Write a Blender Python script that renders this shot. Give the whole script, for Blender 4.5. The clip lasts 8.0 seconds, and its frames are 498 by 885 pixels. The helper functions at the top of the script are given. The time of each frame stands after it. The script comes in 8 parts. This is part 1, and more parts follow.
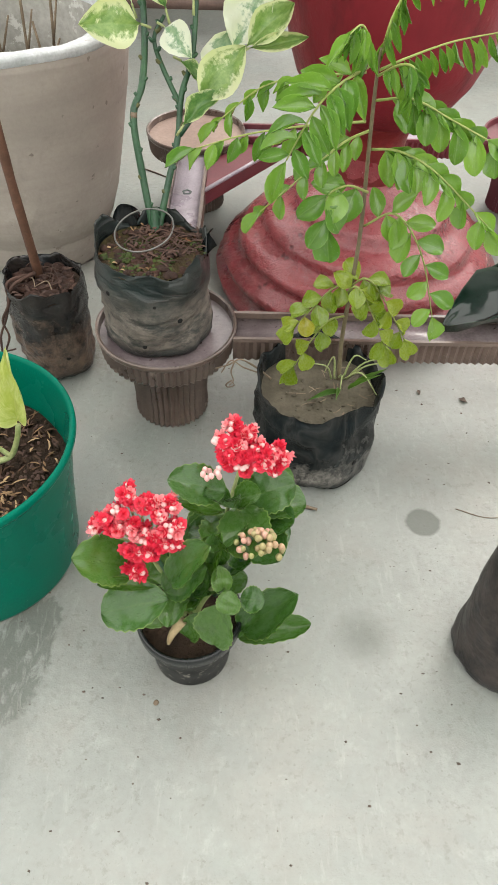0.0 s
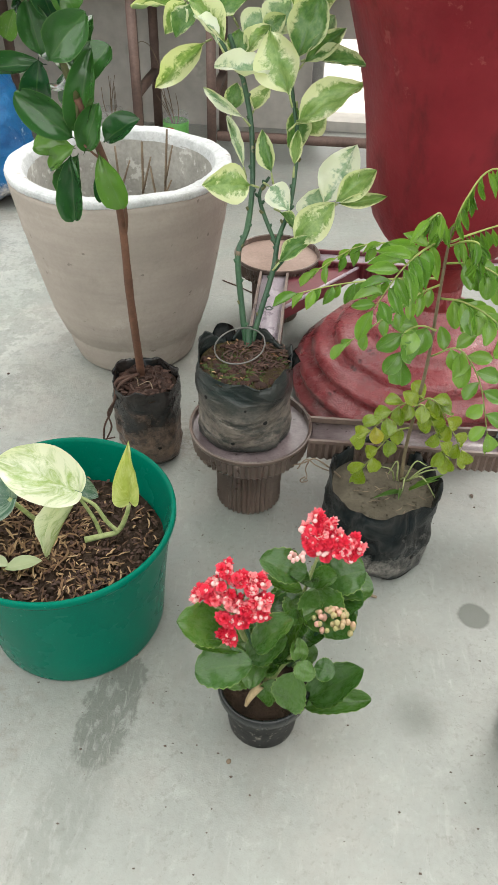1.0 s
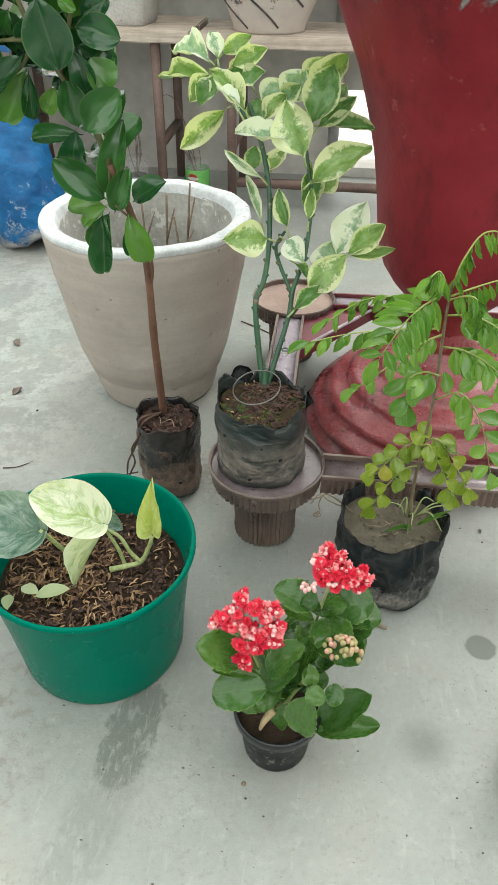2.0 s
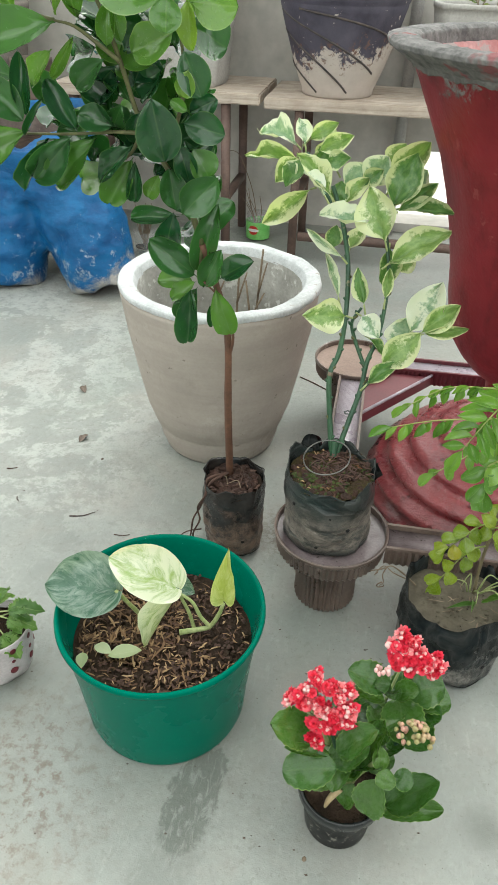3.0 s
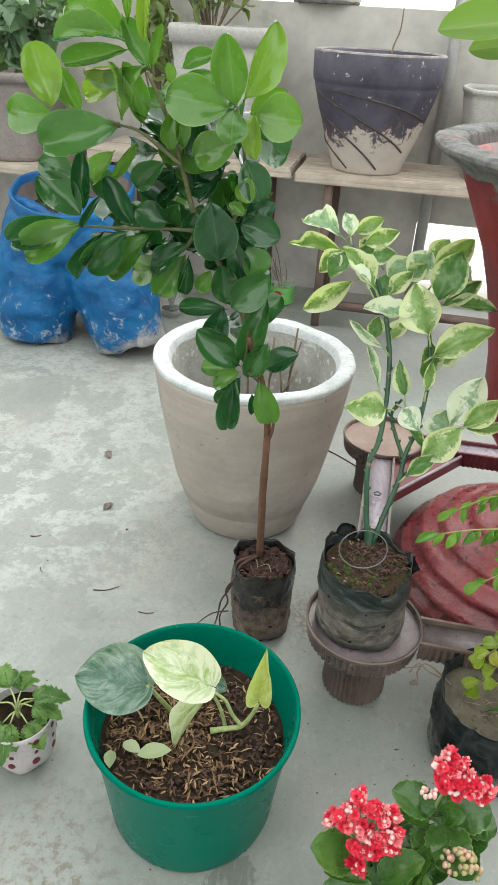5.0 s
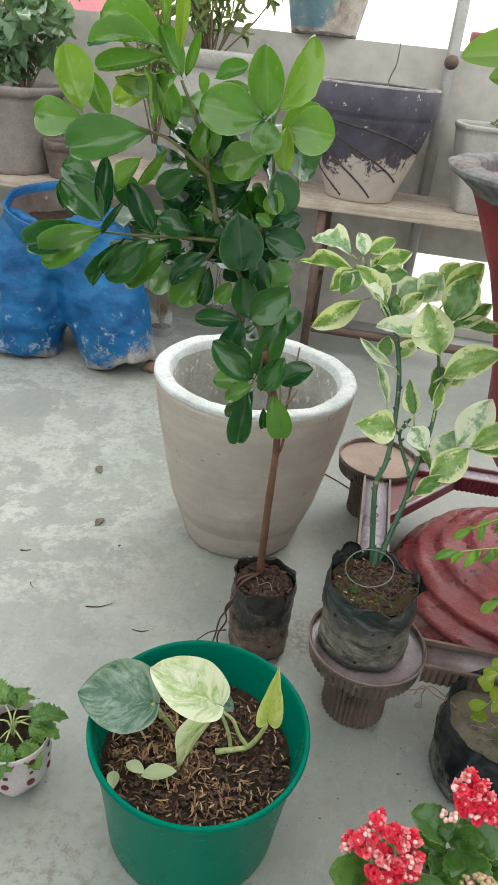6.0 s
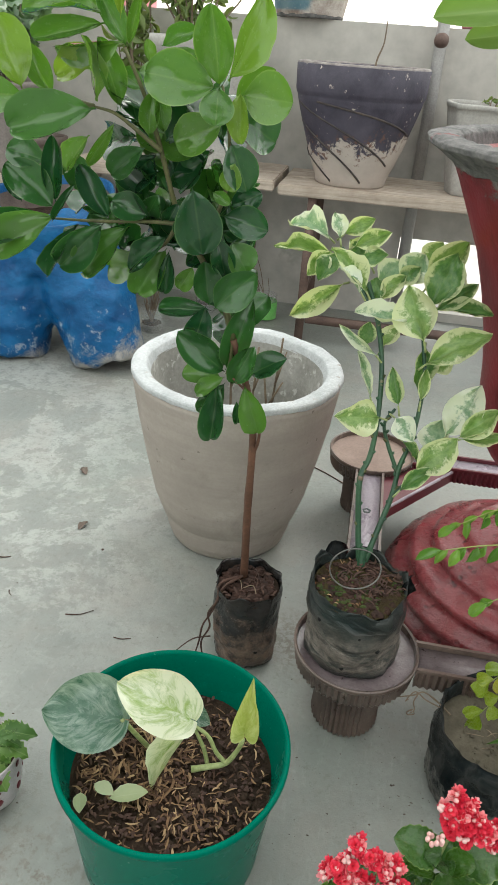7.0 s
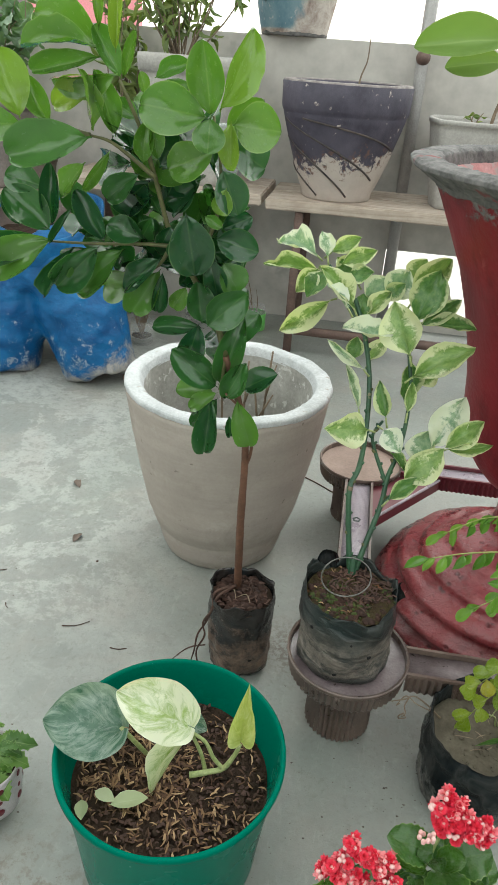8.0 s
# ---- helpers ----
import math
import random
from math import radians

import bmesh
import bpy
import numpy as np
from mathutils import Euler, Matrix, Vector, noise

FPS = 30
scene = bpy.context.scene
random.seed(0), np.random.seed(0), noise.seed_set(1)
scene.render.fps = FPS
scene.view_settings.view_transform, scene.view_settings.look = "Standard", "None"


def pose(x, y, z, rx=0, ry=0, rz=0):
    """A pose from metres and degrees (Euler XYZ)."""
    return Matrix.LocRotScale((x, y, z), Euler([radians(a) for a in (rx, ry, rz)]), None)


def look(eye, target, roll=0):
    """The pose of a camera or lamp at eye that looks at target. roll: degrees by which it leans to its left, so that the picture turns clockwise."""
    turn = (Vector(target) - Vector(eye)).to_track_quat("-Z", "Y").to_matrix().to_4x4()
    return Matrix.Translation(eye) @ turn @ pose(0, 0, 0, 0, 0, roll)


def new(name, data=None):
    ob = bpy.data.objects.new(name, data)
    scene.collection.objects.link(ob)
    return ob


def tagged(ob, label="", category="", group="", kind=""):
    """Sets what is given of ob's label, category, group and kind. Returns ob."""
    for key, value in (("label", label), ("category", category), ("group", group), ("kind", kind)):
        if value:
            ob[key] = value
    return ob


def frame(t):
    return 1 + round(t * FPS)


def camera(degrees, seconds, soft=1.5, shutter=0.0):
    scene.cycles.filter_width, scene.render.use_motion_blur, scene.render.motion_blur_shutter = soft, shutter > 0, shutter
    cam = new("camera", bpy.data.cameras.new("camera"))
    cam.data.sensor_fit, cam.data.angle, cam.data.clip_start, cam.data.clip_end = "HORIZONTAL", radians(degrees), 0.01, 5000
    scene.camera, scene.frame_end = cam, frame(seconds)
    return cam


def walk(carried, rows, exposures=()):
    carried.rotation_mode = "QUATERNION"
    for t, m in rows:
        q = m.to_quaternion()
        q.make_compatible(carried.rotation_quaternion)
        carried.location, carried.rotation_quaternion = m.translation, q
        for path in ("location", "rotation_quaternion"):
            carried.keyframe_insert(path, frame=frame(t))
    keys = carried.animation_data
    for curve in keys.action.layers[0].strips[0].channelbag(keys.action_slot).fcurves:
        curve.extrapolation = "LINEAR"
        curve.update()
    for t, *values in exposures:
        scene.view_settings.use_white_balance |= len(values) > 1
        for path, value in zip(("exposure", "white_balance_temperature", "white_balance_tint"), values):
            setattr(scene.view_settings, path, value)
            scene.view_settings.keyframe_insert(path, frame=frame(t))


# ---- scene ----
cam = camera(39.19, 8.0, 1.0)
PATH = [
    (0, -0.0241, 0.1247, 0.7294, 42.469, -1.271, 0.525),
    (0.2, -0.0310, 0.1150, 0.7437, 43.477, -1.053, 1.301),
    (0.5, -0.0497, 0.0947, 0.7724, 45.932, -1.157, 3.435),
    (0.6, -0.0540, 0.0858, 0.7860, 46.964, -0.490, 4.468),
    (0.8, -0.0693, 0.0620, 0.7992, 48.348, -1.086, 5.408),
    (1, -0.0664, 0.0388, 0.8198, 49.517, -1.268, 5.430),
    (1.2, -0.0548, 0.0237, 0.8416, 51.093, -0.646, 4.868),
    (2.3, -0.0638, -0.0044, 0.8729, 52.949, -0.803, 7.119),
    (2.5, -0.0675, -0.0058, 0.8870, 53.796, -0.972, 6.443),
    (2.7, -0.0809, -0.0031, 0.9047, 53.278, -0.996, 7.575),
    (2.8, -0.0908, 0.0006, 0.9216, 54.337, 0.574, 8.851),
    (2.9, -0.1038, 0.0069, 0.9226, 54.069, 0.517, 9.071),
    (3, -0.1212, 0.0007, 0.9208, 54.666, -1.329, 10.593),
    (3.1, -0.1295, 0.0014, 0.9055, 53.734, -1.479, 11.187),
    (3.2, -0.1309, 0.0028, 0.8948, 52.734, -1.925, 11.478),
    (3.4, -0.1407, 0.0057, 0.8681, 53.201, -4.579, 11.629),
    (3.5, -0.1332, 0.0168, 0.8523, 52.100, -4.526, 11.315),
    (3.7, -0.1326, 0.0370, 0.8461, 51.032, -5.796, 10.218),
    (3.8, -0.1252, 0.0422, 0.8425, 51.290, -5.307, 10.106),
    (4, -0.1110, 0.0556, 0.8396, 51.242, -4.770, 8.879),
    (4.1, -0.0899, 0.0601, 0.8584, 52.976, -3.073, 6.612),
    (4.2, -0.0784, 0.0629, 0.8810, 55.049, -1.959, 4.310),
    (4.3, -0.0813, 0.0558, 0.8900, 57.879, -2.517, 5.083),
    (4.4, -0.1018, 0.0434, 0.9153, 58.842, -2.510, 7.506),
    (4.5, -0.1108, 0.0427, 0.9116, 58.031, -2.049, 9.176),
    (4.7, -0.1407, 0.0362, 0.9163, 56.632, -4.254, 9.265),
    (4.8, -0.1507, 0.0417, 0.9199, 55.657, -4.351, 8.150),
    (4.9, -0.1679, 0.0353, 0.9482, 56.381, -3.307, 9.277),
    (5, -0.1799, 0.0339, 0.9675, 58.307, -2.882, 12.119),
    (5.1, -0.2111, 0.0383, 0.9746, 57.579, -3.395, 12.749),
    (5.2, -0.2197, 0.0413, 0.9609, 56.656, -3.730, 12.331),
    (6.3, -0.2393, 0.0197, 0.9395, 61.627, -5.412, 10.339),
    (6.5, -0.2091, 0.0411, 0.9344, 61.873, -3.556, 10.552),
    (6.8, -0.2099, 0.0605, 0.9285, 61.328, -4.542, 11.228),
    (7, -0.1938, 0.0838, 0.9187, 60.172, -3.710, 10.728),
    (7.5, -0.1923, 0.0804, 0.9218, 60.277, -3.814, 10.348),
    (8, -0.1960, 0.0617, 0.9378, 60.933, -3.593, 9.627),
]
walk(cam, [(t, pose(*row)) for t, *row in PATH], [(0.0, 0.74, 6370, 10), (1.0, 0.64, 6320, 9), (2.5, 0.60, 6150, 3), (3.5, 0.56, 6150, 4), (4.5, 0.54, 6050, 2), (5.1, 0.58, 6090, 5), (6.5, 0.27, 6150, 6), (8.0, 0.31, 6100, 3)])

# ---- light ----
world = bpy.data.worlds.new("world")
scene.world = world
world.use_nodes = True
wn, wl = world.node_tree.nodes, world.node_tree.links
sky = wn.new("ShaderNodeTexSky")
sky.sky_type, sky.sun_disc = "NISHITA", False
sky.sun_elevation, sky.sun_rotation = radians(48), radians(28)
sky.dust_density, sky.ozone_density = 4.0, 1.0
cloud = wn.new("ShaderNodeMixRGB")
cloud.inputs[0].default_value = 0.72
cloud.inputs[2].default_value = (12.9, 12.3, 11.1, 1)
wl.new(sky.outputs[0], cloud.inputs[1])
wl.new(cloud.outputs[0], wn["Background"].inputs["Color"])
wn["Background"].inputs["Strength"].default_value = 0.15
sun_data = bpy.data.lights.new("sun", "SUN")
sun_data.energy, sun_data.angle, sun_data.color = 0.75, radians(28), (1.0, 0.97, 0.92)
sun = new("sun", sun_data)
sun.matrix_world = look((0, 0, 6), (-5.4 * math.sin(radians(28)), -5.4 * math.cos(radians(28)), 0))


# ---- materials ----
def material(name, rough=0.6, metal=0.0, spec=0.5):
    m = bpy.data.materials.new(name)
    m.use_nodes = True
    b = m.node_tree.nodes["Principled BSDF"]
    b.inputs["Roughness"].default_value = rough
    b.inputs["Metallic"].default_value = metal
    b.inputs["Specular IOR Level"].default_value = spec
    return m, m.node_tree, b


def add(nt, kind, **values):
    n = nt.nodes.new(kind)
    for key, value in values.items():
        n.inputs[key.replace("_", " ")].default_value = value
    return n


def coords(nt, space="Object"):
    return nt.nodes.new("ShaderNodeTexCoord").outputs[space]


def noise_tex(nt, scale, detail=4.0, rough=0.55, vec=None, warp=0.0):
    n = add(nt, "ShaderNodeTexNoise", Scale=scale, Detail=detail, Roughness=rough, Distortion=warp)
    nt.links.new(vec if vec is not None else coords(nt), n.inputs["Vector"])
    return n.outputs["Fac"]


def ramp(nt, fac, stops):
    r = nt.nodes.new("ShaderNodeValToRGB")
    e = r.color_ramp.elements
    while len(e) < len(stops):
        e.new(0.5)
    for el, (p, c) in zip(e, stops):
        el.position = p
        el.color = (c, c, c, 1) if isinstance(c, (int, float)) else (*c, 1)
    nt.links.new(fac, r.inputs[0])
    return r.outputs[0]


def mixc(nt, fac, a, b, mode="MIX"):
    m = nt.nodes.new("ShaderNodeMixRGB")
    m.blend_type = mode
    for k, v in enumerate((fac, a, b)):
        if isinstance(v, (int, float)):
            m.inputs[k].default_value = v if k == 0 else (v, v, v, 1)
        elif isinstance(v, tuple):
            m.inputs[k].default_value = (*v, 1)
        else:
            nt.links.new(v, m.inputs[k])
    return m.outputs[0]


def calc(nt, op, a, b=0.0, clamp=False):
    m = nt.nodes.new("ShaderNodeMath")
    m.operation, m.use_clamp = op, clamp
    for k, v in enumerate((a, b)):
        if isinstance(v, (int, float)):
            m.inputs[k].default_value = v
        else:
            nt.links.new(v, m.inputs[k])
    return m.outputs[0]


def bump(nt, bsdf, height, strength=0.4, distance=0.002):
    n = add(nt, "ShaderNodeBump", Strength=strength, Distance=distance)
    nt.links.new(height, n.inputs["Height"])
    nt.links.new(n.outputs[0], bsdf.inputs["Normal"])


def mottled(name, dark, light, scale=20.0, rough=0.7, grain=300.0, relief=0.35, depth=0.002, spec=0.4, metal=0.0, fleck=None, space="Object"):
    """A surface with broad stains and fine grain."""
    m, nt, b = material(name, rough, metal, spec)
    v = coords(nt, space)
    broad, fine = noise_tex(nt, scale, 5, 0.6, v), noise_tex(nt, grain, 3, 0.6, v)
    col = mixc(nt, ramp(nt, broad, [(0.3, 0.0), (0.72, 1.0)]), dark, light)
    col = mixc(nt, 0.35, col, mixc(nt, ramp(nt, fine, [(0.3, 0.35), (0.7, 1.0)]), 0.0, col), "MIX")
    for tone, size, cut in (() if not fleck else fleck if isinstance(fleck[0][0], tuple) else (fleck,)):
        col = mixc(nt, ramp(nt, noise_tex(nt, size, 4, 0.65, v), [(cut, 0.0), (cut + 0.05, 1.0)]), col, tone)
    nt.links.new(col, b.inputs["Base Color"])
    nt.links.new(ramp(nt, broad, [(0.2, max(0.02, rough - 0.12)), (0.8, min(1, rough + 0.12))]), b.inputs["Roughness"])
    bump(nt, b, calc(nt, "ADD", calc(nt, "MULTIPLY", broad, 1.5), calc(nt, "MULTIPLY", fine, 0.5)), relief, depth)
    return m


def ellipse_mask(nt, v, cx, cy, rx, ry, edge=0.35, turn=0.0, rag=0.9, size=38.0):
    """A soft-edged, slightly ragged spot on the floor."""
    mp = nt.nodes.new("ShaderNodeMapping")
    mp.vector_type = "TEXTURE"
    mp.inputs["Location"].default_value = (cx, cy, 0)
    mp.inputs["Rotation"].default_value = (0, 0, radians(turn))
    mp.inputs["Scale"].default_value = (rx, ry, 1)
    nt.links.new(v, mp.inputs[0])
    flat = nt.nodes.new("ShaderNodeVectorMath")
    flat.operation = "MULTIPLY"
    flat.inputs[1].default_value = (1, 1, 0)
    nt.links.new(mp.outputs[0], flat.inputs[0])
    ln = nt.nodes.new("ShaderNodeVectorMath")
    ln.operation = "LENGTH"
    nt.links.new(flat.outputs[0], ln.inputs[0])
    d = calc(nt, "ADD", ln.outputs["Value"], calc(nt, "MULTIPLY", calc(nt, "SUBTRACT", noise_tex(nt, size, 9, 0.72, v, 0.5), 0.5), rag))
    return ramp(nt, d, [(max(0.0, 1.0 - edge), 1.0), (1.0, 0.0)]) if edge < 1 else ramp(nt, d, [(0.0, 1.0), (1.0, 0.0)])


def floor_material():
    m, nt, b = material("concrete_floor", 0.5, 0, 0.6)
    v = coords(nt)
    cloud_, mid, fine, grit = noise_tex(nt, 1.7, 5, 0.6, v), noise_tex(nt, 9, 6, 0.65, v, 0.4), noise_tex(nt, 120, 4, 0.6, v), noise_tex(nt, 520, 2, 0.5, v)
    col = mixc(nt, ramp(nt, cloud_, [(0.3, 0.0), (0.7, 1.0)]), (0.203, 0.222, 0.203), (0.280, 0.302, 0.277))
    col = mixc(nt, calc(nt, "MULTIPLY", ramp(nt, mid, [(0.35, 0.0), (0.75, 1.0)]), 0.45), col, (0.41, 0.42, 0.395))
    col = mixc(nt, calc(nt, "MULTIPLY", ramp(nt, fine, [(0.3, 1.0), (0.62, 0.0)]), 0.28), col, (0.19, 0.19, 0.172))
    # worn, chalky skin of cement on the far side
    sep = nt.nodes.new("ShaderNodeSeparateXYZ")
    nt.links.new(v, sep.inputs[0])
    far = calc(nt, "MULTIPLY", ramp(nt, calc(nt, "ADD", calc(nt, "MULTIPLY", sep.outputs[1], 0.5), 0.0), [(0.35, 0.0), (0.55, 1.0)]), ramp(nt, calc(nt, "ADD", calc(nt, "MULTIPLY", sep.outputs[0], 0.5), 0.75), [(0.42, 1.0), (0.56, 0.0)]))
    bed = noise_tex(nt, 3.4, 14, 0.74, v, 0.2)
    skin = ramp(nt, bed, [(0.475, 0.0), (0.505, 1.0)])
    flakes = ramp(nt, noise_tex(nt, 36, 12, 0.80, v, 0.2), [(0.41, 0.0), (0.49, 1.0)])
    col = mixc(nt, calc(nt, "MULTIPLY", calc(nt, "MULTIPLY", far, calc(nt, "MULTIPLY", skin, flakes)), 0.56), col, (0.49, 0.505, 0.475))
    # edges of lifted skin, their thin shadows painted as dark lines
    for layer, level, thin, deep in ((bed, 0.49, 0.010, 0.5), (noise_tex(nt, 17, 9, 0.72, v, 0.4), 0.56, 0.013, 0.55), (noise_tex(nt, 11, 9, 0.7, v, 0.3), 0.42, 0.010, 0.45)):
        lip = ramp(nt, calc(nt, "ABSOLUTE", calc(nt, "SUBTRACT", layer, level)), [(0.0, 1.0), (thin, 0.0)])
        lip = calc(nt, "MULTIPLY", lip, ramp(nt, noise_tex(nt, 5.5, 5, 0.6, v), [(0.46, 0.0), (0.58, 1.0)]))
        col = mixc(nt, calc(nt, "MULTIPLY", calc(nt, "MULTIPLY", far, lip), deep), col, (0.155, 0.152, 0.130))
    crust = ramp(nt, noise_tex(nt, 9, 14, 0.8, v, 0.3), [(0.60, 0.0), (0.64, 1.0)])
    col = mixc(nt, calc(nt, "MULTIPLY", calc(nt, "MULTIPLY", far, crust), 0.42), col, (0.56, 0.575, 0.56))
    blot = ramp(nt, noise_tex(nt, 6.5, 8, 0.66, v, 0.6), [(0.42, 1.0), (0.60, 0.0)])
    col = mixc(nt, calc(nt, "MULTIPLY", blot, 0.30), col, (0.20, 0.212, 0.198))
    dirt = ramp(nt, noise_tex(nt, 4.5, 9, 0.72, v, 0.4), [(0.47, 0.0), (0.66, 1.0)])
    col = mixc(nt, calc(nt, "MULTIPLY", dirt, 0.30), col, (0.235, 0.205, 0.175))
    # damp and drip marks with shapes of their own
    spot = ellipse_mask(nt, v, 0.211, 0.660, 0.024, 0.023, 0.16, 0, 0.35, 60)
    faint = ellipse_mask(nt, v, 0.119, 0.498, 0.045, 0.040, 0.8, 0, 0.4)
    streak = nt.nodes.new("ShaderNodeMapping")
    streak.inputs["Scale"].default_value = (2.4, 0.9, 1)
    streak.inputs["Rotation"].default_value = (0, 0, radians(12))
    nt.links.new(v, streak.inputs[0])
    broken = ramp(nt, noise_tex(nt, 34, 10, 0.74, streak.outputs[0], 0.8), [(0.40, 0.15), (0.50, 1.0)])
    trail = calc(nt, "MULTIPLY", ellipse_mask(nt, v, -0.262, 0.470, 0.036, 0.085, 0.12, -7, 1.0, 34), broken)
    trail2 = calc(nt, "MULTIPLY", ellipse_mask(nt, v, -0.285, 0.330, 0.046, 0.20, 0.40, -12, 1.2, 26), broken)
    rust = calc(nt, "MULTIPLY", ellipse_mask(nt, v, -0.5, 0.40, 0.17, 0.26, 0.9, 0, 1.6), ramp(nt, noise_tex(nt, 60, 8, 0.75, v), [(0.49, 0.0), (0.58, 1.0)]))
    col = mixc(nt, calc(nt, "MULTIPLY", rust, 0.8), col, (0.125, 0.085, 0.06))
    crumbs = calc(nt, "MULTIPLY", ellipse_mask(nt, v, -0.232, 0.995, 0.055, 0.10, 0.8, 15, 1.4), ramp(nt, noise_tex(nt, 85, 6, 0.75, v), [(0.47, 0.0), (0.54, 1.0)]))
    col = mixc(nt, calc(nt, "MULTIPLY", crumbs, 0.75), col, (0.115, 0.092, 0.070))
    pores = ramp(nt, noise_tex(nt, 210, 3, 0.55, v), [(0.64, 0.0), (0.70, 1.0)])
    col = mixc(nt, calc(nt, "MULTIPLY", pores, 0.5), col, (0.16, 0.155, 0.14))
    chalk = ramp(nt, noise_tex(nt, 34, 9, 0.75, v, 0.3), [(0.56, 0.0), (0.66, 1.0)])
    col = mixc(nt, calc(nt, "MULTIPLY", chalk, 0.2), col, (0.45, 0.465, 0.44))
    specks = ramp(nt, noise_tex(nt, 62, 2, 0.4, v), [(0.715, 0.0), (0.73, 1.0)])
    col = mixc(nt, calc(nt, "MULTIPLY", specks, 0.15), col, (0.14, 0.12, 0.10))
    grain = calc(nt, "MULTIPLY", far, ramp(nt, noise_tex(nt, 62, 9, 0.82, v), [(0.53, 0.0), (0.60, 1.0)]))
    col = mixc(nt, calc(nt, "MULTIPLY", grain, 0.5), col, (0.185, 0.188, 0.165))
    # warm stains, greenish film and pitted grain
    warm = ramp(nt, noise_tex(nt, 3.1, 7, 0.68, v, 0.5), [(0.50, 0.0), (0.68, 1.0)])
    col = mixc(nt, calc(nt, "MULTIPLY", warm, 0.30), col, (0.36, 0.315, 0.272))
    algae = ramp(nt, noise_tex(nt, 2.3, 6, 0.62, v, 0.6), [(0.52, 0.0), (0.70, 1.0)])
    col = mixc(nt, calc(nt, "MULTIPLY", algae, 0.35), col, (0.225, 0.265, 0.225))
    worn = ramp(nt, noise_tex(nt, 7.5, 13, 0.82, v, 0.1), [(0.45, 0.0), (0.56, 1.0)])
    pitted = calc(nt, "MULTIPLY", worn, ramp(nt, noise_tex(nt, 88, 6, 0.75, v), [(0.54, 0.0), (0.60, 1.0)]))
    col = mixc(nt, calc(nt, "MULTIPLY", pitted, 0.42), col, (0.150, 0.150, 0.130))
    # scattered grime and trowel marks
    mud = ramp(nt, noise_tex(nt, 26, 10, 0.78, v, 0.2), [(0.56, 0.0), (0.68, 1.0)])
    col = mixc(nt, calc(nt, "MULTIPLY", mud, 0.28), col, (0.165, 0.160, 0.142))
    scrape = nt.nodes.new("ShaderNodeMapping")
    scrape.inputs["Scale"].default_value = (3.5, 0.8, 1)
    scrape.inputs["Rotation"].default_value = (0, 0, radians(-25))
    nt.links.new(v, scrape.inputs[0])
    lines = ramp(nt, noise_tex(nt, 22, 8, 0.7, scrape.outputs[0], 0.3), [(0.57, 0.0), (0.66, 1.0)])
    col = mixc(nt, calc(nt, "MULTIPLY", lines, 0.16), col, (0.46, 0.465, 0.435))
    for mark, strength in ((spot, 0.82), (faint, 0.55), (trail, 0.62), (trail2, 0.27)):
        col = mixc(nt, calc(nt, "MULTIPLY", mark, strength), col, (0.088, 0.098, 0.082))
    nt.links.new(col, b.inputs["Base Color"])
    nt.links.new(ramp(nt, mid, [(0.3, 0.38), (0.7, 0.54)]), b.inputs["Roughness"])
    bump(nt, b, calc(nt, "ADD", calc(nt, "MULTIPLY", mid, 1.2), calc(nt, "ADD", fine, calc(nt, "MULTIPLY", grit, 0.4))), 0.32, 0.0025)
    return m


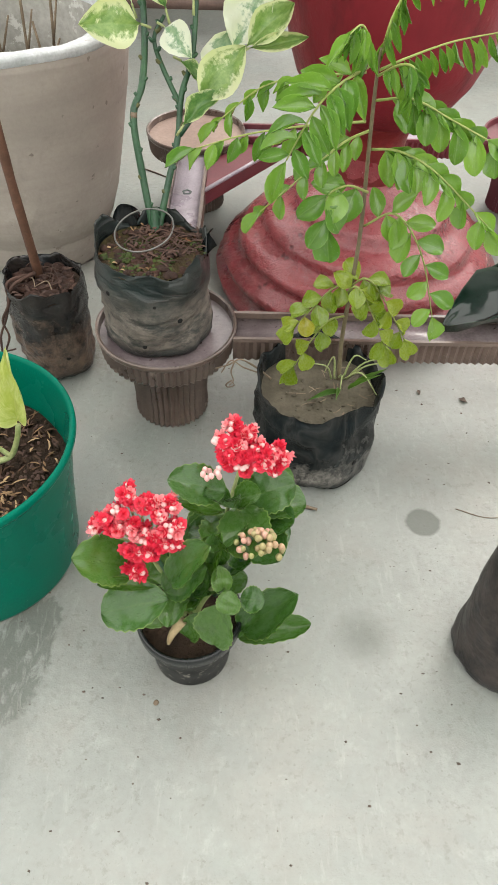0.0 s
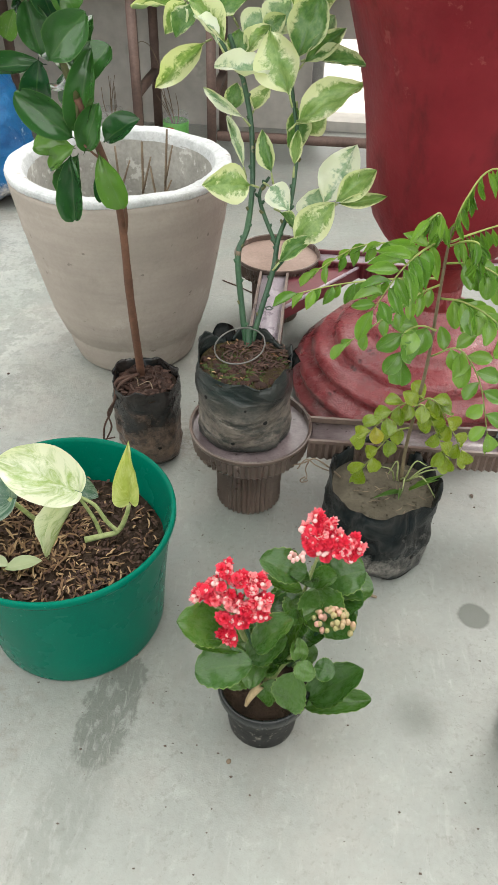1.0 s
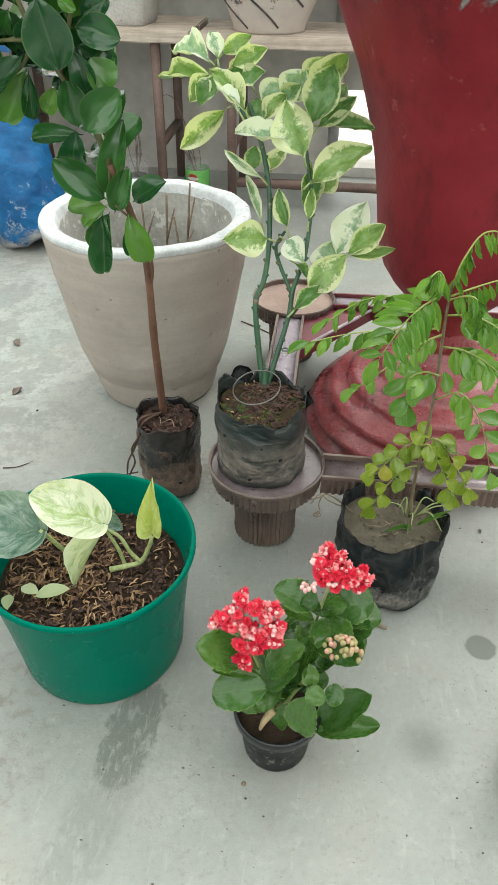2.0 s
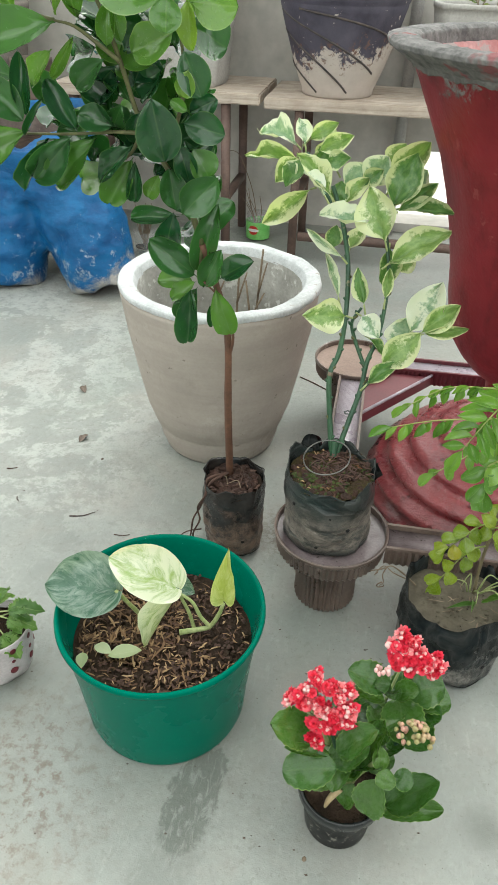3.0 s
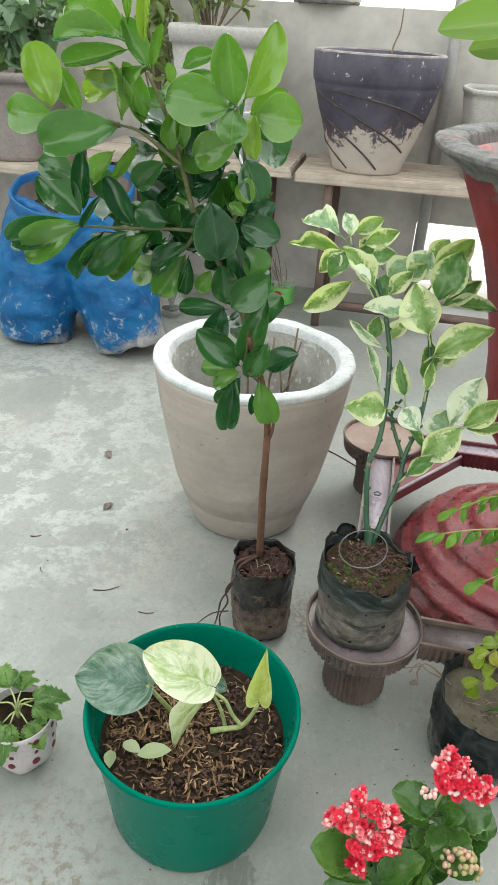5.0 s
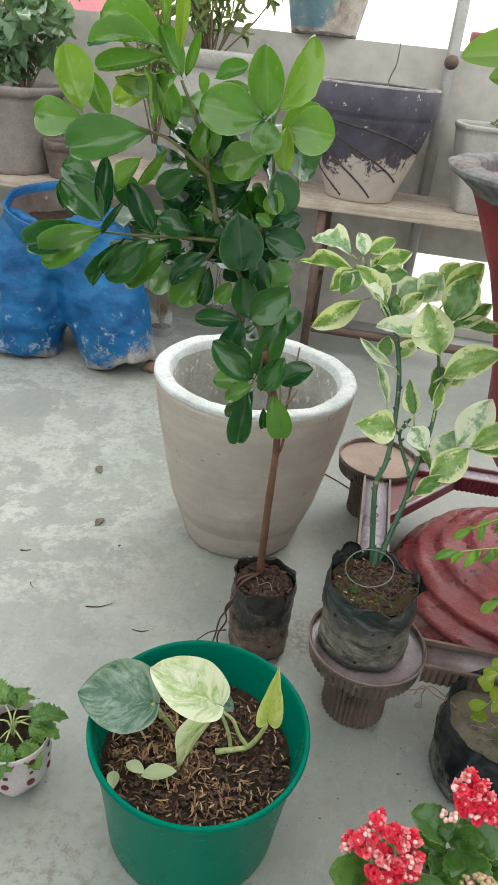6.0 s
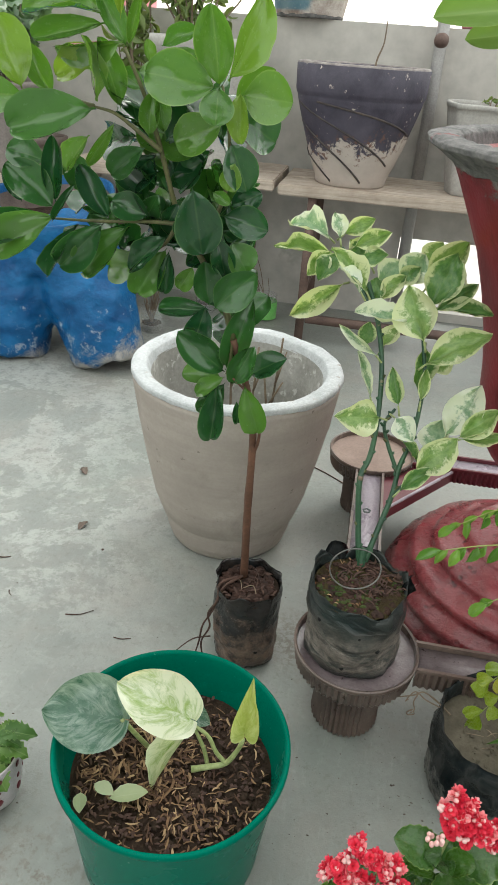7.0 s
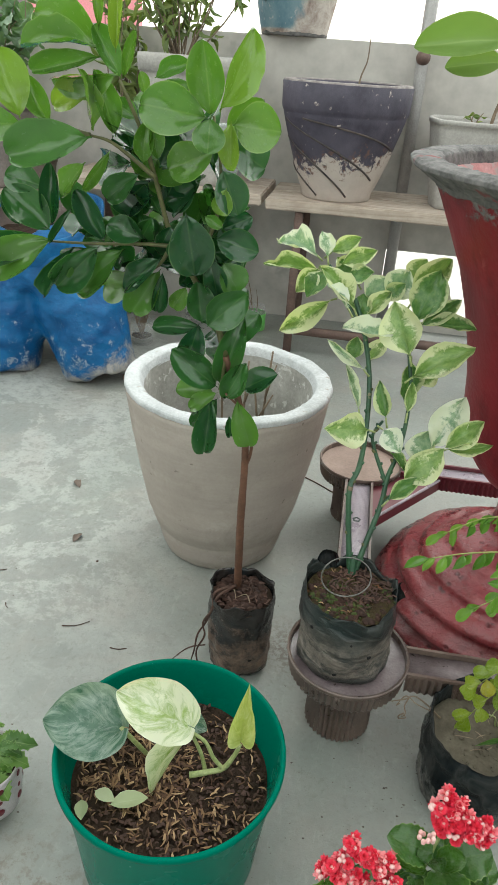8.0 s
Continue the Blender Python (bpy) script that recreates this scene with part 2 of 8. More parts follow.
def leaf_material(name, deep, bright, edge, rough=0.32, vein=0.35, coat=0.2, young=None, rim=0.55, drops=0.0):
    """Green leaf: pale midrib and rim, a tone of its own for each leaf."""
    m, nt, b = material(name, rough, 0, 0.5)
    uv = nt.nodes.new("ShaderNodeUVMap").outputs[0]
    sep = nt.nodes.new("ShaderNodeSeparateXYZ")
    nt.links.new(uv, sep.inputs[0])
    u = calc(nt, "ABSOLUTE", calc(nt, "SUBTRACT", sep.outputs[0], 0.5))
    rnd = nt.nodes.new("ShaderNodeObjectInfo").outputs["Random"]
    n1 = noise_tex(nt, 5.0, 4, 0.6, uv)
    tone = calc(nt, "ADD", calc(nt, "MULTIPLY", calc(nt, "POWER", rnd, 1.4), 0.8), calc(nt, "MULTIPLY", n1, 0.35), True)
    col = mixc(nt, tone, deep, bright)
    if young:
        col = mixc(nt, ramp(nt, rnd, [(0.82, 0.0), (0.95, 1.0)]), col, young)
    side = calc(nt, "SINE", calc(nt, "ADD", calc(nt, "MULTIPLY", sep.outputs[1], 75.0), calc(nt, "MULTIPLY", u, -60.0)))
    col = mixc(nt, calc(nt, "MULTIPLY", ramp(nt, u, [(0.0, 1.0), (0.035, 0.0)]), vein), col, edge)
    col = mixc(nt, calc(nt, "MULTIPLY", ramp(nt, u, [(0.468, 0.0), (0.498, 1.0)]), rim), col, edge)
    nt.links.new(col, b.inputs["Base Color"])
    b.inputs["Coat Weight"].default_value = coat
    b.inputs["Coat Roughness"].default_value = 0.09
    nt.links.new(ramp(nt, noise_tex(nt, 9, 3, 0.6, uv), [(0.3, rough - 0.1), (0.7, rough + 0.12)]), b.inputs["Roughness"])
    tr = add(nt, "ShaderNodeBsdfTranslucent")
    nt.links.new(mixc(nt, 1.0, col, (1.0, 1.15, 0.45) if deep[1] > deep[0] else (1.0, 0.8, 0.8), "MULTIPLY"), tr.inputs[0])
    mx = nt.nodes.new("ShaderNodeMixShader")
    mx.inputs[0].default_value = 0.3
    nt.links.new(b.outputs[0], mx.inputs[1])
    nt.links.new(tr.outputs[0], mx.inputs[2])
    nt.links.new(mx.outputs[0], nt.nodes["Material Output"].inputs["Surface"])
    relief = calc(nt, "ADD", calc(nt, "MULTIPLY", side, 0.06), calc(nt, "ADD", calc(nt, "MULTIPLY", ramp(nt, u, [(0.0, 1.0), (0.06, 0.0)]), -1.0), calc(nt, "MULTIPLY", noise_tex(nt, 6, 3, 0.5, uv), 2.2)))
    if drops:
        # rain drops standing on the blade
        at = nt.nodes.new("ShaderNodeVectorMath")
        at.operation = "ADD"
        nt.links.new(uv, at.inputs[0])
        off = nt.nodes.new("ShaderNodeCombineXYZ")
        nt.links.new(calc(nt, "MULTIPLY", rnd, 23.0), off.inputs[0])
        nt.links.new(off.outputs[0], at.inputs[1])
        cell = add(nt, "ShaderNodeTexVoronoi", Scale=13.0)
        nt.links.new(at.outputs[0], cell.inputs["Vector"])
        bead = calc(nt, "MULTIPLY", ramp(nt, cell.outputs["Distance"], [(0.0, 1.0), (0.2, 0.75), (0.3, 0.0)]), ramp(nt, noise_tex(nt, 3.0, 3, 0.6, at.outputs[0]), [(0.5, 0.0), (0.6, 1.0)]))
        relief = calc(nt, "ADD", relief, calc(nt, "MULTIPLY", bead, drops))
    bump(nt, b, relief, 0.25, 0.001)
    return m


def variegated_material(name, green, pale, cream, cut, marble=False, rough=0.34):
    """Leaf with a broken cream margin, or marbled all over."""
    m, nt, b = material(name, rough, 0, 0.5)
    uv = nt.nodes.new("ShaderNodeUVMap").outputs[0]
    sep = nt.nodes.new("ShaderNodeSeparateXYZ")
    nt.links.new(uv, sep.inputs[0])
    u = calc(nt, "ABSOLUTE", calc(nt, "SUBTRACT", sep.outputs[0], 0.5))
    info = nt.nodes.new("ShaderNodeObjectInfo")
    sh = nt.nodes.new("ShaderNodeVectorMath")
    sh.operation = "ADD"
    nt.links.new(uv, sh.inputs[0])
    comb = nt.nodes.new("ShaderNodeCombineXYZ")
    nt.links.new(calc(nt, "MULTIPLY", info.outputs["Random"], 40.0), comb.inputs[0])
    nt.links.new(calc(nt, "MULTIPLY", info.outputs["Random"], 17.0), comb.inputs[2])
    nt.links.new(comb.outputs[0], sh.inputs[1])
    v = sh.outputs[0]
    if marble:
        mp = nt.nodes.new("ShaderNodeMapping")
        mp.inputs["Scale"].default_value = (1.0, 1.0, 1)
        slant = nt.nodes.new("ShaderNodeCombineXYZ")
        nt.links.new(calc(nt, "MULTIPLY", u, 1.5), slant.inputs[0])
        nt.links.new(calc(nt, "MULTIPLY", calc(nt, "SUBTRACT", sep.outputs[1], calc(nt, "MULTIPLY", u, 0.9)), 1.9), slant.inputs[1])
        nt.links.new(calc(nt, "ADD", calc(nt, "MULTIPLY", info.outputs["Random"], 17.0), calc(nt, "MULTIPLY", calc(nt, "SIGN", calc(nt, "SUBTRACT", sep.outputs[0], 0.5)), 3.0)), slant.inputs[2])
        nt.links.new(slant.outputs[0], mp.inputs[0])
        rough_edge = calc(nt, "ADD", noise_tex(nt, 2.6, 12, 0.74, mp.outputs[0], 0.9), calc(nt, "MULTIPLY", calc(nt, "SUBTRACT", u, 0.2), 0.30))
        fac = ramp(nt, rough_edge, [(cut - 0.10, 0.0), (cut + 0.10, 1.0)])
    else:
        feather = nt.nodes.new("ShaderNodeMapping")
        feather.inputs["Scale"].default_value = (1.0, 2.2, 1.0)
        nt.links.new(v, feather.inputs[0])
        patchy = calc(nt, "ADD", calc(nt, "MULTIPLY", noise_tex(nt, 2.2, 3, 0.6, v, 0.3), 1.5), calc(nt, "MULTIPLY", noise_tex(nt, 6.0, 10, 0.78, feather.outputs[0], 0.4), 1.3))
        edge = calc(nt, "ADD", calc(nt, "MULTIPLY", calc(nt, "POWER", calc(nt, "MULTIPLY", u, 2.0), 2.0), 0.78), calc(nt, "MULTIPLY", calc(nt, "SUBTRACT", patchy, 1.4), 0.9))
        edge = calc(nt, "ADD", edge, calc(nt, "MULTIPLY", calc(nt, "SUBTRACT", info.outputs["Random"], 0.5), 0.28))
        fac = ramp(nt, edge, [(cut - 0.24, 0.0), (cut - 0.16, 0.35), (cut - 0.09, 0.75), (cut - 0.02, 1.0)])
    base = mixc(nt, ramp(nt, noise_tex(nt, 7, 7, 0.7, v), [(0.35, 0.0), (0.65, 1.0)]), green, pale)
    col = mixc(nt, fac, base, cream)
    col = mixc(nt, calc(nt, "MULTIPLY", ramp(nt, u, [(0.0, 1.0), (0.03, 0.0)]), 0.4), col, pale)
    nt.links.new(col, b.inputs["Base Color"])
    b.inputs["Coat Weight"].default_value = 0.4
    b.inputs["Coat Roughness"].default_value = 0.12
    tr = add(nt, "ShaderNodeBsdfTranslucent")
    nt.links.new(mixc(nt, 1.0, col, (1.0, 1.05, 0.5), "MULTIPLY"), tr.inputs[0])
    mx = nt.nodes.new("ShaderNodeMixShader")
    mx.inputs[0].default_value = 0.32
    nt.links.new(b.outputs[0], mx.inputs[1])
    nt.links.new(tr.outputs[0], mx.inputs[2])
    nt.links.new(mx.outputs[0], nt.nodes["Material Output"].inputs["Surface"])
    bump(nt, b, calc(nt, "ADD", noise_tex(nt, 9, 4, 0.6, v), calc(nt, "MULTIPLY", ramp(nt, u, [(0.0, 1.0), (0.06, 0.0)]), -0.8)), 0.35, 0.0015)
    return m


FLOOR = floor_material()
WALL = mottled("parapet_plaster", (0.49, 0.468, 0.43), (0.585, 0.562, 0.522), 2.0, 0.85, 14, 0.2, 0.003, fleck=((0.40, 0.39, 0.35), 5, 0.62))


def thrown_cement():
    """Beige cement with faint trowel bands, stains and pits."""
    m, nt, b = material("beige_cement", 0.82, 0, 0.4)
    v = coords(nt)
    flat = nt.nodes.new("ShaderNodeMapping")
    flat.inputs["Scale"].default_value = (0.5, 0.5, 7.0)
    nt.links.new(v, flat.inputs[0])
    band, broad, fine = noise_tex(nt, 5, 6, 0.62, flat.outputs[0], 0.2), noise_tex(nt, 6, 6, 0.6, v), noise_tex(nt, 170, 4, 0.6, v)
    col = mixc(nt, ramp(nt, broad, [(0.3, 0.0), (0.7, 1.0)]), (0.335, 0.298, 0.260), (0.45, 0.402, 0.355))
    col = mixc(nt, calc(nt, "MULTIPLY", ramp(nt, band, [(0.40, 1.0), (0.58, 0.0)]), 0.28), col, (0.27, 0.235, 0.21))
    col = mixc(nt, calc(nt, "MULTIPLY", ramp(nt, fine, [(0.3, 1.0), (0.6, 0.0)]), 0.16), col, (0.22, 0.19, 0.165))
    pits = ramp(nt, noise_tex(nt, 55, 3, 0.5, v), [(0.70, 0.0), (0.73, 1.0)])
    col = mixc(nt, calc(nt, "MULTIPLY", pits, 0.6), col, (0.16, 0.13, 0.11))
    pale = ramp(nt, noise_tex(nt, 11, 7, 0.7, v), [(0.60, 0.0), (0.70, 1.0)])
    stain = ramp(nt, noise_tex(nt, 8, 8, 0.7, v, 0.4), [(0.55, 0.0), (0.72, 1.0)])
    col = mixc(nt, calc(nt, "MULTIPLY", stain, 0.6), col, (0.215, 0.190, 0.155))
    nt.links.new(mixc(nt, calc(nt, "MULTIPLY", pale, 0.35), col, (0.56, 0.53, 0.49)), b.inputs["Base Color"])
    bump(nt, b, calc(nt, "ADD", calc(nt, "MULTIPLY", band, 1.4), calc(nt, "SUBTRACT", calc(nt, "MULTIPLY", fine, 0.35), pits)), 0.35, 0.003)
    return m


PLANTER = thrown_cement()
PLANTER_RIM = mottled("limewashed_rim", (0.44, 0.465, 0.47), (0.67, 0.69, 0.70), 18.0, 0.8, 200, 0.5, 0.003, fleck=((0.38, 0.365, 0.335), 34, 0.63))
PLANTER_IN = mottled("planter_inside", (0.30, 0.295, 0.265), (0.50, 0.49, 0.455), 12.0, 0.85, 120, 0.4, 0.003, fleck=((0.54, 0.54, 0.51), 40, 0.58))
RED = mottled("red_oxide_paint", (0.145, 0.014, 0.015), (0.25, 0.028, 0.027), 7.0, 0.40, 110, 0.5, 0.004, fleck=((0.09, 0.014, 0.013), 26, 0.66))


def bowl_material():
    """Red oxide paint, streaked, broken by cement smeared down from the lip."""
    m, nt, b = material("red_oxide_bowl", 0.42, 0, 0.22)
    v = coords(nt)
    sep = nt.nodes.new("ShaderNodeSeparateXYZ")
    nt.links.new(v, sep.inputs[0])
    tall = nt.nodes.new("ShaderNodeMapping")
    tall.inputs["Scale"].default_value = (1, 1, 0.35)
    nt.links.new(v, tall.inputs[0])
    streak, broad, fine = noise_tex(nt, 16, 7, 0.65, tall.outputs[0]), noise_tex(nt, 6, 5, 0.6, v), noise_tex(nt, 130, 4, 0.6, v)
    col = mixc(nt, ramp(nt, broad, [(0.3, 0.0), (0.7, 1.0)]), (0.143, 0.0115, 0.017), (0.242, 0.025, 0.034))
    col = mixc(nt, calc(nt, "MULTIPLY", ramp(nt, streak, [(0.52, 0.0), (0.68, 1.0)]), 0.6), col, (0.055, 0.010, 0.011))
    col = mixc(nt, calc(nt, "MULTIPLY", ramp(nt, noise_tex(nt, 28, 6, 0.7, v), [(0.63, 0.0), (0.68, 1.0)]), 0.35), col, (0.36, 0.12, 0.11))
    high = calc(nt, "ADD", sep.outputs[2], calc(nt, "MULTIPLY", calc(nt, "SUBTRACT", noise_tex(nt, 17, 9, 0.72, v, 0.4), 0.5), 0.20))
    patch = ramp(nt, high, [(0.775, 0.0), (0.785, 1.0)])
    grey = mixc(nt, ramp(nt, noise_tex(nt, 40, 5, 0.65, v), [(0.35, 0.0), (0.65, 1.0)]), (0.085, 0.082, 0.08), (0.25, 0.24, 0.23))
    nt.links.new(mixc(nt, patch, col, grey), b.inputs["Base Color"])
    nt.links.new(mixc(nt, patch, ramp(nt, streak, [(0.3, 0.34), (0.7, 0.5)]), 0.9), b.inputs["Roughness"])
    bump(nt, b, calc(nt, "ADD", calc(nt, "ADD", broad, calc(nt, "MULTIPLY", fine, 0.4)), calc(nt, "MULTIPLY", patch, 0.6)), 0.5, 0.004)
    return m


BOWL = bowl_material()


def worn_foot():
    """Red paint over lumpy, pitted cement, rubbed paler on the rounds."""
    m, nt, b = material("red_oxide_foot", 0.36, 0, 0.5)
    b.inputs["Coat Weight"].default_value, b.inputs["Coat Roughness"].default_value = 0.6, 0.16
    v = coords(nt)
    broad, mid, fine = noise_tex(nt, 9, 6, 0.62, v), noise_tex(nt, 34, 7, 0.7, v, 0.3), noise_tex(nt, 150, 4, 0.6, v)
    col = mixc(nt, ramp(nt, broad, [(0.3, 0.0), (0.72, 1.0)]), (0.145, 0.016, 0.022), (0.300, 0.048, 0.056))
    col = mixc(nt, calc(nt, "MULTIPLY", ramp(nt, mid, [(0.52, 0.0), (0.68, 1.0)]), 0.40), col, (0.33, 0.080, 0.086))
    cell = add(nt, "ShaderNodeTexVoronoi", Scale=52.0)
    nt.links.new(v, cell.inputs["Vector"])
    pit = calc(nt, "MULTIPLY", ramp(nt, cell.outputs["Distance"], [(0.10, 1.0), (0.30, 0.0)]), ramp(nt, noise_tex(nt, 16, 4, 0.6, v), [(0.50, 0.0), (0.58, 1.0)]))
    col = mixc(nt, calc(nt, "MULTIPLY", pit, 0.75), col, (0.055, 0.010, 0.012))
    flake = ramp(nt, noise_tex(nt, 60, 6, 0.7, v), [(0.655, 0.0), (0.68, 1.0)])
    col = mixc(nt, calc(nt, "MULTIPLY", flake, 0.7), col, (0.46, 0.25, 0.24))
    nt.links.new(col, b.inputs["Base Color"])
    nt.links.new(ramp(nt, mid, [(0.3, 0.18), (0.7, 0.42)]), b.inputs["Roughness"])
    bump(nt, b, calc(nt, "SUBTRACT", calc(nt, "ADD", calc(nt, "MULTIPLY", mid, 1.3), calc(nt, "MULTIPLY", fine, 0.4)), calc(nt, "MULTIPLY", pit, 0.9)), 0.75, 0.005)
    return m


RED_BASE = worn_foot()
RED_IN = mottled("pinkish_red_paint", (0.36, 0.115, 0.115), (0.50, 0.27, 0.265), 14.0, 0.7, 140, 0.5, 0.003, fleck=((0.30, 0.24, 0.235), 24, 0.56))
CEMENT = mottled("rough_cement", (0.075, 0.075, 0.074), (0.25, 0.24, 0.235), 42.0, 0.9, 180, 0.5, 0.004, fleck=((0.20, 0.075, 0.078), 9, 0.57))
# the pale flecks are glints of water droplets, put into the colour
GREEN_PLASTIC = mottled("green_plastic", (0.001, 0.128, 0.084), (0.0015, 0.158, 0.102), 6.0, 0.27, 500, 0.08, 0.0005, 0.06, fleck=((0.22, 0.46, 0.37), 300, 0.70))
SOIL = mottled("dark_soil", (0.018, 0.012, 0.008), (0.068, 0.044, 0.030), 45.0, 0.95, 260, 1.0, 0.006, 0.2)
SOIL_GREY = mottled("grey_silt_soil", (0.085, 0.075, 0.054), (0.175, 0.155, 0.115), 22.0, 0.95, 220, 0.7, 0.004, 0.2)
MOSS = mottled("mossy_soil", (0.034, 0.019, 0.012), (0.066, 0.058, 0.020), 38.0, 0.95, 240, 1.0, 0.006, 0.2, fleck=((0.16, 0.075, 0.04), 50, 0.58))


def husk_material():
    m, nt, b = material("rice_husk", 0.75, 0, 0.3)
    own_tone = nt.nodes.new("ShaderNodeNewGeometry").outputs["Random Per Island"]
    col = ramp(nt, own_tone, [(0.0, (0.045, 0.025, 0.016)), (0.35, (0.12, 0.065, 0.036)), (0.7, (0.27, 0.165, 0.085)), (1.0, (0.46, 0.32, 0.18))])
    nt.links.new(mixc(nt, 0.3, col, noise_tex(nt, 300, 3), "MULTIPLY"), b.inputs["Base Color"])
    return m


HUSK = husk_material()
HOLE = mottled("punched_hole", (0.006, 0.006, 0.006), (0.012, 0.012, 0.012), 60.0, 0.9)
POT_RIM = mottled("glossy_black_plastic", (0.006, 0.008, 0.009), (0.012, 0.015, 0.016), 20.0, 0.22, 200, 0.15, 0.0006, 0.5)
# its flecks paint in bright droplets on the black plastic
POT_BLACK = mottled("black_pot_plastic", (0.006, 0.007, 0.007), (0.012, 0.013, 0.013), 20.0, 0.36, 200, 0.2, 0.001, 0.12, fleck=((0.19, 0.18, 0.155), 150, 0.60))
STAND = mottled("brown_stand_plastic", (0.072, 0.050, 0.041), (0.225, 0.165, 0.136), 10.0, 0.32, 300, 0.2, 0.001, 0.6, fleck=((0.23, 0.18, 0.155), 30, 0.66))
STAND_TOP = mottled("wet_stand_top", (0.115, 0.090, 0.090), (0.29, 0.238, 0.248), 16.0, 0.17, 260, 0.6, 0.0015, 0.6, fleck=((0.06, 0.045, 0.04), 90, 0.64))
DUSTY_TOP = mottled("dusty_stand_top", (0.27, 0.19, 0.155), (0.40, 0.30, 0.25), 10.0, 0.5, 200, 0.3, 0.001)
STAND_RED = mottled("maroon_stand_plastic", (0.125, 0.024, 0.034), (0.19, 0.045, 0.056), 10.0, 0.4, 300, 0.15, 0.001, 0.5)
MARK = mottled("grey_green_mark", (0.06, 0.08, 0.075), (0.13, 0.15, 0.14), 60.0, 0.5)
STAND_PALE = mottled("lilac_grey_plastic", (0.36, 0.31, 0.36), (0.50, 0.45, 0.50), 12.0, 0.3, 300, 0.25, 0.001, 0.6)


def weathered_wood():
    """Grey-brown plank: grain drawn out along its length, dark splits and water stains."""
    m, nt, b = material("weathered_plank", 0.8, 0, 0.3)
    v = coords(nt)
    long = nt.nodes.new("ShaderNodeMapping")
    long.inputs["Scale"].default_value = (0.06, 1.0, 1.0)
    nt.links.new(v, long.inputs[0])
    grain, broad = noise_tex(nt, 70, 7, 0.68, long.outputs[0], 0.3), noise_tex(nt, 7, 6, 0.65, v)
    col = mixc(nt, ramp(nt, broad, [(0.3, 0.0), (0.7, 1.0)]), (0.33, 0.268, 0.215), (0.55, 0.48, 0.405))
    col = mixc(nt, calc(nt, "MULTIPLY", ramp(nt, grain, [(0.36, 1.0), (0.52, 0.0)]), 0.5), col, (0.20, 0.155, 0.12))
    col = mixc(nt, calc(nt, "MULTIPLY", ramp(nt, noise_tex(nt, 15, 8, 0.72, v, 0.4), [(0.58, 0.0), (0.68, 1.0)]), 0.4), col, (0.19, 0.16, 0.135))
    nt.links.new(col, b.inputs["Base Color"])
    bump(nt, b, grain, 0.5, 0.003)
    return m


WOOD = weathered_wood()
STEEL = mottled("rusty_brown_steel", (0.110, 0.072, 0.060), (0.205, 0.135, 0.112), 14.0, 0.6, 160, 0.4, 0.002)
PIPE = mottled("galvanised_pipe", (0.34, 0.33, 0.32), (0.50, 0.49, 0.48), 12.0, 0.45, 200, 0.2, 0.001, 0.5, 0.3)
GREY_POT = mottled("grey_cement_pot", (0.205, 0.180, 0.165), (0.32, 0.285, 0.262), 8.0, 0.88, 130, 0.4, 0.003)
WHITE_POT = mottled("pale_cement_pot", (0.36, 0.345, 0.32), (0.52, 0.505, 0.475), 7.0, 0.85, 130, 0.5, 0.003, fleck=((0.24, 0.22, 0.20), 20, 0.67))
CORD = mottled("worn_dark_cord", (0.018, 0.016, 0.020), (0.115, 0.092, 0.082), 26.0, 0.7)
HEM_EDGE = mottled("chipped_rim", (0.16, 0.14, 0.14), (0.44, 0.40, 0.37), 26.0, 0.8, 160, 0.6, 0.003)


def half_painted():
    """Faded blue paint that ends on a slant; bare, stained cement beyond it."""
    m, nt, b = material("faded_blue_paint", 0.7, 0, 0.3)
    v = coords(nt)
    sep = nt.nodes.new("ShaderNodeSeparateXYZ")
    nt.links.new(v, sep.inputs[0])
    broad, fine = noise_tex(nt, 9, 7, 0.68, v, 0.3), noise_tex(nt, 60, 6, 0.7, v)
    blue = mixc(nt, ramp(nt, broad, [(0.35, 0.0), (0.68, 1.0)]), (0.080, 0.165, 0.215), (0.20, 0.285, 0.32))
    bare = mixc(nt, ramp(nt, noise_tex(nt, 16, 8, 0.72, v, 0.4), [(0.36, 0.0), (0.62, 1.0)]), (0.23, 0.17, 0.145), (0.52, 0.475, 0.43))
    slant = calc(nt, "SUBTRACT", calc(nt, "ADD", sep.outputs[0], calc(nt, "MULTIPLY", calc(nt, "SUBTRACT", broad, 0.5), 0.16)), calc(nt, "MULTIPLY", sep.outputs[2], 0.60))
    edge = ramp(nt, calc(nt, "ADD", slant, 0.5), [(0.485, 0.0), (0.515, 1.0)])
    low = ramp(nt, sep.outputs[2], [(0.018, 1.0), (0.024, 0.0)])
    col = mixc(nt, calc(nt, "MAXIMUM", edge, low), blue, bare)
    col = mixc(nt, calc(nt, "MULTIPLY", ramp(nt, fine, [(0.58, 0.0), (0.64, 1.0)]), 0.5), col, (0.50, 0.47, 0.44))
    nt.links.new(col, b.inputs["Base Color"])
    bump(nt, b, calc(nt, "ADD", broad, calc(nt, "MULTIPLY", fine, 0.5)), 0.5, 0.004)
    return m


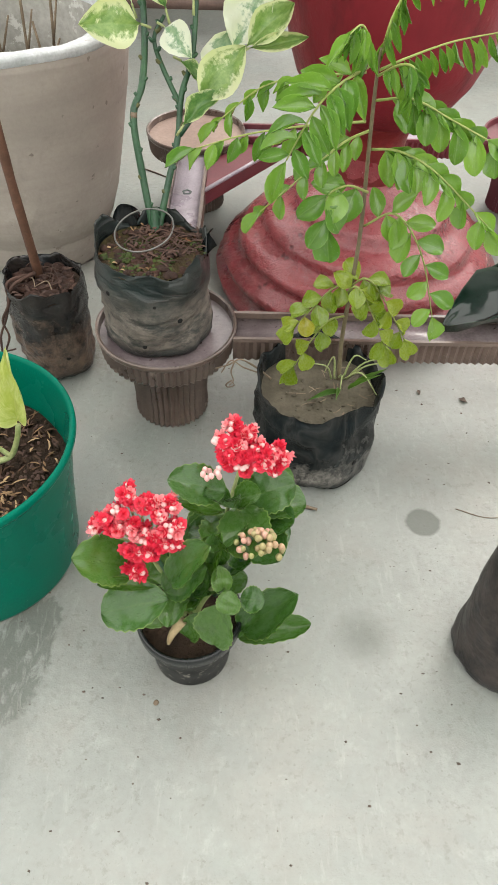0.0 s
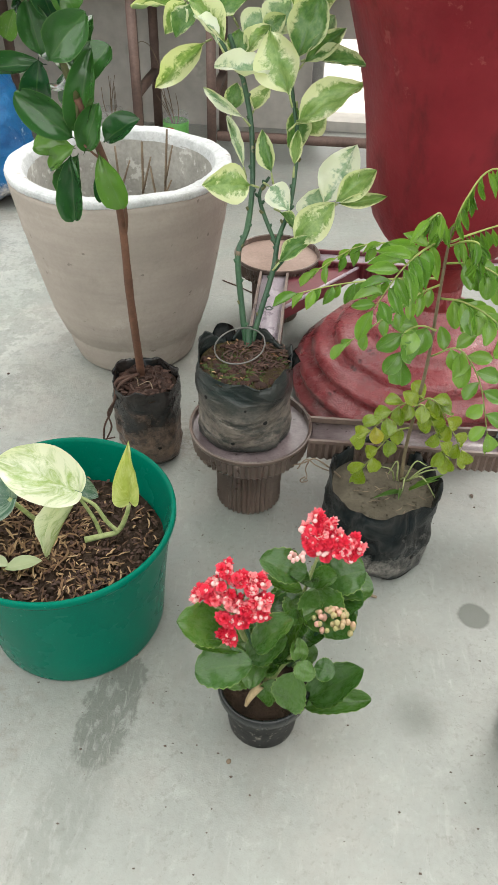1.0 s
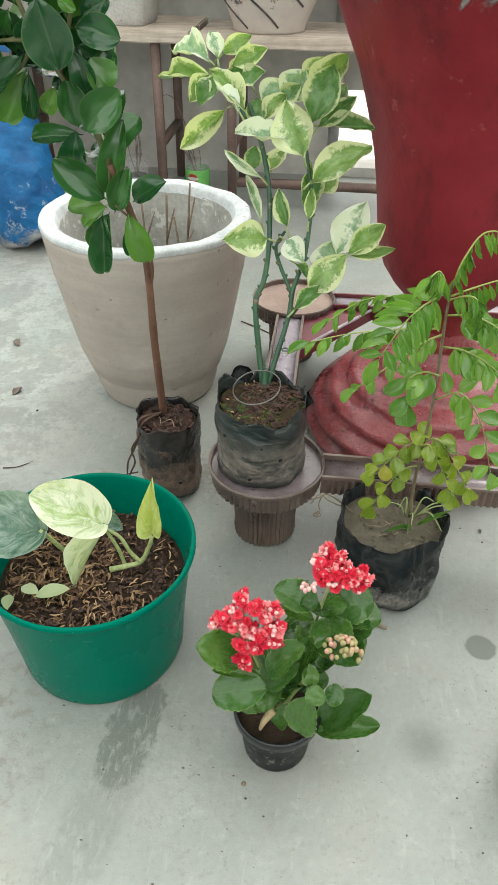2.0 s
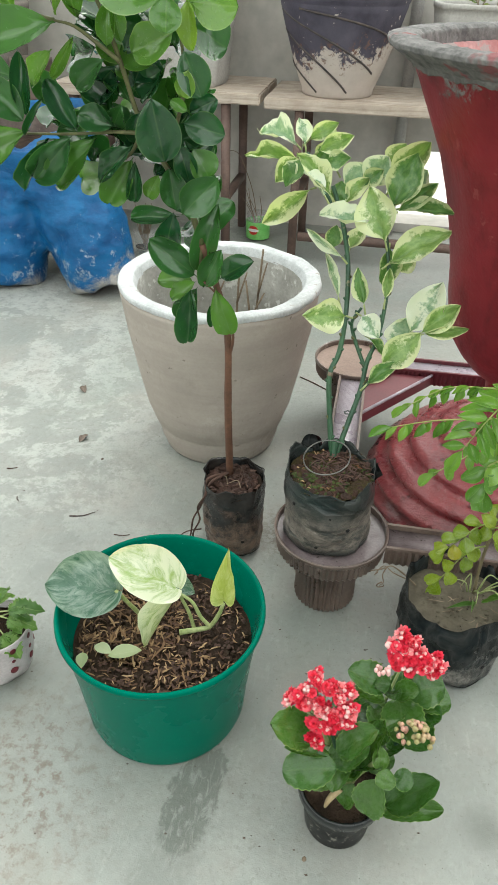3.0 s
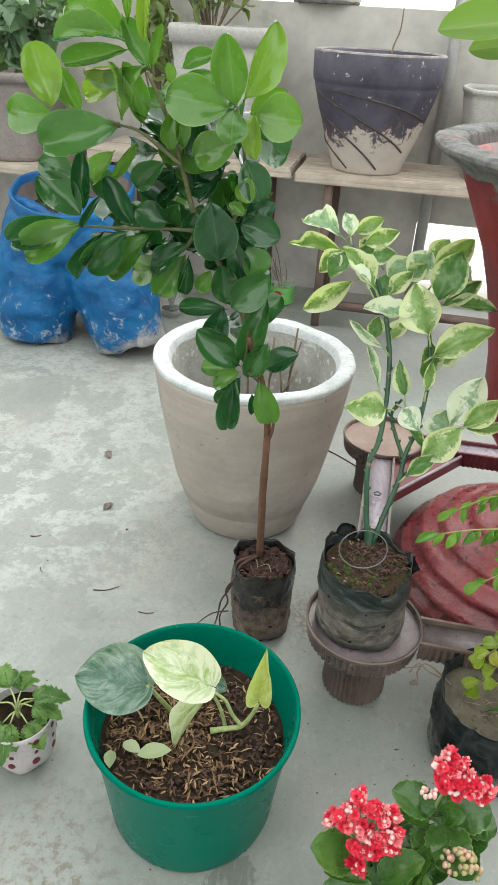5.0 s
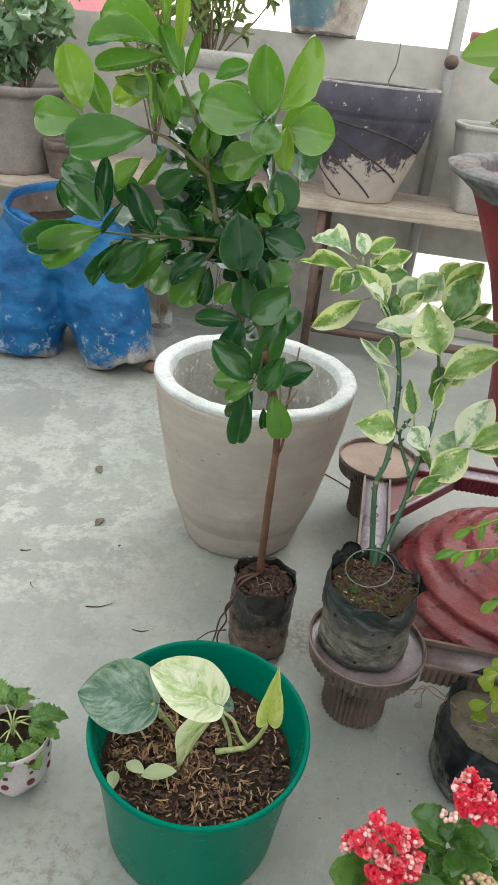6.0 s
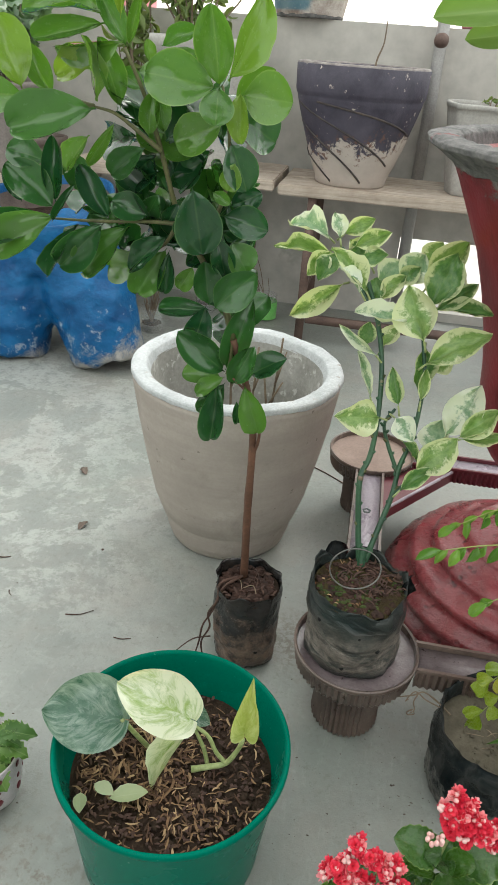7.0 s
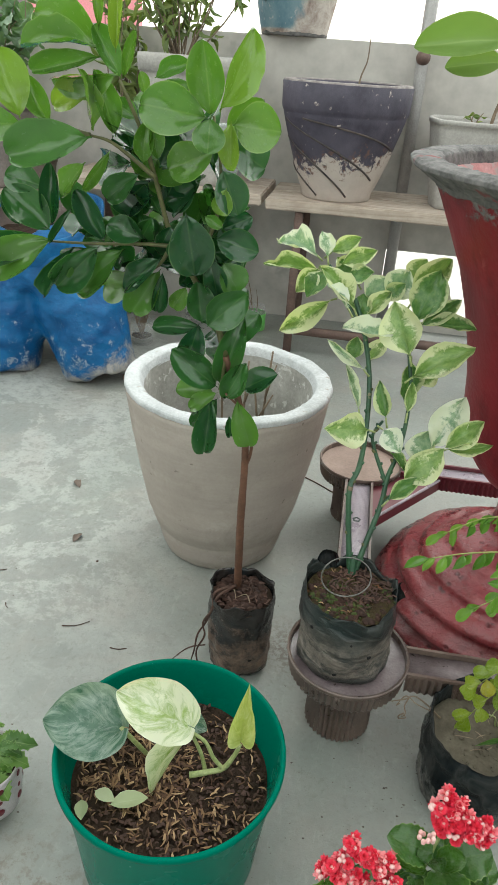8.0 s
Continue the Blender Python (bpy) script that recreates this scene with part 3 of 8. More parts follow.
BLUE_POT = half_painted()
PINK = mottled("pink_house_paint", (0.72, 0.26, 0.30), (0.80, 0.34, 0.36), 2.0, 0.8, 60, 0.1, 0.002)
MAUVE = mottled("mauve_pot", (0.27, 0.21, 0.24), (0.38, 0.31, 0.34), 8.0, 0.8, 100, 0.3, 0.002)
WHITE_PLASTIC = mottled("white_painted_plastic", (0.46, 0.42, 0.43), (0.62, 0.57, 0.58), 10.0, 0.4, 300, 0.1, 0.001)
DOT = mottled("dark_red_paint", (0.10, 0.012, 0.02), (0.16, 0.02, 0.03), 40.0, 0.45)
BARK = mottled("reddish_bark", (0.085, 0.042, 0.026), (0.19, 0.095, 0.058), 40.0, 0.7, 260, 0.6, 0.001)
TWIG_GREEN = mottled("brownish_green_twig", (0.07, 0.075, 0.028), (0.15, 0.15, 0.06), 40.0, 0.6, 260, 0.4, 0.001)
BARK_GREY = mottled("grey_brown_bark", (0.15, 0.115, 0.07), (0.27, 0.23, 0.14), 45.0, 0.75, 260, 0.6, 0.001)
TWIG = mottled("dry_twig", (0.15, 0.11, 0.075), (0.30, 0.235, 0.165), 40.0, 0.8, 240, 0.5, 0.001)
ROOT = mottled("dark_root", (0.045, 0.026, 0.020), (0.12, 0.066, 0.048), 40.0, 0.8, 240, 0.5, 0.001)
GREEN_STEM = mottled("green_stem", (0.014, 0.055, 0.030), (0.048, 0.125, 0.058), 30.0, 0.38, 240, 0.4, 0.001, 0.5, fleck=((0.18, 0.17, 0.10), 46, 0.67))
PALE_STEM = mottled("pale_green_stem", (0.27, 0.34, 0.12), (0.44, 0.49, 0.23), 60.0, 0.45, 240, 0.3, 0.001)
RACHIS = mottled("yellow_green_stalk", (0.26, 0.33, 0.075), (0.38, 0.43, 0.14), 30.0, 0.5, 240, 0.3, 0.001)
WIRE = mottled("galvanised_wire", (0.13, 0.13, 0.12), (0.24, 0.24, 0.23), 40.0, 0.4, 300, 0.2, 0.0005, 0.5, 0.7)
FICUS_LEAF = leaf_material("ficus_leaf", (0.007, 0.050, 0.026), (0.056, 0.165, 0.034), (0.16, 0.28, 0.10), 0.17, 0.22, 0.75, (0.10, 0.22, 0.04), 0.5, 3.5)
# young top leaves, with the light shining through them put into the colour
FICUS_YOUNG_LIT = leaf_material("young_lit_ficus_leaf", (0.055, 0.165, 0.028), (0.170, 0.300, 0.042), (0.30, 0.42, 0.14), 0.20, 0.25, 0.6, (0.23, 0.34, 0.045), 0.5, 3.5)
CURRY_LEAF = leaf_material("curry_leaf", (0.085, 0.215, 0.030), (0.230, 0.400, 0.065), (0.28, 0.43, 0.13), 0.20, 0.35, 0.9)
CURRY_YOUNG = leaf_material("young_curry_leaf", (0.13, 0.22, 0.018), (0.31, 0.385, 0.035), (0.36, 0.44, 0.11), 0.28, 0.4, 0.6, (0.36, 0.33, 0.04))
KAL_LEAF = leaf_material("kalanchoe_leaf", (0.030, 0.094, 0.022), (0.098, 0.200, 0.034), (0.27, 0.37, 0.12), 0.27, 0.10, 0.4, None, 0.8, 2.5)
HERB_LEAF = leaf_material("herb_leaf", (0.055, 0.135, 0.030), (0.155, 0.275, 0.060), (0.34, 0.45, 0.18), 0.45, 0.4, 0.1)
SHRUB_LEAF = leaf_material("shrub_leaf", (0.10, 0.16, 0.045), (0.24, 0.29, 0.09), (0.30, 0.36, 0.14), 0.5, 0.3, 0.1)
DARK_LEAF = leaf_material("dark_glossy_leaf", (0.006, 0.018, 0.014), (0.014, 0.034, 0.026), (0.05, 0.08, 0.06), 0.16, 0.3, 1.0)
FAR_LEAF = leaf_material("shaded_leaf", (0.085, 0.160, 0.082), (0.185, 0.290, 0.150), (0.23, 0.33, 0.18), 0.35, 0.3, 0.5)
VARIEG = (variegated_material("mostly_green_leaf", (0.070, 0.185, 0.045), (0.17, 0.31, 0.09), (0.62, 0.68, 0.42), 0.59),
          variegated_material("cream_edged_leaf", (0.15, 0.29, 0.065), (0.31, 0.45, 0.15), (0.73, 0.78, 0.50), 0.47),
          variegated_material("whitish_leaf", (0.17, 0.33, 0.18), (0.38, 0.52, 0.34), (0.78, 0.83, 0.71), 0.34))
# the first one's marbling is greyed by a reflected sheen put into its colour
MARBLED = (variegated_material("grey_sheen_marbled_leaf", (0.045, 0.120, 0.075), (0.10, 0.195, 0.135), (0.30, 0.39, 0.33), 0.55, True, 0.26),
           variegated_material("cream_marbled_leaf", (0.26, 0.41, 0.10), (0.42, 0.54, 0.20), (0.76, 0.79, 0.63), 0.47, True),
           variegated_material("young_pothos_leaf", (0.40, 0.48, 0.10), (0.50, 0.57, 0.16), (0.64, 0.68, 0.32), 0.56, True))
TOP_LEAF = leaf_material("frangipani_leaf", (0.165, 0.275, 0.070), (0.23, 0.34, 0.10), (0.33, 0.42, 0.17), 0.4, 0.4, 0.2)
GRIT = mottled("dark_grit", (0.05, 0.04, 0.032), (0.16, 0.125, 0.10), 90.0, 0.9)
CLOD = mottled("reddish_brown_clod", (0.018, 0.009, 0.006), (0.066, 0.032, 0.022), 60.0, 0.95, 300, 0.8, 0.002)
MOSS_CLOD = mottled("moss_tuft", (0.022, 0.036, 0.008), (0.07, 0.095, 0.020), 80.0, 0.95, 300, 0.8, 0.002)
YELLOW_LEAF = leaf_material("fallen_leaf", (0.40, 0.47, 0.26), (0.52, 0.58, 0.37), (0.56, 0.60, 0.42), 0.5, 0.3, 0.05)
DRY_SCRAP = mottled("brown_dry_leaf", (0.13, 0.10, 0.082), (0.25, 0.20, 0.165), 60.0, 0.8)
DRY_LEAF = mottled("dry_leaf", (0.34, 0.25, 0.13), (0.50, 0.40, 0.24), 30.0, 0.8)
PETAL = leaf_material("red_petal", (0.68, 0.010, 0.050), (0.84, 0.065, 0.120), (0.92, 0.58, 0.56), 0.45, 0.1, 0.0, None, 0.7)
PETAL_MIX = leaf_material("pink_petal", (0.82, 0.12, 0.17), (0.90, 0.42, 0.43), (0.92, 0.72, 0.70), 0.45, 0.1, 0.0)
PETAL_PALE = leaf_material("pale_pink_bud", (0.80, 0.34, 0.36), (0.90, 0.68, 0.64), (0.90, 0.70, 0.66), 0.45, 0.1, 0.0)
BUD = leaf_material("opening_bud", (0.34, 0.38, 0.13), (0.74, 0.42, 0.36), (0.6, 0.5, 0.3), 0.45, 0.0, 0.0, None, 0.0)
LABEL_GREEN = mottled("bright_green_label", (0.15, 0.50, 0.10), (0.27, 0.66, 0.19), 30.0, 0.35)
LABEL_RED = mottled("red_label_patch", (0.50, 0.03, 0.02), (0.60, 0.05, 0.03), 60.0, 0.35)
LABEL_WHITE = mottled("white_label_patch", (0.72, 0.70, 0.66), (0.80, 0.78, 0.74), 60.0, 0.35)
MUDDY = mottled("muddy_cement", (0.095, 0.070, 0.062), (0.23, 0.180, 0.155), 14.0, 0.6, 160, 0.5, 0.003, fleck=((0.30, 0.26, 0.235), 40, 0.63))
TERRACOTTA = mottled("brown_clay", (0.17, 0.10, 0.075), (0.28, 0.185, 0.14), 12.0, 0.8)


def film(name, tone, dust, level, spread, shine=0.24, fold=(1.0, 1.0, 3.4), spec=0.5):
    """Thin black plastic film: creased, glossy, with dust and mud low down."""
    m, nt, b = material(name, shine, 0, spec)
    v = coords(nt)
    sep = nt.nodes.new("ShaderNodeSeparateXYZ")
    nt.links.new(v, sep.inputs[0])
    mp = nt.nodes.new("ShaderNodeMapping")
    mp.inputs["Scale"].default_value = fold
    nt.links.new(v, mp.inputs[0])
    crease = noise_tex(nt, 10, 6, 0.5, mp.outputs[0], 0.7)
    fine = noise_tex(nt, 85, 6, 0.65, v, 0.25)
    smear = ramp(nt, calc(nt, "ADD", calc(nt, "MULTIPLY", noise_tex(nt, 16, 10, 0.78, mp.outputs[0], 0.3), 0.55), calc(nt, "MULTIPLY", noise_tex(nt, 60, 8, 0.75, mp.outputs[0], 0.2), 0.45)), [(0.43, 0.0), (0.54, 1.0)])
    ridge = calc(nt, "POWER", calc(nt, "SUBTRACT", 1.0, calc(nt, "MULTIPLY", calc(nt, "ABSOLUTE", calc(nt, "SUBTRACT", crease, 0.5)), 5.0), True), 2.0)
    h = calc(nt, "ADD", sep.outputs[2], calc(nt, "MULTIPLY", calc(nt, "SUBTRACT", noise_tex(nt, 22, 7, 0.7, v), 0.5), spread))
    low = calc(nt, "MULTIPLY", ramp(nt, h, [(max(0.0, level - 0.022), 1.0), (level + 0.022, 0.0)]), ramp(nt, sep.outputs[2], [(0.009, 0.05), (0.024, 1.0)]))
    mud = mixc(nt, ramp(nt, fine, [(0.32, 0.0), (0.6, 1.0)]), tuple(c * 0.5 for c in dust), dust)
    base = mixc(nt, ramp(nt, noise_tex(nt, 17, 6, 0.65, v), [(0.4, 0.0), (0.75, 1.0)]), tone, tuple(c * 2.6 + 0.004 for c in tone))
    col = mixc(nt, calc(nt, "MULTIPLY", low, calc(nt, "ADD", calc(nt, "MULTIPLY", smear, 0.8), 0.15)), base, mud)
    nt.links.new(mixc(nt, calc(nt, "MULTIPLY", ridge, 0.05), col, tuple(min(1.0, c * 1.7 + 0.02) for c in dust)), b.inputs["Base Color"])
    nt.links.new(mixc(nt, low, shine, shine + 0.2), b.inputs["Roughness"])
    bump(nt, b, calc(nt, "ADD", calc(nt, "MULTIPLY", ridge, 0.5), calc(nt, "ADD", calc(nt, "MULTIPLY", crease, 2.4), calc(nt, "MULTIPLY", fine, 0.3))), 0.55, 0.006)
    return m


BAG = film("black_creased_film", (0.0025, 0.005, 0.006), (0.34, 0.32, 0.29), 0.042, 0.24, 0.26, (2.6, 2.6, 1.3), 0.12)
BAG_DUSTY = film("dusty_creased_film", (0.007, 0.012, 0.012), (0.205, 0.178, 0.152), 0.080, 0.075, 0.34, (1.0, 1.0, 2.6), 0.34)
BAG_SPARE = film("spare_bag_film", (0.009, 0.009, 0.010), (0.066, 0.054, 0.049), 0.22, 0.22, 0.28, (1.4, 1.4, 1.0), 0.25)
BAG_BROWN = film("muddy_creased_film", (0.007, 0.009, 0.010), (0.23, 0.155, 0.115), 0.090, 0.22, 0.22, (1.2, 1.2, 1.2), 0.4)


def worn_cloth():
    """Blue paint rubbed down to the cement near the hems."""
    m, nt, b = material("worn_blue_cloth", 0.36, 0, 0.25)
    v = coords(nt)
    sep = nt.nodes.new("ShaderNodeSeparateXYZ")
    nt.links.new(v, sep.inputs[0])
    streak = nt.nodes.new("ShaderNodeMapping")
    streak.inputs["Scale"].default_value = (0.75, 0.75, 1.35)
    streak.inputs["Rotation"].default_value = (0.0, 0.75, 0.0)
    nt.links.new(v, streak.inputs[0])
    base = mixc(nt, ramp(nt, noise_tex(nt, 14, 7, 0.62, streak.outputs[0], 0.4), [(0.3, 0.0), (0.72, 1.0)]), (0.004, 0.050, 0.165), (0.014, 0.138, 0.335))
    wear = calc(nt, "ADD", noise_tex(nt, 30, 9, 0.78, v), calc(nt, "MULTIPLY", calc(nt, "SUBTRACT", 0.20, sep.outputs[2]), 0.55))
    scuff = ramp(nt, wear, [(0.60, 0.0), (0.66, 1.0)])
    low = ramp(nt, calc(nt, "SUBTRACT", calc(nt, "ADD", sep.outputs[2], calc(nt, "MULTIPLY", noise_tex(nt, 11, 10, 0.74, v, 0.5), 0.34)), calc(nt, "MULTIPLY", sep.outputs[0], 0.30)), [(0.165, 1.0), (0.215, 0.0)])
    grey = mixc(nt, noise_tex(nt, 40, 5, 0.65, v), (0.25, 0.25, 0.25), (0.52, 0.49, 0.45))
    col = mixc(nt, calc(nt, "MULTIPLY", scuff, 0.65), base, (0.40, 0.45, 0.50))
    nt.links.new(mixc(nt, low, col, grey), b.inputs["Base Color"])
    pleat = noise_tex(nt, 9, 5, 0.55, streak.outputs[0], 0.6)
    bump(nt, b, calc(nt, "ADD", calc(nt, "ADD", noise_tex(nt, 40, 6, 0.65, v), calc(nt, "MULTIPLY", pleat, 1.2)), low), 0.8, 0.006)
    return m


BLUE_CLOTH = worn_cloth()


def clear_plastic():
    m, nt, b = material("clear_plastic", 0.06)
    b.inputs["Base Color"].default_value = (0.93, 0.96, 0.94, 1)
    b.inputs["Alpha"].default_value = 0.10
    bump(nt, b, noise_tex(nt, 40, 3), 0.2, 0.002)
    return m


CLEAR = clear_plastic()


# ---- building helpers ----
def link(bm, name, mat, parent=None, label="", smooth=True):
    me = bpy.data.meshes.new(name)
    bm.to_mesh(me)
    bm.free()
    for p in me.polygons:
        p.use_smooth = smooth
    for m in (mat if isinstance(mat, (list, tuple)) else [mat]):
        me.materials.append(m)
    ob = new(name, me)
    if parent:
        ob.parent = parent
    if label:
        ob["label"] = label
    return ob


def part(name, bm, mat, parent, label="", smooth=True):
    return link(bm, name, mat, parent, label, smooth)


def thing(name, label, category, group="", at=(0, 0, 0)):
    ob = new(name)
    ob.empty_display_size = 0.05
    ob.location = at
    bpy.context.view_layer.update()
    return tagged(ob, label, category, group)


def shared(name, me, parent, m):
    ob = new(name, me)
    ob.parent = parent
    ob.matrix_basis = m
    return ob


def lathe(profile, n=48, centre=(0, 0), wobble=None, bm=None):
    """Turns a profile of (radius, height) round a vertical axis. wobble(angle, height) scales or shifts the radius."""
    bm = bm or bmesh.new()
    rings = []
    for r, z in profile:
        ring = []
        for k in range(n):
            a = 2 * math.pi * k / n
            rr, dz = (r, 0) if wobble is None else wobble(r, z, a)
            ring.append(bm.verts.new((centre[0] + rr * math.cos(a), centre[1] + rr * math.sin(a), z + dz)))
        rings.append(ring)
    for i in range(len(rings) - 1):
        for k in range(n):
            bm.faces.new((rings[i][k], rings[i][(k + 1) % n], rings[i + 1][(k + 1) % n], rings[i + 1][k]))
    bmesh.ops.remove_doubles(bm, verts=bm.verts[:], dist=1e-6)
    return bm


def spline(points, steps=6):
    """Catmull-Rom through the points."""
    p = [Vector(q) for q in points]
    p = [2 * p[0] - p[1]] + p + [2 * p[-1] - p[-2]]
    out = []
    for i in range(1, len(p) - 2):
        for s in range(steps):
            t = s / steps
            a, b, c, d = p[i - 1], p[i], p[i + 1], p[i + 2]
            out.append(0.5 * (2 * b + (c - a) * t + (2 * a - 5 * b + 4 * c - d) * t * t + (3 * b - a - 3 * c + d) * t * t * t))
    out.append(p[-2])
    return out


def tube(points, r0, r1, n=8, bm=None, smooth=5, rough=0.0):
    bm = bm or bmesh.new()
    pts = spline(points, smooth) if smooth > 1 and len(points) > 2 else [Vector(q) for q in points]
    rings, side = [], None
    for i, p in enumerate(pts):
        d = (pts[min(i + 1, len(pts) - 1)] - pts[max(i - 1, 0)]).normalized()
        if side is None:
            side = d.cross(Vector((0.3, 0.9, 0.2))).normalized()
        side = (side - d * side.dot(d)).normalized()
        up = d.cross(side)
        t = i / (len(pts) - 1)
        r = r0 + (r1 - r0) * t
        if rough:
            r *= 1 + rough * (noise.noise(p * 90) + 0.6 * noise.noise(p * 260))
        rings.append([bm.verts.new(p + r * (math.cos(2 * math.pi * k / n) * side + math.sin(2 * math.pi * k / n) * up)) for k in range(n)])
    for a, b in zip(rings, rings[1:]):
        for k in range(n):
            bm.faces.new((a[k], a[(k + 1) % n], b[(k + 1) % n], b[k]))
    bm.faces.new(list(reversed(rings[0])))
    bm.faces.new(rings[-1])
    return bm


def box(size, at=(0, 0, 0), bevel=0.004, turn=None, bm=None, seg=2):
    bm = bm or bmesh.new()
    made = bmesh.ops.create_cube(bm, size=1.0)["verts"]
    for v in made:
        v.co = Vector((v.co.x * size[0], v.co.y * size[1], v.co.z * size[2]))
    if bevel:
        edges = {e for v in made for e in v.link_edges}
        got = bmesh.ops.bevel(bm, geom=list(edges), offset=bevel, segments=seg, affect="EDGES")
        made = list({v for f in got["faces"] for v in f.verts} | {v for v in made if v.is_valid})
    m = Matrix.Translation(at) @ (turn or Matrix.Identity(4))
    bmesh.ops.transform(bm, matrix=m, verts=made)
    return bm


def rough_up(bm, size, freq, seed=0.0):
    off = Vector((seed, seed * 0.7, -seed))
    bm.normal_update()
    for v in bm.verts:
        v.co += v.normal * size * (noise.noise(v.co * freq + off) + 0.5 * noise.noise(v.co * freq * 2.7 + off))
    return bm


def leaf_mesh(name, mat, shape, cup=0.10, droop=0.12, wave=0.02, nu=6, nv=12, seed=0, fold=0.0, scallop=0.0, heart=0.0, twist=0.0):
    """A unit leaf: base at 0, tip at y = 1, as wide as 1 in x; shape(v) gives the half width. Rows crowd at both ends to keep them round."""
    bm = bmesh.new()
    uvl = bm.loops.layers.uv.new("UVMap")
    rows = []
    for j in range(nv + 1):
        v = 0.5 - 0.5 * math.cos(math.pi * j / nv)
        row = []
        for i in range(nu + 1):
            u = 2 * i / nu - 1
            h = shape(v) * (1 + (scallop * math.sin(v * 50) if abs(u) > 0.99 else 0))
            x = u * h
            y = v - heart * abs(u) ** 1.6 * (1 - v) ** 4
            z = cup * (u * u * h * 2) - droop * v * v + fold * abs(u) * h + twist * u * h * (v - 0.4) + wave * noise.noise(Vector((u * 1.7 + seed, v * 3.1, seed))) + wave * 0.7 * abs(u) * noise.noise(Vector((u * 2.0, v * 7.0, seed + 5)))
            row.append((bm.verts.new((x, y, z)), (0.5 + 0.5 * u, v)))
        rows.append(row)
    for a, b in zip(rows, rows[1:]):
        for i in range(nu):
            q = (a[i], a[i + 1], b[i + 1], b[i])
            f = bm.faces.new([w[0] for w in q])
            for loop, w in zip(f.loops, q):
                loop[uvl].uv = w[1]
    me = bpy.data.meshes.new(name)
    bm.to_mesh(me)
    bm.free()
    for p in me.polygons:
        p.use_smooth = True
    me.materials.append(mat)
    return me


def oval(point=0.6, belly=0.5, stalk=0.06):
    """Half width along a leaf: point below 1 is sharper, belly is where it is widest."""
    def half(v):
        t = (v - stalk) / (1 - stalk)
        if t <= 0:
            return 0.012
        p = math.log(0.5) / math.log(belly)
        s = math.sin(math.pi * min(1.0, t) ** p)
        return max(0.004, 0.5 * max(0.0, s) ** point)
    return half


def blade(belly, base, tip, stalk=0.03):
    """Half width along a leaf: low powers round its base or its tip, high ones draw it out."""
    def half(v):
        t = (v - stalk) / (1 - stalk)
        if t <= 0:
            return 0.012
        s = math.sin(0.5 * math.pi * t / belly) ** base if t < belly else max(0.0, math.cos(0.5 * math.pi * (t - belly) / (1 - belly))) ** tip
        return max(0.006, 0.5 * s)
    return half


def place_leaf(meshes, name, parent, base, tip, width, roll, toward=(-0.14, 0.0, 1.0), up=0.25, swing=14):
    """Sets a leaf from base to tip, its face turned to the light and then rolled."""
    b, t = Vector(base), Vector(tip)
    y = t - b
    length = y.length
    y.normalize()
    hint = ((Vector(toward) - b).normalized() + Vector((0, 0, up))).normalized()
    z = (hint - y * hint.dot(y)).normalized()
    z = Matrix.Rotation(radians(roll + random.uniform(-swing, swing)), 3, y) @ z
    x = y.cross(z)
    w = width / max(0.25, math.cos(radians(min(70, abs(roll)))))
    m = Matrix(((x.x * w, y.x * length, z.x * length, b.x), (x.y * w, y.y * length, z.y * length, b.y), (x.z * w, y.z * length, z.z * length, b.z), (0, 0, 0, 1)))
    return shared(name, random.choice(meshes), parent, m)


def crumple(size, freq, seed, fold=0.0):
    """Wrinkles of a plastic bag, for lathe."""
    def wob(r, z, a):
        if r < 1e-4:
            return r, 0
        p = Vector((math.cos(a) * 1.3 + seed, math.sin(a) * 1.3, z * freq * 0.55))
        q = Vector((math.cos(a) * 3.2 + seed, math.sin(a) * 3.2, z * freq * 1.7))
        k = noise.noise(p) + 0.55 * noise.noise(q) + 0.3 * noise.noise(q * 2.3)
        ridge = (1 - abs(noise.noise(Vector((math.cos(a) * 1.1, math.sin(a) * 1.1, z * freq * 3.2 + seed))))) ** 6 * 0.35
        return r * (1 + size * (k + ridge)), fold * noise.noise(p * 2.2) if fold else 0
    return wob


def soil(parent, centre, r, z, mat, seed=0, size=0.006, name="soil"):
    bm = bmesh.new()
    rings, n = 14, 40
    grid = [[bm.verts.new((centre[0], centre[1], z + size))]]
    for i in range(1, rings + 1):
        q = r * i / rings
        grid.append([bm.verts.new((centre[0] + q * math.cos(2 * math.pi * k / n), centre[1] + q * math.sin(2 * math.pi * k / n), z + size * (noise.noise(Vector((q * math.cos(2 * math.pi * k / n) * 55 + seed, q * math.sin(2 * math.pi * k / n) * 55, seed))) + 0.6 * noise.noise(Vector((q * math.cos(2 * math.pi * k / n) * 170 + seed, q * math.sin(2 * math.pi * k / n) * 170, seed)))))) for k in range(n)])
    for k in range(n):
        bm.faces.new((grid[0][0], grid[1][k], grid[1][(k + 1) % n]))
    for a, b in zip(grid[1:], grid[2:]):
        for k in range(n):
            bm.faces.new((a[k], b[k], b[(k + 1) % n], a[(k + 1) % n]))
    return part(name, bm, mat, parent)


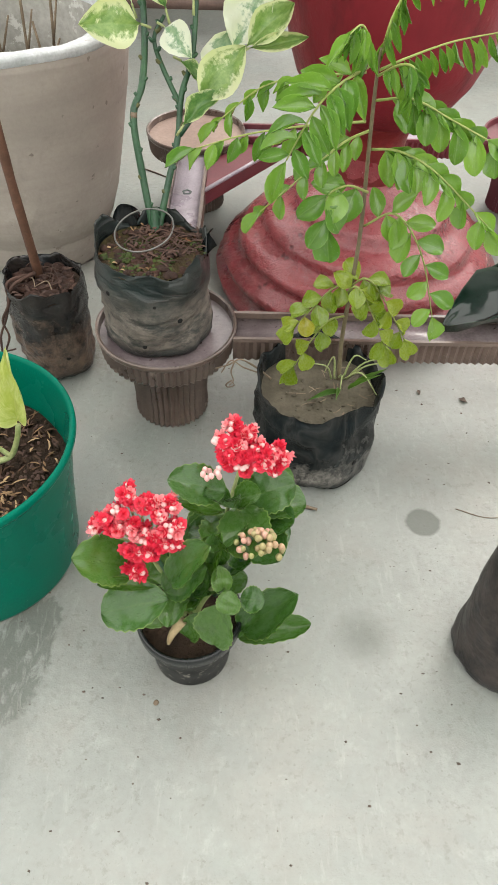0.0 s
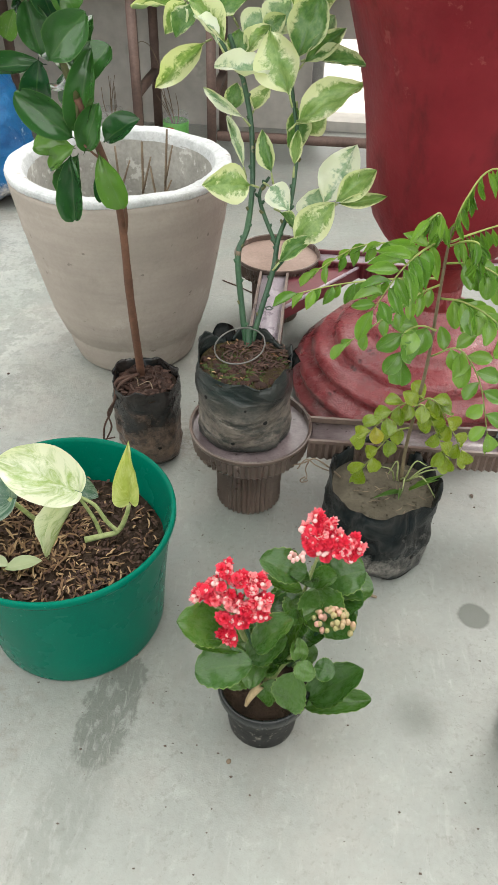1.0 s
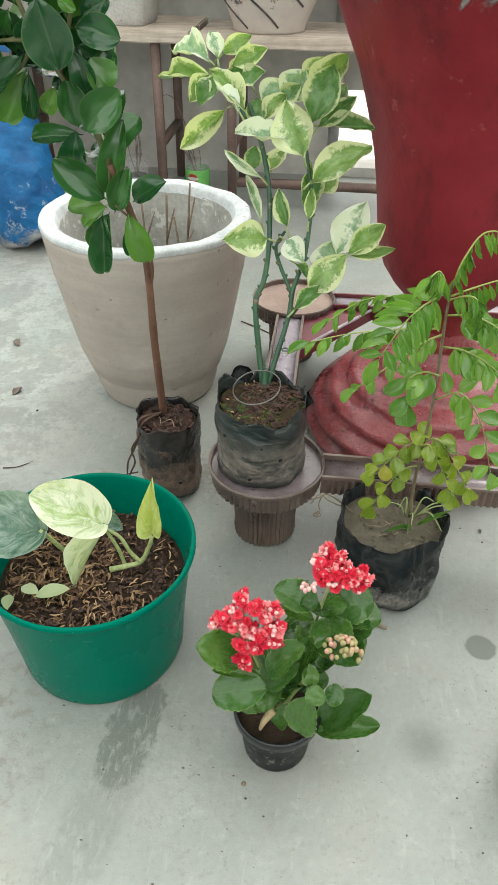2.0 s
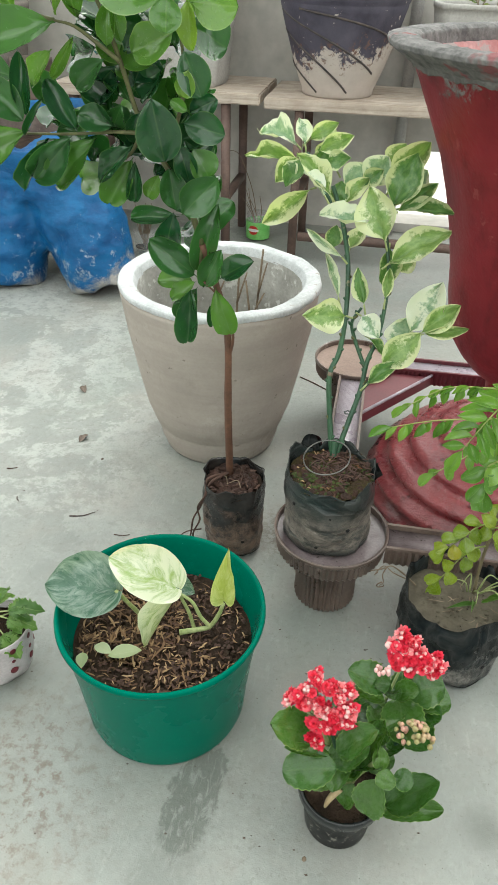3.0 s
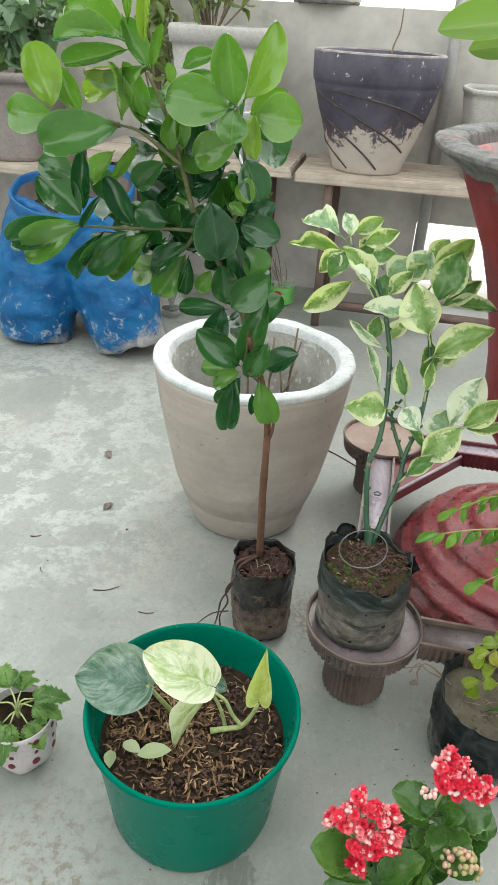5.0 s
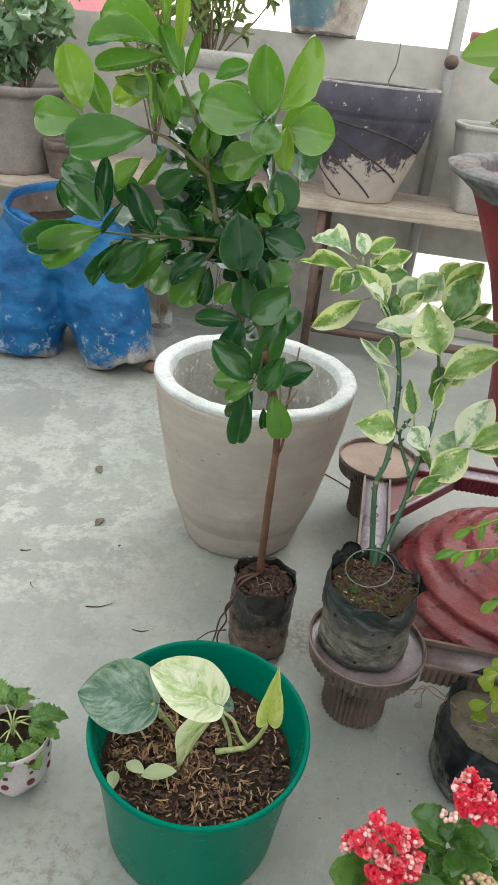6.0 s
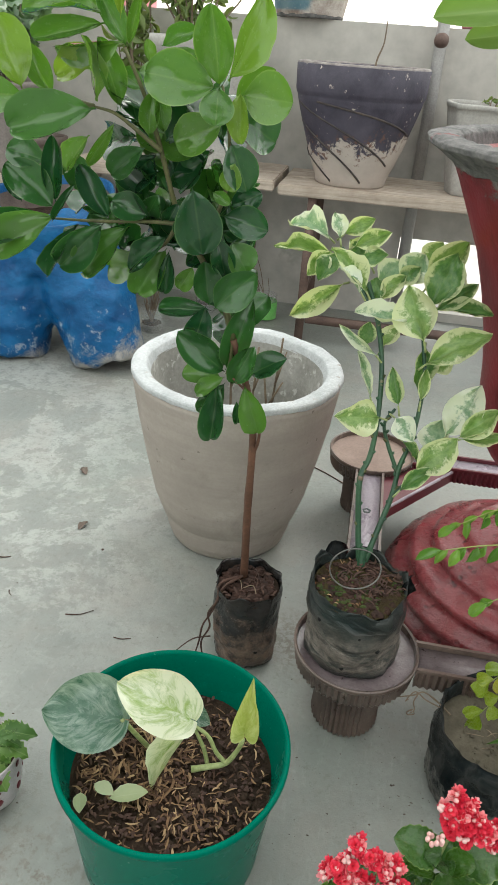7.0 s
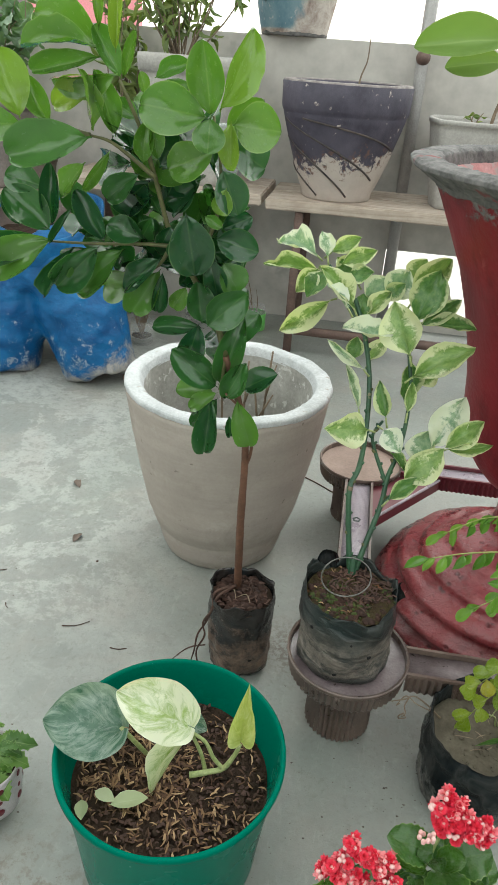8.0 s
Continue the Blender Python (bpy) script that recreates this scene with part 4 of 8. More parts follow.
def litter(parent, centre, r, z, count, mat, length, seed, name="husk_litter", thin=0.0012):
    """Loose husks and crumbs lying on soil."""
    rnd = random.Random(seed)
    bm = bmesh.new()
    for _ in range(count):
        q, a = r * math.sqrt(rnd.random()), rnd.uniform(0, 6.283)
        x, y = centre[0] + q * math.cos(a), centre[1] + q * math.sin(a)
        l, w, t = length * rnd.uniform(0.4, 1.15), thin * rnd.uniform(0.7, 1.6), rnd.uniform(0, 6.283)
        d, s = Vector((math.cos(t), math.sin(t), rnd.uniform(-0.35, 0.35))) * l / 2, Vector((-math.sin(t), math.cos(t), 0)) * w
        p = Vector((x, y, z + rnd.uniform(0.0, 0.004)))
        up = Vector((0, 0, thin))
        bow = Vector((-math.sin(t), math.cos(t), 0)) * l * rnd.uniform(-0.16, 0.16) + up * 0.8
        ends = (p - d, p - d * 0.4 + bow, p + d * 0.4 + bow, p + d)
        vs = [[bm.verts.new(c + o) for o in (s * k, up * k, -s * k)] for c, k in zip(ends, (0.35, 1.0, 1.0, 0.35))]
        for g, h in zip(vs, vs[1:]):
            for k in (0, 1):
                bm.faces.new((g[k], g[k + 1], h[k + 1], h[k]))
    ob = part(name, bm, mat, parent)
    ob["kind"] = "stuff"
    return ob


def clods(parent, centre, r, z, count, mat, size, seed, name="clods"):
    """Lumps of earth heaped on the soil."""
    rnd = random.Random(seed)
    bm = bmesh.new()
    for _ in range(count):
        q, a = r * math.sqrt(rnd.random()), rnd.uniform(0, 6.283)
        s = size * rnd.uniform(0.4, 1.2)
        at = Vector((centre[0] + q * math.cos(a), centre[1] + q * math.sin(a), z + s * rnd.uniform(-0.2, 0.35)))
        made = bmesh.ops.create_icosphere(bm, subdivisions=2, radius=s)["verts"]
        k = Vector((rnd.uniform(0.7, 1.5), rnd.uniform(0.7, 1.5), rnd.uniform(0.4, 0.9)))
        for v in made:
            v.co = Vector((v.co.x * k.x, v.co.y * k.y, v.co.z * k.z)) * (1 + 0.5 * noise.noise(v.co * 160 + at * 50)) + at
    ob = part(name, bm, mat, parent, "", True)
    ob["kind"] = "stuff"
    return ob


def holes(parent, centre, radius, spots, size=0.0035):
    for a, z in spots:
        bm = bmesh.new()
        bmesh.ops.create_uvsphere(bm, u_segments=10, v_segments=6, radius=size)
        for v in bm.verts:
            v.co.y *= 0.35
        d = Vector((math.cos(radians(a)), math.sin(radians(a)), 0))
        bmesh.ops.transform(bm, matrix=Matrix.Translation(Vector((centre[0], centre[1], z)) + d * radius) @ Matrix.Rotation(radians(a) - math.pi / 2, 4, "Z"), verts=bm.verts[:])
        part("drain_hole", bm, HOLE, parent)


def poly_bag(name, label, centre, z0, radius, height, mat, soil_mat, seed, squeeze=0.06, soil_drop=0.018, flare=1.0, group="poly bag plants", top_flap=0.010):
    """A nursery bag of plastic film with its rim turned out, filled with soil."""
    ob = thing(name, label, "plant bag", group, (centre[0], centre[1], z0))
    base = Matrix.Translation((-centre[0], -centre[1], -z0))
    h, r = height, radius
    prof = [(0.0, z0 + 0.001), (r * 0.80, z0 + 0.001), (r * 0.93, z0 + 0.006)]
    prof += [(r * (0.96 + 0.05 * math.sin(3.1 * i / 15)) * (1 + (flare - 1) * i / 15), z0 + 0.012 + (h - 0.014) * i / 15) for i in range(16)]
    prof += [(r * flare * 0.985, z0 + h + 0.002), (r * flare * 0.95, z0 + h - 0.002), (r * flare * 0.93, z0 + h - 0.012), (r * flare * 0.92, z0 + h - soil_drop - 0.012)]
    bm = lathe(prof, 72, centre, crumple(squeeze, 34, seed, 0))
    for v in bm.verts:
        if v.co.z > z0 + h - 0.008:
            a = math.atan2(v.co.y - centre[1], v.co.x - centre[0])
            v.co.z += top_flap * (noise.noise(Vector((math.cos(a) * 2.2 + seed, math.sin(a) * 2.2, 0.5))) + 0.22 * noise.noise(Vector((math.cos(a) * 7 + seed, math.sin(a) * 7, 2.5))))
    bm.transform(base)
    part("bag_film", bm, mat, ob)
    s = soil(ob, centre, r * flare * 0.94, z0 + h - soil_drop, soil_mat, seed, 0.004)
    s.data.transform(base)
    for c in ob.children:
        c["set"] = 1
    return ob, base


def own(ob, base):
    """Shifts parts built in place into the space of their thing."""
    for c in ob.children:
        if not c.get("set"):
            if c.data and c.matrix_basis == Matrix.Identity(4):
                c.data.transform(base)
                for g in c.children:
                    g.matrix_basis = base @ g.matrix_basis
            else:
                c.matrix_basis = base @ c.matrix_basis
            c["set"] = 1


# ---- terrace ----
def slab():
    bm = bmesh.new()
    bmesh.ops.create_grid(bm, x_segments=2, y_segments=2, size=0.5)
    for v in bm.verts:
        v.co.x, v.co.y = v.co.x * 6.4 - 0.3, v.co.y * 6.4 - 0.26
    return tagged(link(bm, "floor", FLOOR), "grey-green trowelled concrete terrace floor with damp marks", "floor", kind="structure")


slab()


def parapet(name, size, at):
    bm = bmesh.new()
    box(size, at, 0.012, bm=bm)
    return tagged(link(bm, name, WALL), "grey cement-plastered terrace parapet wall", "wall", kind="structure")




def pierced_parapet():
    """The north wall, with an assumed low slot under the bench for a bright patch."""
    bm = bmesh.new()
    for x0, x1, z0, z1 in ((-3.5, -0.09, 0.0, 1.0), (0.66, 2.9, 0.0, 1.0), (-0.09, 0.66, 0.0, 0.035), (-0.09, 0.66, 0.31, 1.0)):
        box((x1 - x0, 0.13, z1 - z0), ((x0 + x1) / 2, 2.915, (z0 + z1) / 2), 0, bm=bm)
    return tagged(link(bm, "wall_north", WALL, smooth=False), "grey cement-plastered parapet wall with an assumed low slot", "wall", kind="structure")


pierced_parapet()
parapet("wall_south", (6.4, 0.13, 1.0), (-0.3, -3.44, 0.5))
parapet("wall_west", (0.13, 6.2, 1.0), (-3.43, -0.26, 0.5))
parapet("wall_east", (0.13, 6.2, 1.0), (2.83, -0.26, 0.5))


def ground_sheet():
    bm = bmesh.new()
    bmesh.ops.create_grid(bm, x_segments=8, y_segments=8, size=900)
    for v in bm.verts:
        v.co.z = -3.4
    # glare put into the colour: pale enough to show near white through the slot
    m = mottled("brightened_ground", (0.56, 0.54, 0.50), (0.70, 0.68, 0.63), 0.05, 0.9, 1.0, 0.2, 0.05)
    return tagged(link(bm, "ground", m), "ground far below the terrace, coloured pale to glare through the slot", "ground", kind="structure")


ground_sheet()


def pink_house():
    ob = thing("house", "pink painted house wall standing beyond the parapet", "house", "", (-4.6, 9.0, -3.4))
    part("wall", box((3.2, 0.3, 6.4), (0, 0, 3.2), 0.02), PINK, ob)
    part("coping", box((3.3, 0.4, 0.12), (0, 0, 6.462), 0.02), WALL, ob)


pink_house()


# ---- benches along the parapet ----
def bench(label, x0, x1, z, legs, rail=False, group="benches"):
    ob = thing("bench", label, "bench", group, (x0, 2.42, 0))
    w = x1 - x0
    for k in range(2):
        bm = box((w, 0.178, 0.034), (w / 2, 0.092 + k * 0.186, z - 0.017), 0.004)
        bmesh.ops.subdivide_edges(bm, edges=[e for e in bm.edges if abs(e.verts[0].co.x - e.verts[1].co.x) > 0.3], cuts=14)
        rough_up(bm, 0.0022, 22, k + x0)
        part("plank", bm, WOOD, ob, smooth=False)
    for x in legs:
        for y in (0.03, 0.34):
            part("leg", box((0.028, 0.028, z - 0.034), (x - x0, y, (z - 0.034) / 2), 0.003), STEEL, ob)
        part("crossbar", box((0.026, 0.28, 0.024), (x - x0, 0.185, 0.2), 0.002), STEEL, ob)
    if rail:
        part("rail", box((legs[-1] - legs[0] - 0.036, 0.022, 0.028), ((legs[0] + legs[-1]) / 2 - x0, 0.03, 0.085), 0.002), STEEL, ob)
    return ob


bench("weathered plank bench on rusty brown steel legs", -0.517, 1.05, 0.530, (-0.403, 0.95), True)
bench("worn wooden bench on brown steel legs by the wall", -1.24, -0.530, 0.538, (-1.17, -0.646))
bench("long low plank bench carrying old cement pots", -2.6, -1.252, 0.465, (-2.5, -1.32))


def tapered_pot(name, label, at, r_top, r_base, h, mat, rim=0.02, group="old cement pots", soil_mat=SOIL, square=0.0, lip=0.03, lip_mat=None, bands=(), seed=0):
    ob = thing(name, label, "plant pot", group, at)
    def wob(r, z, a):
        k = 1 + 0.012 * noise.noise(Vector((math.cos(a) + seed, math.sin(a), z * 9)))
        if square:
            c, s = abs(math.cos(a)), abs(math.sin(a))
            k *= 1 + square * (1 / max(c, s) - 1)
        return r * k, 0
    prof = [(0.0, 0.0), (r_base * 0.97, 0.0), (r_base, 0.004)]
    steps = 14
    for i in range(1, steps + 1):
        t = i / steps
        r = r_base + (r_top - r_base) * t
        prof.append((r, h * t * (1 - lip / h)))
    prof += [(r_top + rim * 0.35, h - lip), (r_top + rim * 0.45, h - lip * 0.3), (r_top + rim * 0.35, h), (r_top - rim, h), (r_top - rim * 1.2, h - 0.01), (r_top - rim * 1.5, h * 0.82)]
    part("pot_body", lathe(prof, 56, (0, 0), wob), mat, ob)
    if soil_mat:
        soil(ob, (0, 0), r_top - rim * 1.3, h * 0.86, soil_mat, seed, 0.006)
    return ob


def cord(parent, radius_at, zs, a0, turn, mat, r=0.007):
    """A raised band running slantwise round a pot."""
    pts = []
    for k in range(16):
        t = k / 15
        z = zs[0] + (zs[1] - zs[0]) * t + 0.012 * math.sin(3.14 * t)
        a = radians(a0 + turn * t)
        q = radius_at(z) + r * 0.15
        pts.append((q * math.cos(a), q * math.sin(a), z))
    part("raised_band", tube(pts, r, r, 8, smooth=1), mat, parent)


def two_tone_pot():
    """Dark paint over bare cement, with a draped band pattern."""
    h, rt, rb = 0.347, 0.203, 0.116
    ob = thing("plant_pot", "large cement pot with peeling dark paint and draped bands", "plant pot", "old cement pots", (-0.297, 2.575, 0.530))
    m, nt, b = material("peeling_two_tone", 0.6)
    v = coords(nt)
    sep = nt.nodes.new("ShaderNodeSeparateXYZ")
    nt.links.new(v, sep.inputs[0])
    h1 = calc(nt, "ADD", calc(nt, "SUBTRACT", sep.outputs[2], calc(nt, "MULTIPLY", sep.outputs[0], 0.14)), calc(nt, "MULTIPLY", calc(nt, "SUBTRACT", noise_tex(nt, 17, 10, 0.74, v, 0.5), 0.5), 0.26))
    paint = ramp(nt, h1, [(0.118, 0.0), (0.124, 1.0)])
    chips = ramp(nt, noise_tex(nt, 34, 6, 0.7, v), [(0.635, 1.0), (0.655, 0.0)])
    dark = mixc(nt, ramp(nt, noise_tex(nt, 9, 5, 0.6, v), [(0.35, 0.0), (0.7, 1.0)]), (0.032, 0.028, 0.046), (0.088, 0.080, 0.108))
    pale = mixc(nt, noise_tex(nt, 22, 5, 0.6, v), (0.36, 0.31, 0.275), (0.56, 0.50, 0.45))
    edge = calc(nt, "MULTIPLY", ramp(nt, h1, [(0.085, 0.0), (0.11, 1.0), (0.14, 1.0), (0.17, 0.0)]), ramp(nt, noise_tex(nt, 48, 7, 0.75, v), [(0.54, 0.0), (0.58, 1.0)]))
    nt.links.new(mixc(nt, edge, mixc(nt, calc(nt, "MULTIPLY", paint, chips), pale, dark), (0.14, 0.075, 0.055)), b.inputs["Base Color"])
    bump(nt, b, calc(nt, "ADD", paint, noise_tex(nt, 120, 4, 0.6, v)), 0.5, 0.002)
    prof = [(0.0, 0.0), (rb * 0.96, 0.0), (rb, 0.006), (rb * 1.02, 0.02)] + [(rb + (rt - rb) * (i / 12) ** 0.82 * 0.95, 0.02 + 0.235 * i / 12) for i in range(1, 13)] + [(rt * 0.975, 0.258), (rt * 1.0, 0.264), (rt * 1.012, 0.275), (rt * 1.025, h - 0.004), (rt, h), (rt - 0.02, h), (rt - 0.024, h - 0.03), (rt - 0.03, h - 0.06)]
    part("pot_body", lathe(prof, 64, (0, 0), lambda r, z, a: (r * (1 + 0.008 * noise.noise(Vector((math.cos(a), math.sin(a), z * 12)))), 0)), m, ob)
    part("rim_edge", rough_up(lathe([(rt * 1.012, h - 0.006), (rt * 1.012, h + 0.001), (rt * 0.99, h + 0.004), (rt - 0.018, h + 0.003), (rt - 0.021, h - 0.012)], 120), 0.0012, 60), HEM_EDGE, ob, "bare chipped rim")
    soil(ob, (0, 0), rt - 0.026, h - 0.05, SOIL, 3)
    rad = lambda z: rb + (rt - rb) * 0.95 * min(1, max(0, (z - 0.02) / 0.235)) ** 0.82
    for a0, z0, z1, turn in ((196, 0.185, 0.02, 92), (200, 0.238, 0.075, 120), (232, 0.245, 0.165, 108), (180, 0.10, 0.015, 60), (30, 0.25, 0.08, 110), (80, 0.25, 0.08, 110)):
        cord(ob, rad, (z0, z1), a0, turn, CORD, 0.0032)
    part("dry_stem", tube([(0.03, 0.0, 0.27), (0.035, 0.005, 0.36), (0.05, 0.01, 0.41), (0.052, 0.01, 0.47)], 0.0035, 0.0018, 6), TWIG, ob)


two_tone_pot()
tapered_pot("plant_pot", "tall pale square-sided cement pot on the wooden bench", (-0.805, 2.61, 0.538), 0.165, 0.125, 0.385, WHITE_POT, 0.02, square=0.55, seed=5, lip=0.05)
tapered_pot("plant_pot", "wide grey cement basin pot on the low bench", (-1.617, 2.62, 0.465), 0.205, 0.175, 0.285, GREY_POT, 0.022, square=0.25, seed=8)
tapered_pot("plant_pot", "small muddy grey-brown pot beside the cement basin", (-1.362, 2.56, 0.465), 0.070, 0.052, 0.125, MUDDY, 0.008, seed=9)
trough = tapered_pot("plant_pot", "pale cream cement trough pot holding a cut stem", (0.128, 2.62, 0.530), 0.150, 0.112, 0.268, WHITE_POT, 0.009, square=0.45, seed=11, lip=0.014)
blue_pot = tapered_pot("plant_pot", "faded blue painted pot, half bare cement, standing on the parapet", (-0.522, 2.915, 1.0), 0.165, 0.115, 0.27, BLUE_POT, 0.018, seed=13)
part("foot_ring", rough_up(lathe([(0.0, 0.0002), (0.113, 0.0002), (0.1165, 0.004), (0.1165, 0.015), (0.1155, 0.018), (0.110, 0.019)], 56, (0, 0)), 0.0015, 40), CEMENT, blue_pot, "chipped cement foot ring")
cord(blue_pot, lambda z: 0.115 + 0.05 * z / 0.24, (0.10, 0.21), 225, 80, BLUE_POT, 0.006)
tapered_pot("plant_pot", "small pink clay pot on the parapet top", (0.038, 2.915, 1.0), 0.05, 0.038, 0.06, RED_IN, 0.006, seed=15)
tapered_pot("plant_pot", "mauve cement pot on the parapet by the pink house", (-1.60, 2.915, 1.0), 0.10, 0.070, 0.24, MAUVE, 0.015, seed=17)


def drain_pipe():
    ob = thing("drain_pipe", "grey galvanised post with a rust-brown ball joint before the wall", "pipe", "", (-0.068, 2.80, 0))
    part("tube", tube([(0.0, 0, 0.0), (0.0, 0, 0.9), (0.0, 0, 1.9)], 0.021, 0.021, 14, smooth=1), PIPE, ob)
    bm = bmesh.new()
    bmesh.ops.create_uvsphere(bm, u_segments=16, v_segments=10, radius=0.024)
    bmesh.ops.translate(bm, vec=(0.0, -0.012, 0.962), verts=bm.verts[:])
    part("ball_joint", bm, STEEL, ob, "rust-brown ball")
    part("pin", tube([(0.0, -0.012, 0.98), (0.003, -0.014, 1.012)], 0.004, 0.002, 6, smooth=1), HOLE, ob)


drain_pipe()
SHRUB = [leaf_mesh("shrub_leaf", SHRUB_LEAF, blade(0.45, 0.7, 0.85), 0.1, 0.25, 0.05, 4, 8, s, 0.15) for s in range(2)]
SHADED = [leaf_mesh("shaded_leaf", FAR_LEAF, blade(0.42, 0.6, 0.9), 0.12, 0.30, 0.14, 6, 18, s, 0.2, 0.16) for s in range(2)]


def shrub(name, label, at, height, spread, twigs, leaves, length, meshes, seed, broad=0.36, droop=0.1):
    """A bushy pot plant: forking twigs with small leaves along them."""
    rnd = random.Random(seed)
    ob = thing(name, label, "shrub", "potted shrubs", at)
    count = 0
    for k in range(twigs):
        a, lean = rnd.uniform(0, 6.283), rnd.uniform(0.1, 1.0)
        tip = Vector((math.cos(a) * spread * lean, math.sin(a) * spread * lean * 0.7, height * rnd.uniform(0.6, 1.0)))
        mid = tip * 0.5 + Vector((rnd.uniform(-1, 1), rnd.uniform(-1, 1), 0.4)) * spread * 0.18
        pts = [Vector((rnd.uniform(-0.01, 0.01), rnd.uniform(-0.01, 0.01), 0)), mid, tip]
        part("branch", tube(pts, 0.0035, 0.0012, 5, smooth=4), TWIG, ob)
        sp = spline(pts, 12)
        for _ in range(leaves):
            i = rnd.randrange(8, len(sp))
            b = sp[i]
            d = Vector((rnd.uniform(-1, 1), rnd.uniform(-1, 1), rnd.uniform(-0.6, 0.6) - droop)).normalized() * length * rnd.uniform(0.6, 1.2)
            y = d.normalized()
            z = y.cross(Vector((rnd.uniform(-1, 1), rnd.uniform(-1, 1), 0.2))).normalized()
            x = y.cross(z)
            w, l = length * broad, d.length
            m = Matrix(((x.x * w, y.x * l, z.x * l, b.x), (x.y * w, y.y * l, z.y * l, b.y), (x.z * w, y.z * l, z.z * l, b.z), (0, 0, 0, 1)))
            shared("leaf", rnd.choice(meshes), ob, m)
    return ob


shrub("shrub", "sparse twiggy shrub with drooping yellow-green leaves", (-0.86, 2.62, 0.868), 0.42, 0.26, 24, 10, 0.054, SHRUB, 4, 0.34, 0.7)
shrub("shrub", "tall light green leafy plant growing above the parapet", (-1.07, 2.70, 0.60), 0.66, 0.16, 11, 14, 0.075, SHRUB, 6)
shrub("shrub", "dark green leafy plant filling the cement basin", (-1.53, 2.62, 0.70), 0.40, 0.28, 20, 10, 0.088, SHADED, 7, 0.58, 0.5)
shrub("shrub", "small seedling in the cream trough pot", (0.115, 2.6, 0.757), 0.075, 0.04, 4, 3, 0.03, SHRUB, 9)


part("cut_stem", tube([(0.035, -0.02, 0.215), (0.047, -0.02, 0.305), (0.08, -0.02, 0.415), (0.085, -0.02, 0.495)], 0.006, 0.004, 7), TWIG, trough, "bare pale cutting")


def cloth_planter():
    """Two stiff painted trouser legs that lean together under one filled waist."""
    ob = thing("trouser_planter", "blue painted cement-cloth planter shaped like trousers, worn grey below", "planter", "", (-1.076, 2.066, 0))
    bm = bmesh.new()
    def ring_tube(pts, radii, n=28):
        pts = spline(pts, 7)
        rows = []
        for i, p in enumerate(pts):
            t = i / (len(pts) - 1) * (len(radii) - 1)
            k = min(int(t), len(radii) - 2)
            r = radii[k] + (radii[k + 1] - radii[k]) * (t - k)
            d = (pts[min(i + 1, len(pts) - 1)] - pts[max(0, i - 1)]).normalized()
            s = d.cross(Vector((0, 1, 0))).normalized()
            u = s.cross(d)
            rows.append([bm.verts.new(p + r * (math.cos(6.28318 * q / n) * s * 1.08 + math.sin(6.28318 * q / n) * u * 0.92)) for q in range(n)])
        for a, b in zip(rows, rows[1:]):
            for q in range(n):
                bm.faces.new((a[q], a[(q + 1) % n], b[(q + 1) % n], b[q]))
        bm.faces.new(rows[0])
        bm.faces.new(list(reversed(rows[-1])))
    ring_tube([(-0.225, -0.02, 0.002), (-0.215, 0.0, 0.12), (-0.195, 0.05, 0.26), (-0.155, 0.10, 0.375)], [0.116, 0.130, 0.14, 0.150])
    ring_tube([(0.125, -0.035, 0.014), (0.075, -0.005, 0.14), (0.005, 0.05, 0.26), (-0.075, 0.11, 0.375)], [0.108, 0.122, 0.138, 0.15])
    ring_tube([(-0.08, 0.09, 0.25), (-0.10, 0.105, 0.33), (-0.11, 0.115, 0.37)], [0.178, 0.188, 0.182])
    body = part("trousers", bm, [BLUE_CLOTH], ob)
    rm = body.modifiers.new("merge", "REMESH")
    rm.mode, rm.voxel_size, rm.use_smooth_shade = "VOXEL", 0.011, True
    sm = body.modifiers.new("soften", "SMOOTH")
    sm.iterations, sm.factor = 8, 0.5
    tex = bpy.data.textures.new("cloth_folds", "CLOUDS")
    tex.noise_scale, tex.noise_depth = 0.06, 3
    dp = body.modifiers.new("folds", "DISPLACE")
    dp.texture, dp.strength, dp.mid_level = tex, 0.028, 0.5
    slump = lambda r, z, a: (r * (1 + 0.05 * noise.noise(Vector((math.cos(a) * 2, math.sin(a) * 2, 1)))), 0.010 * math.sin(2 * a + 0.6) + (0.040 * math.sin(a) + 0.012) * max(0.0, min(1.0, (z - 0.34) / 0.10)))
    band = lathe([(0.178, 0.345), (0.186, 0.38), (0.194, 0.425), (0.197, 0.452), (0.191, 0.456), (0.186, 0.45), (0.183, 0.432), (0.180, 0.42)], 48, (-0.11, 0.115), slump)
    part("waistband", band, BLUE_CLOTH, ob, "open blue waistband")
    lining = lathe([(0.1815, 0.432), (0.178, 0.41), (0.175, 0.39), (0.17, 0.355)], 48, (-0.11, 0.115), slump)
    part("lining", lining, MUDDY, ob, "muddy bare cement inner wall")
    soil(ob, (-0.11, 0.115), 0.176, 0.397, SOIL, 21, 0.010)
    part("stone_foot", rough_up(box((0.05, 0.05, 0.03), (0.225, -0.03, 0.016), 0.008), 0.003, 40), TERRACOTTA, ob, "brown stone wedge")
    return ob


cloth_planter()


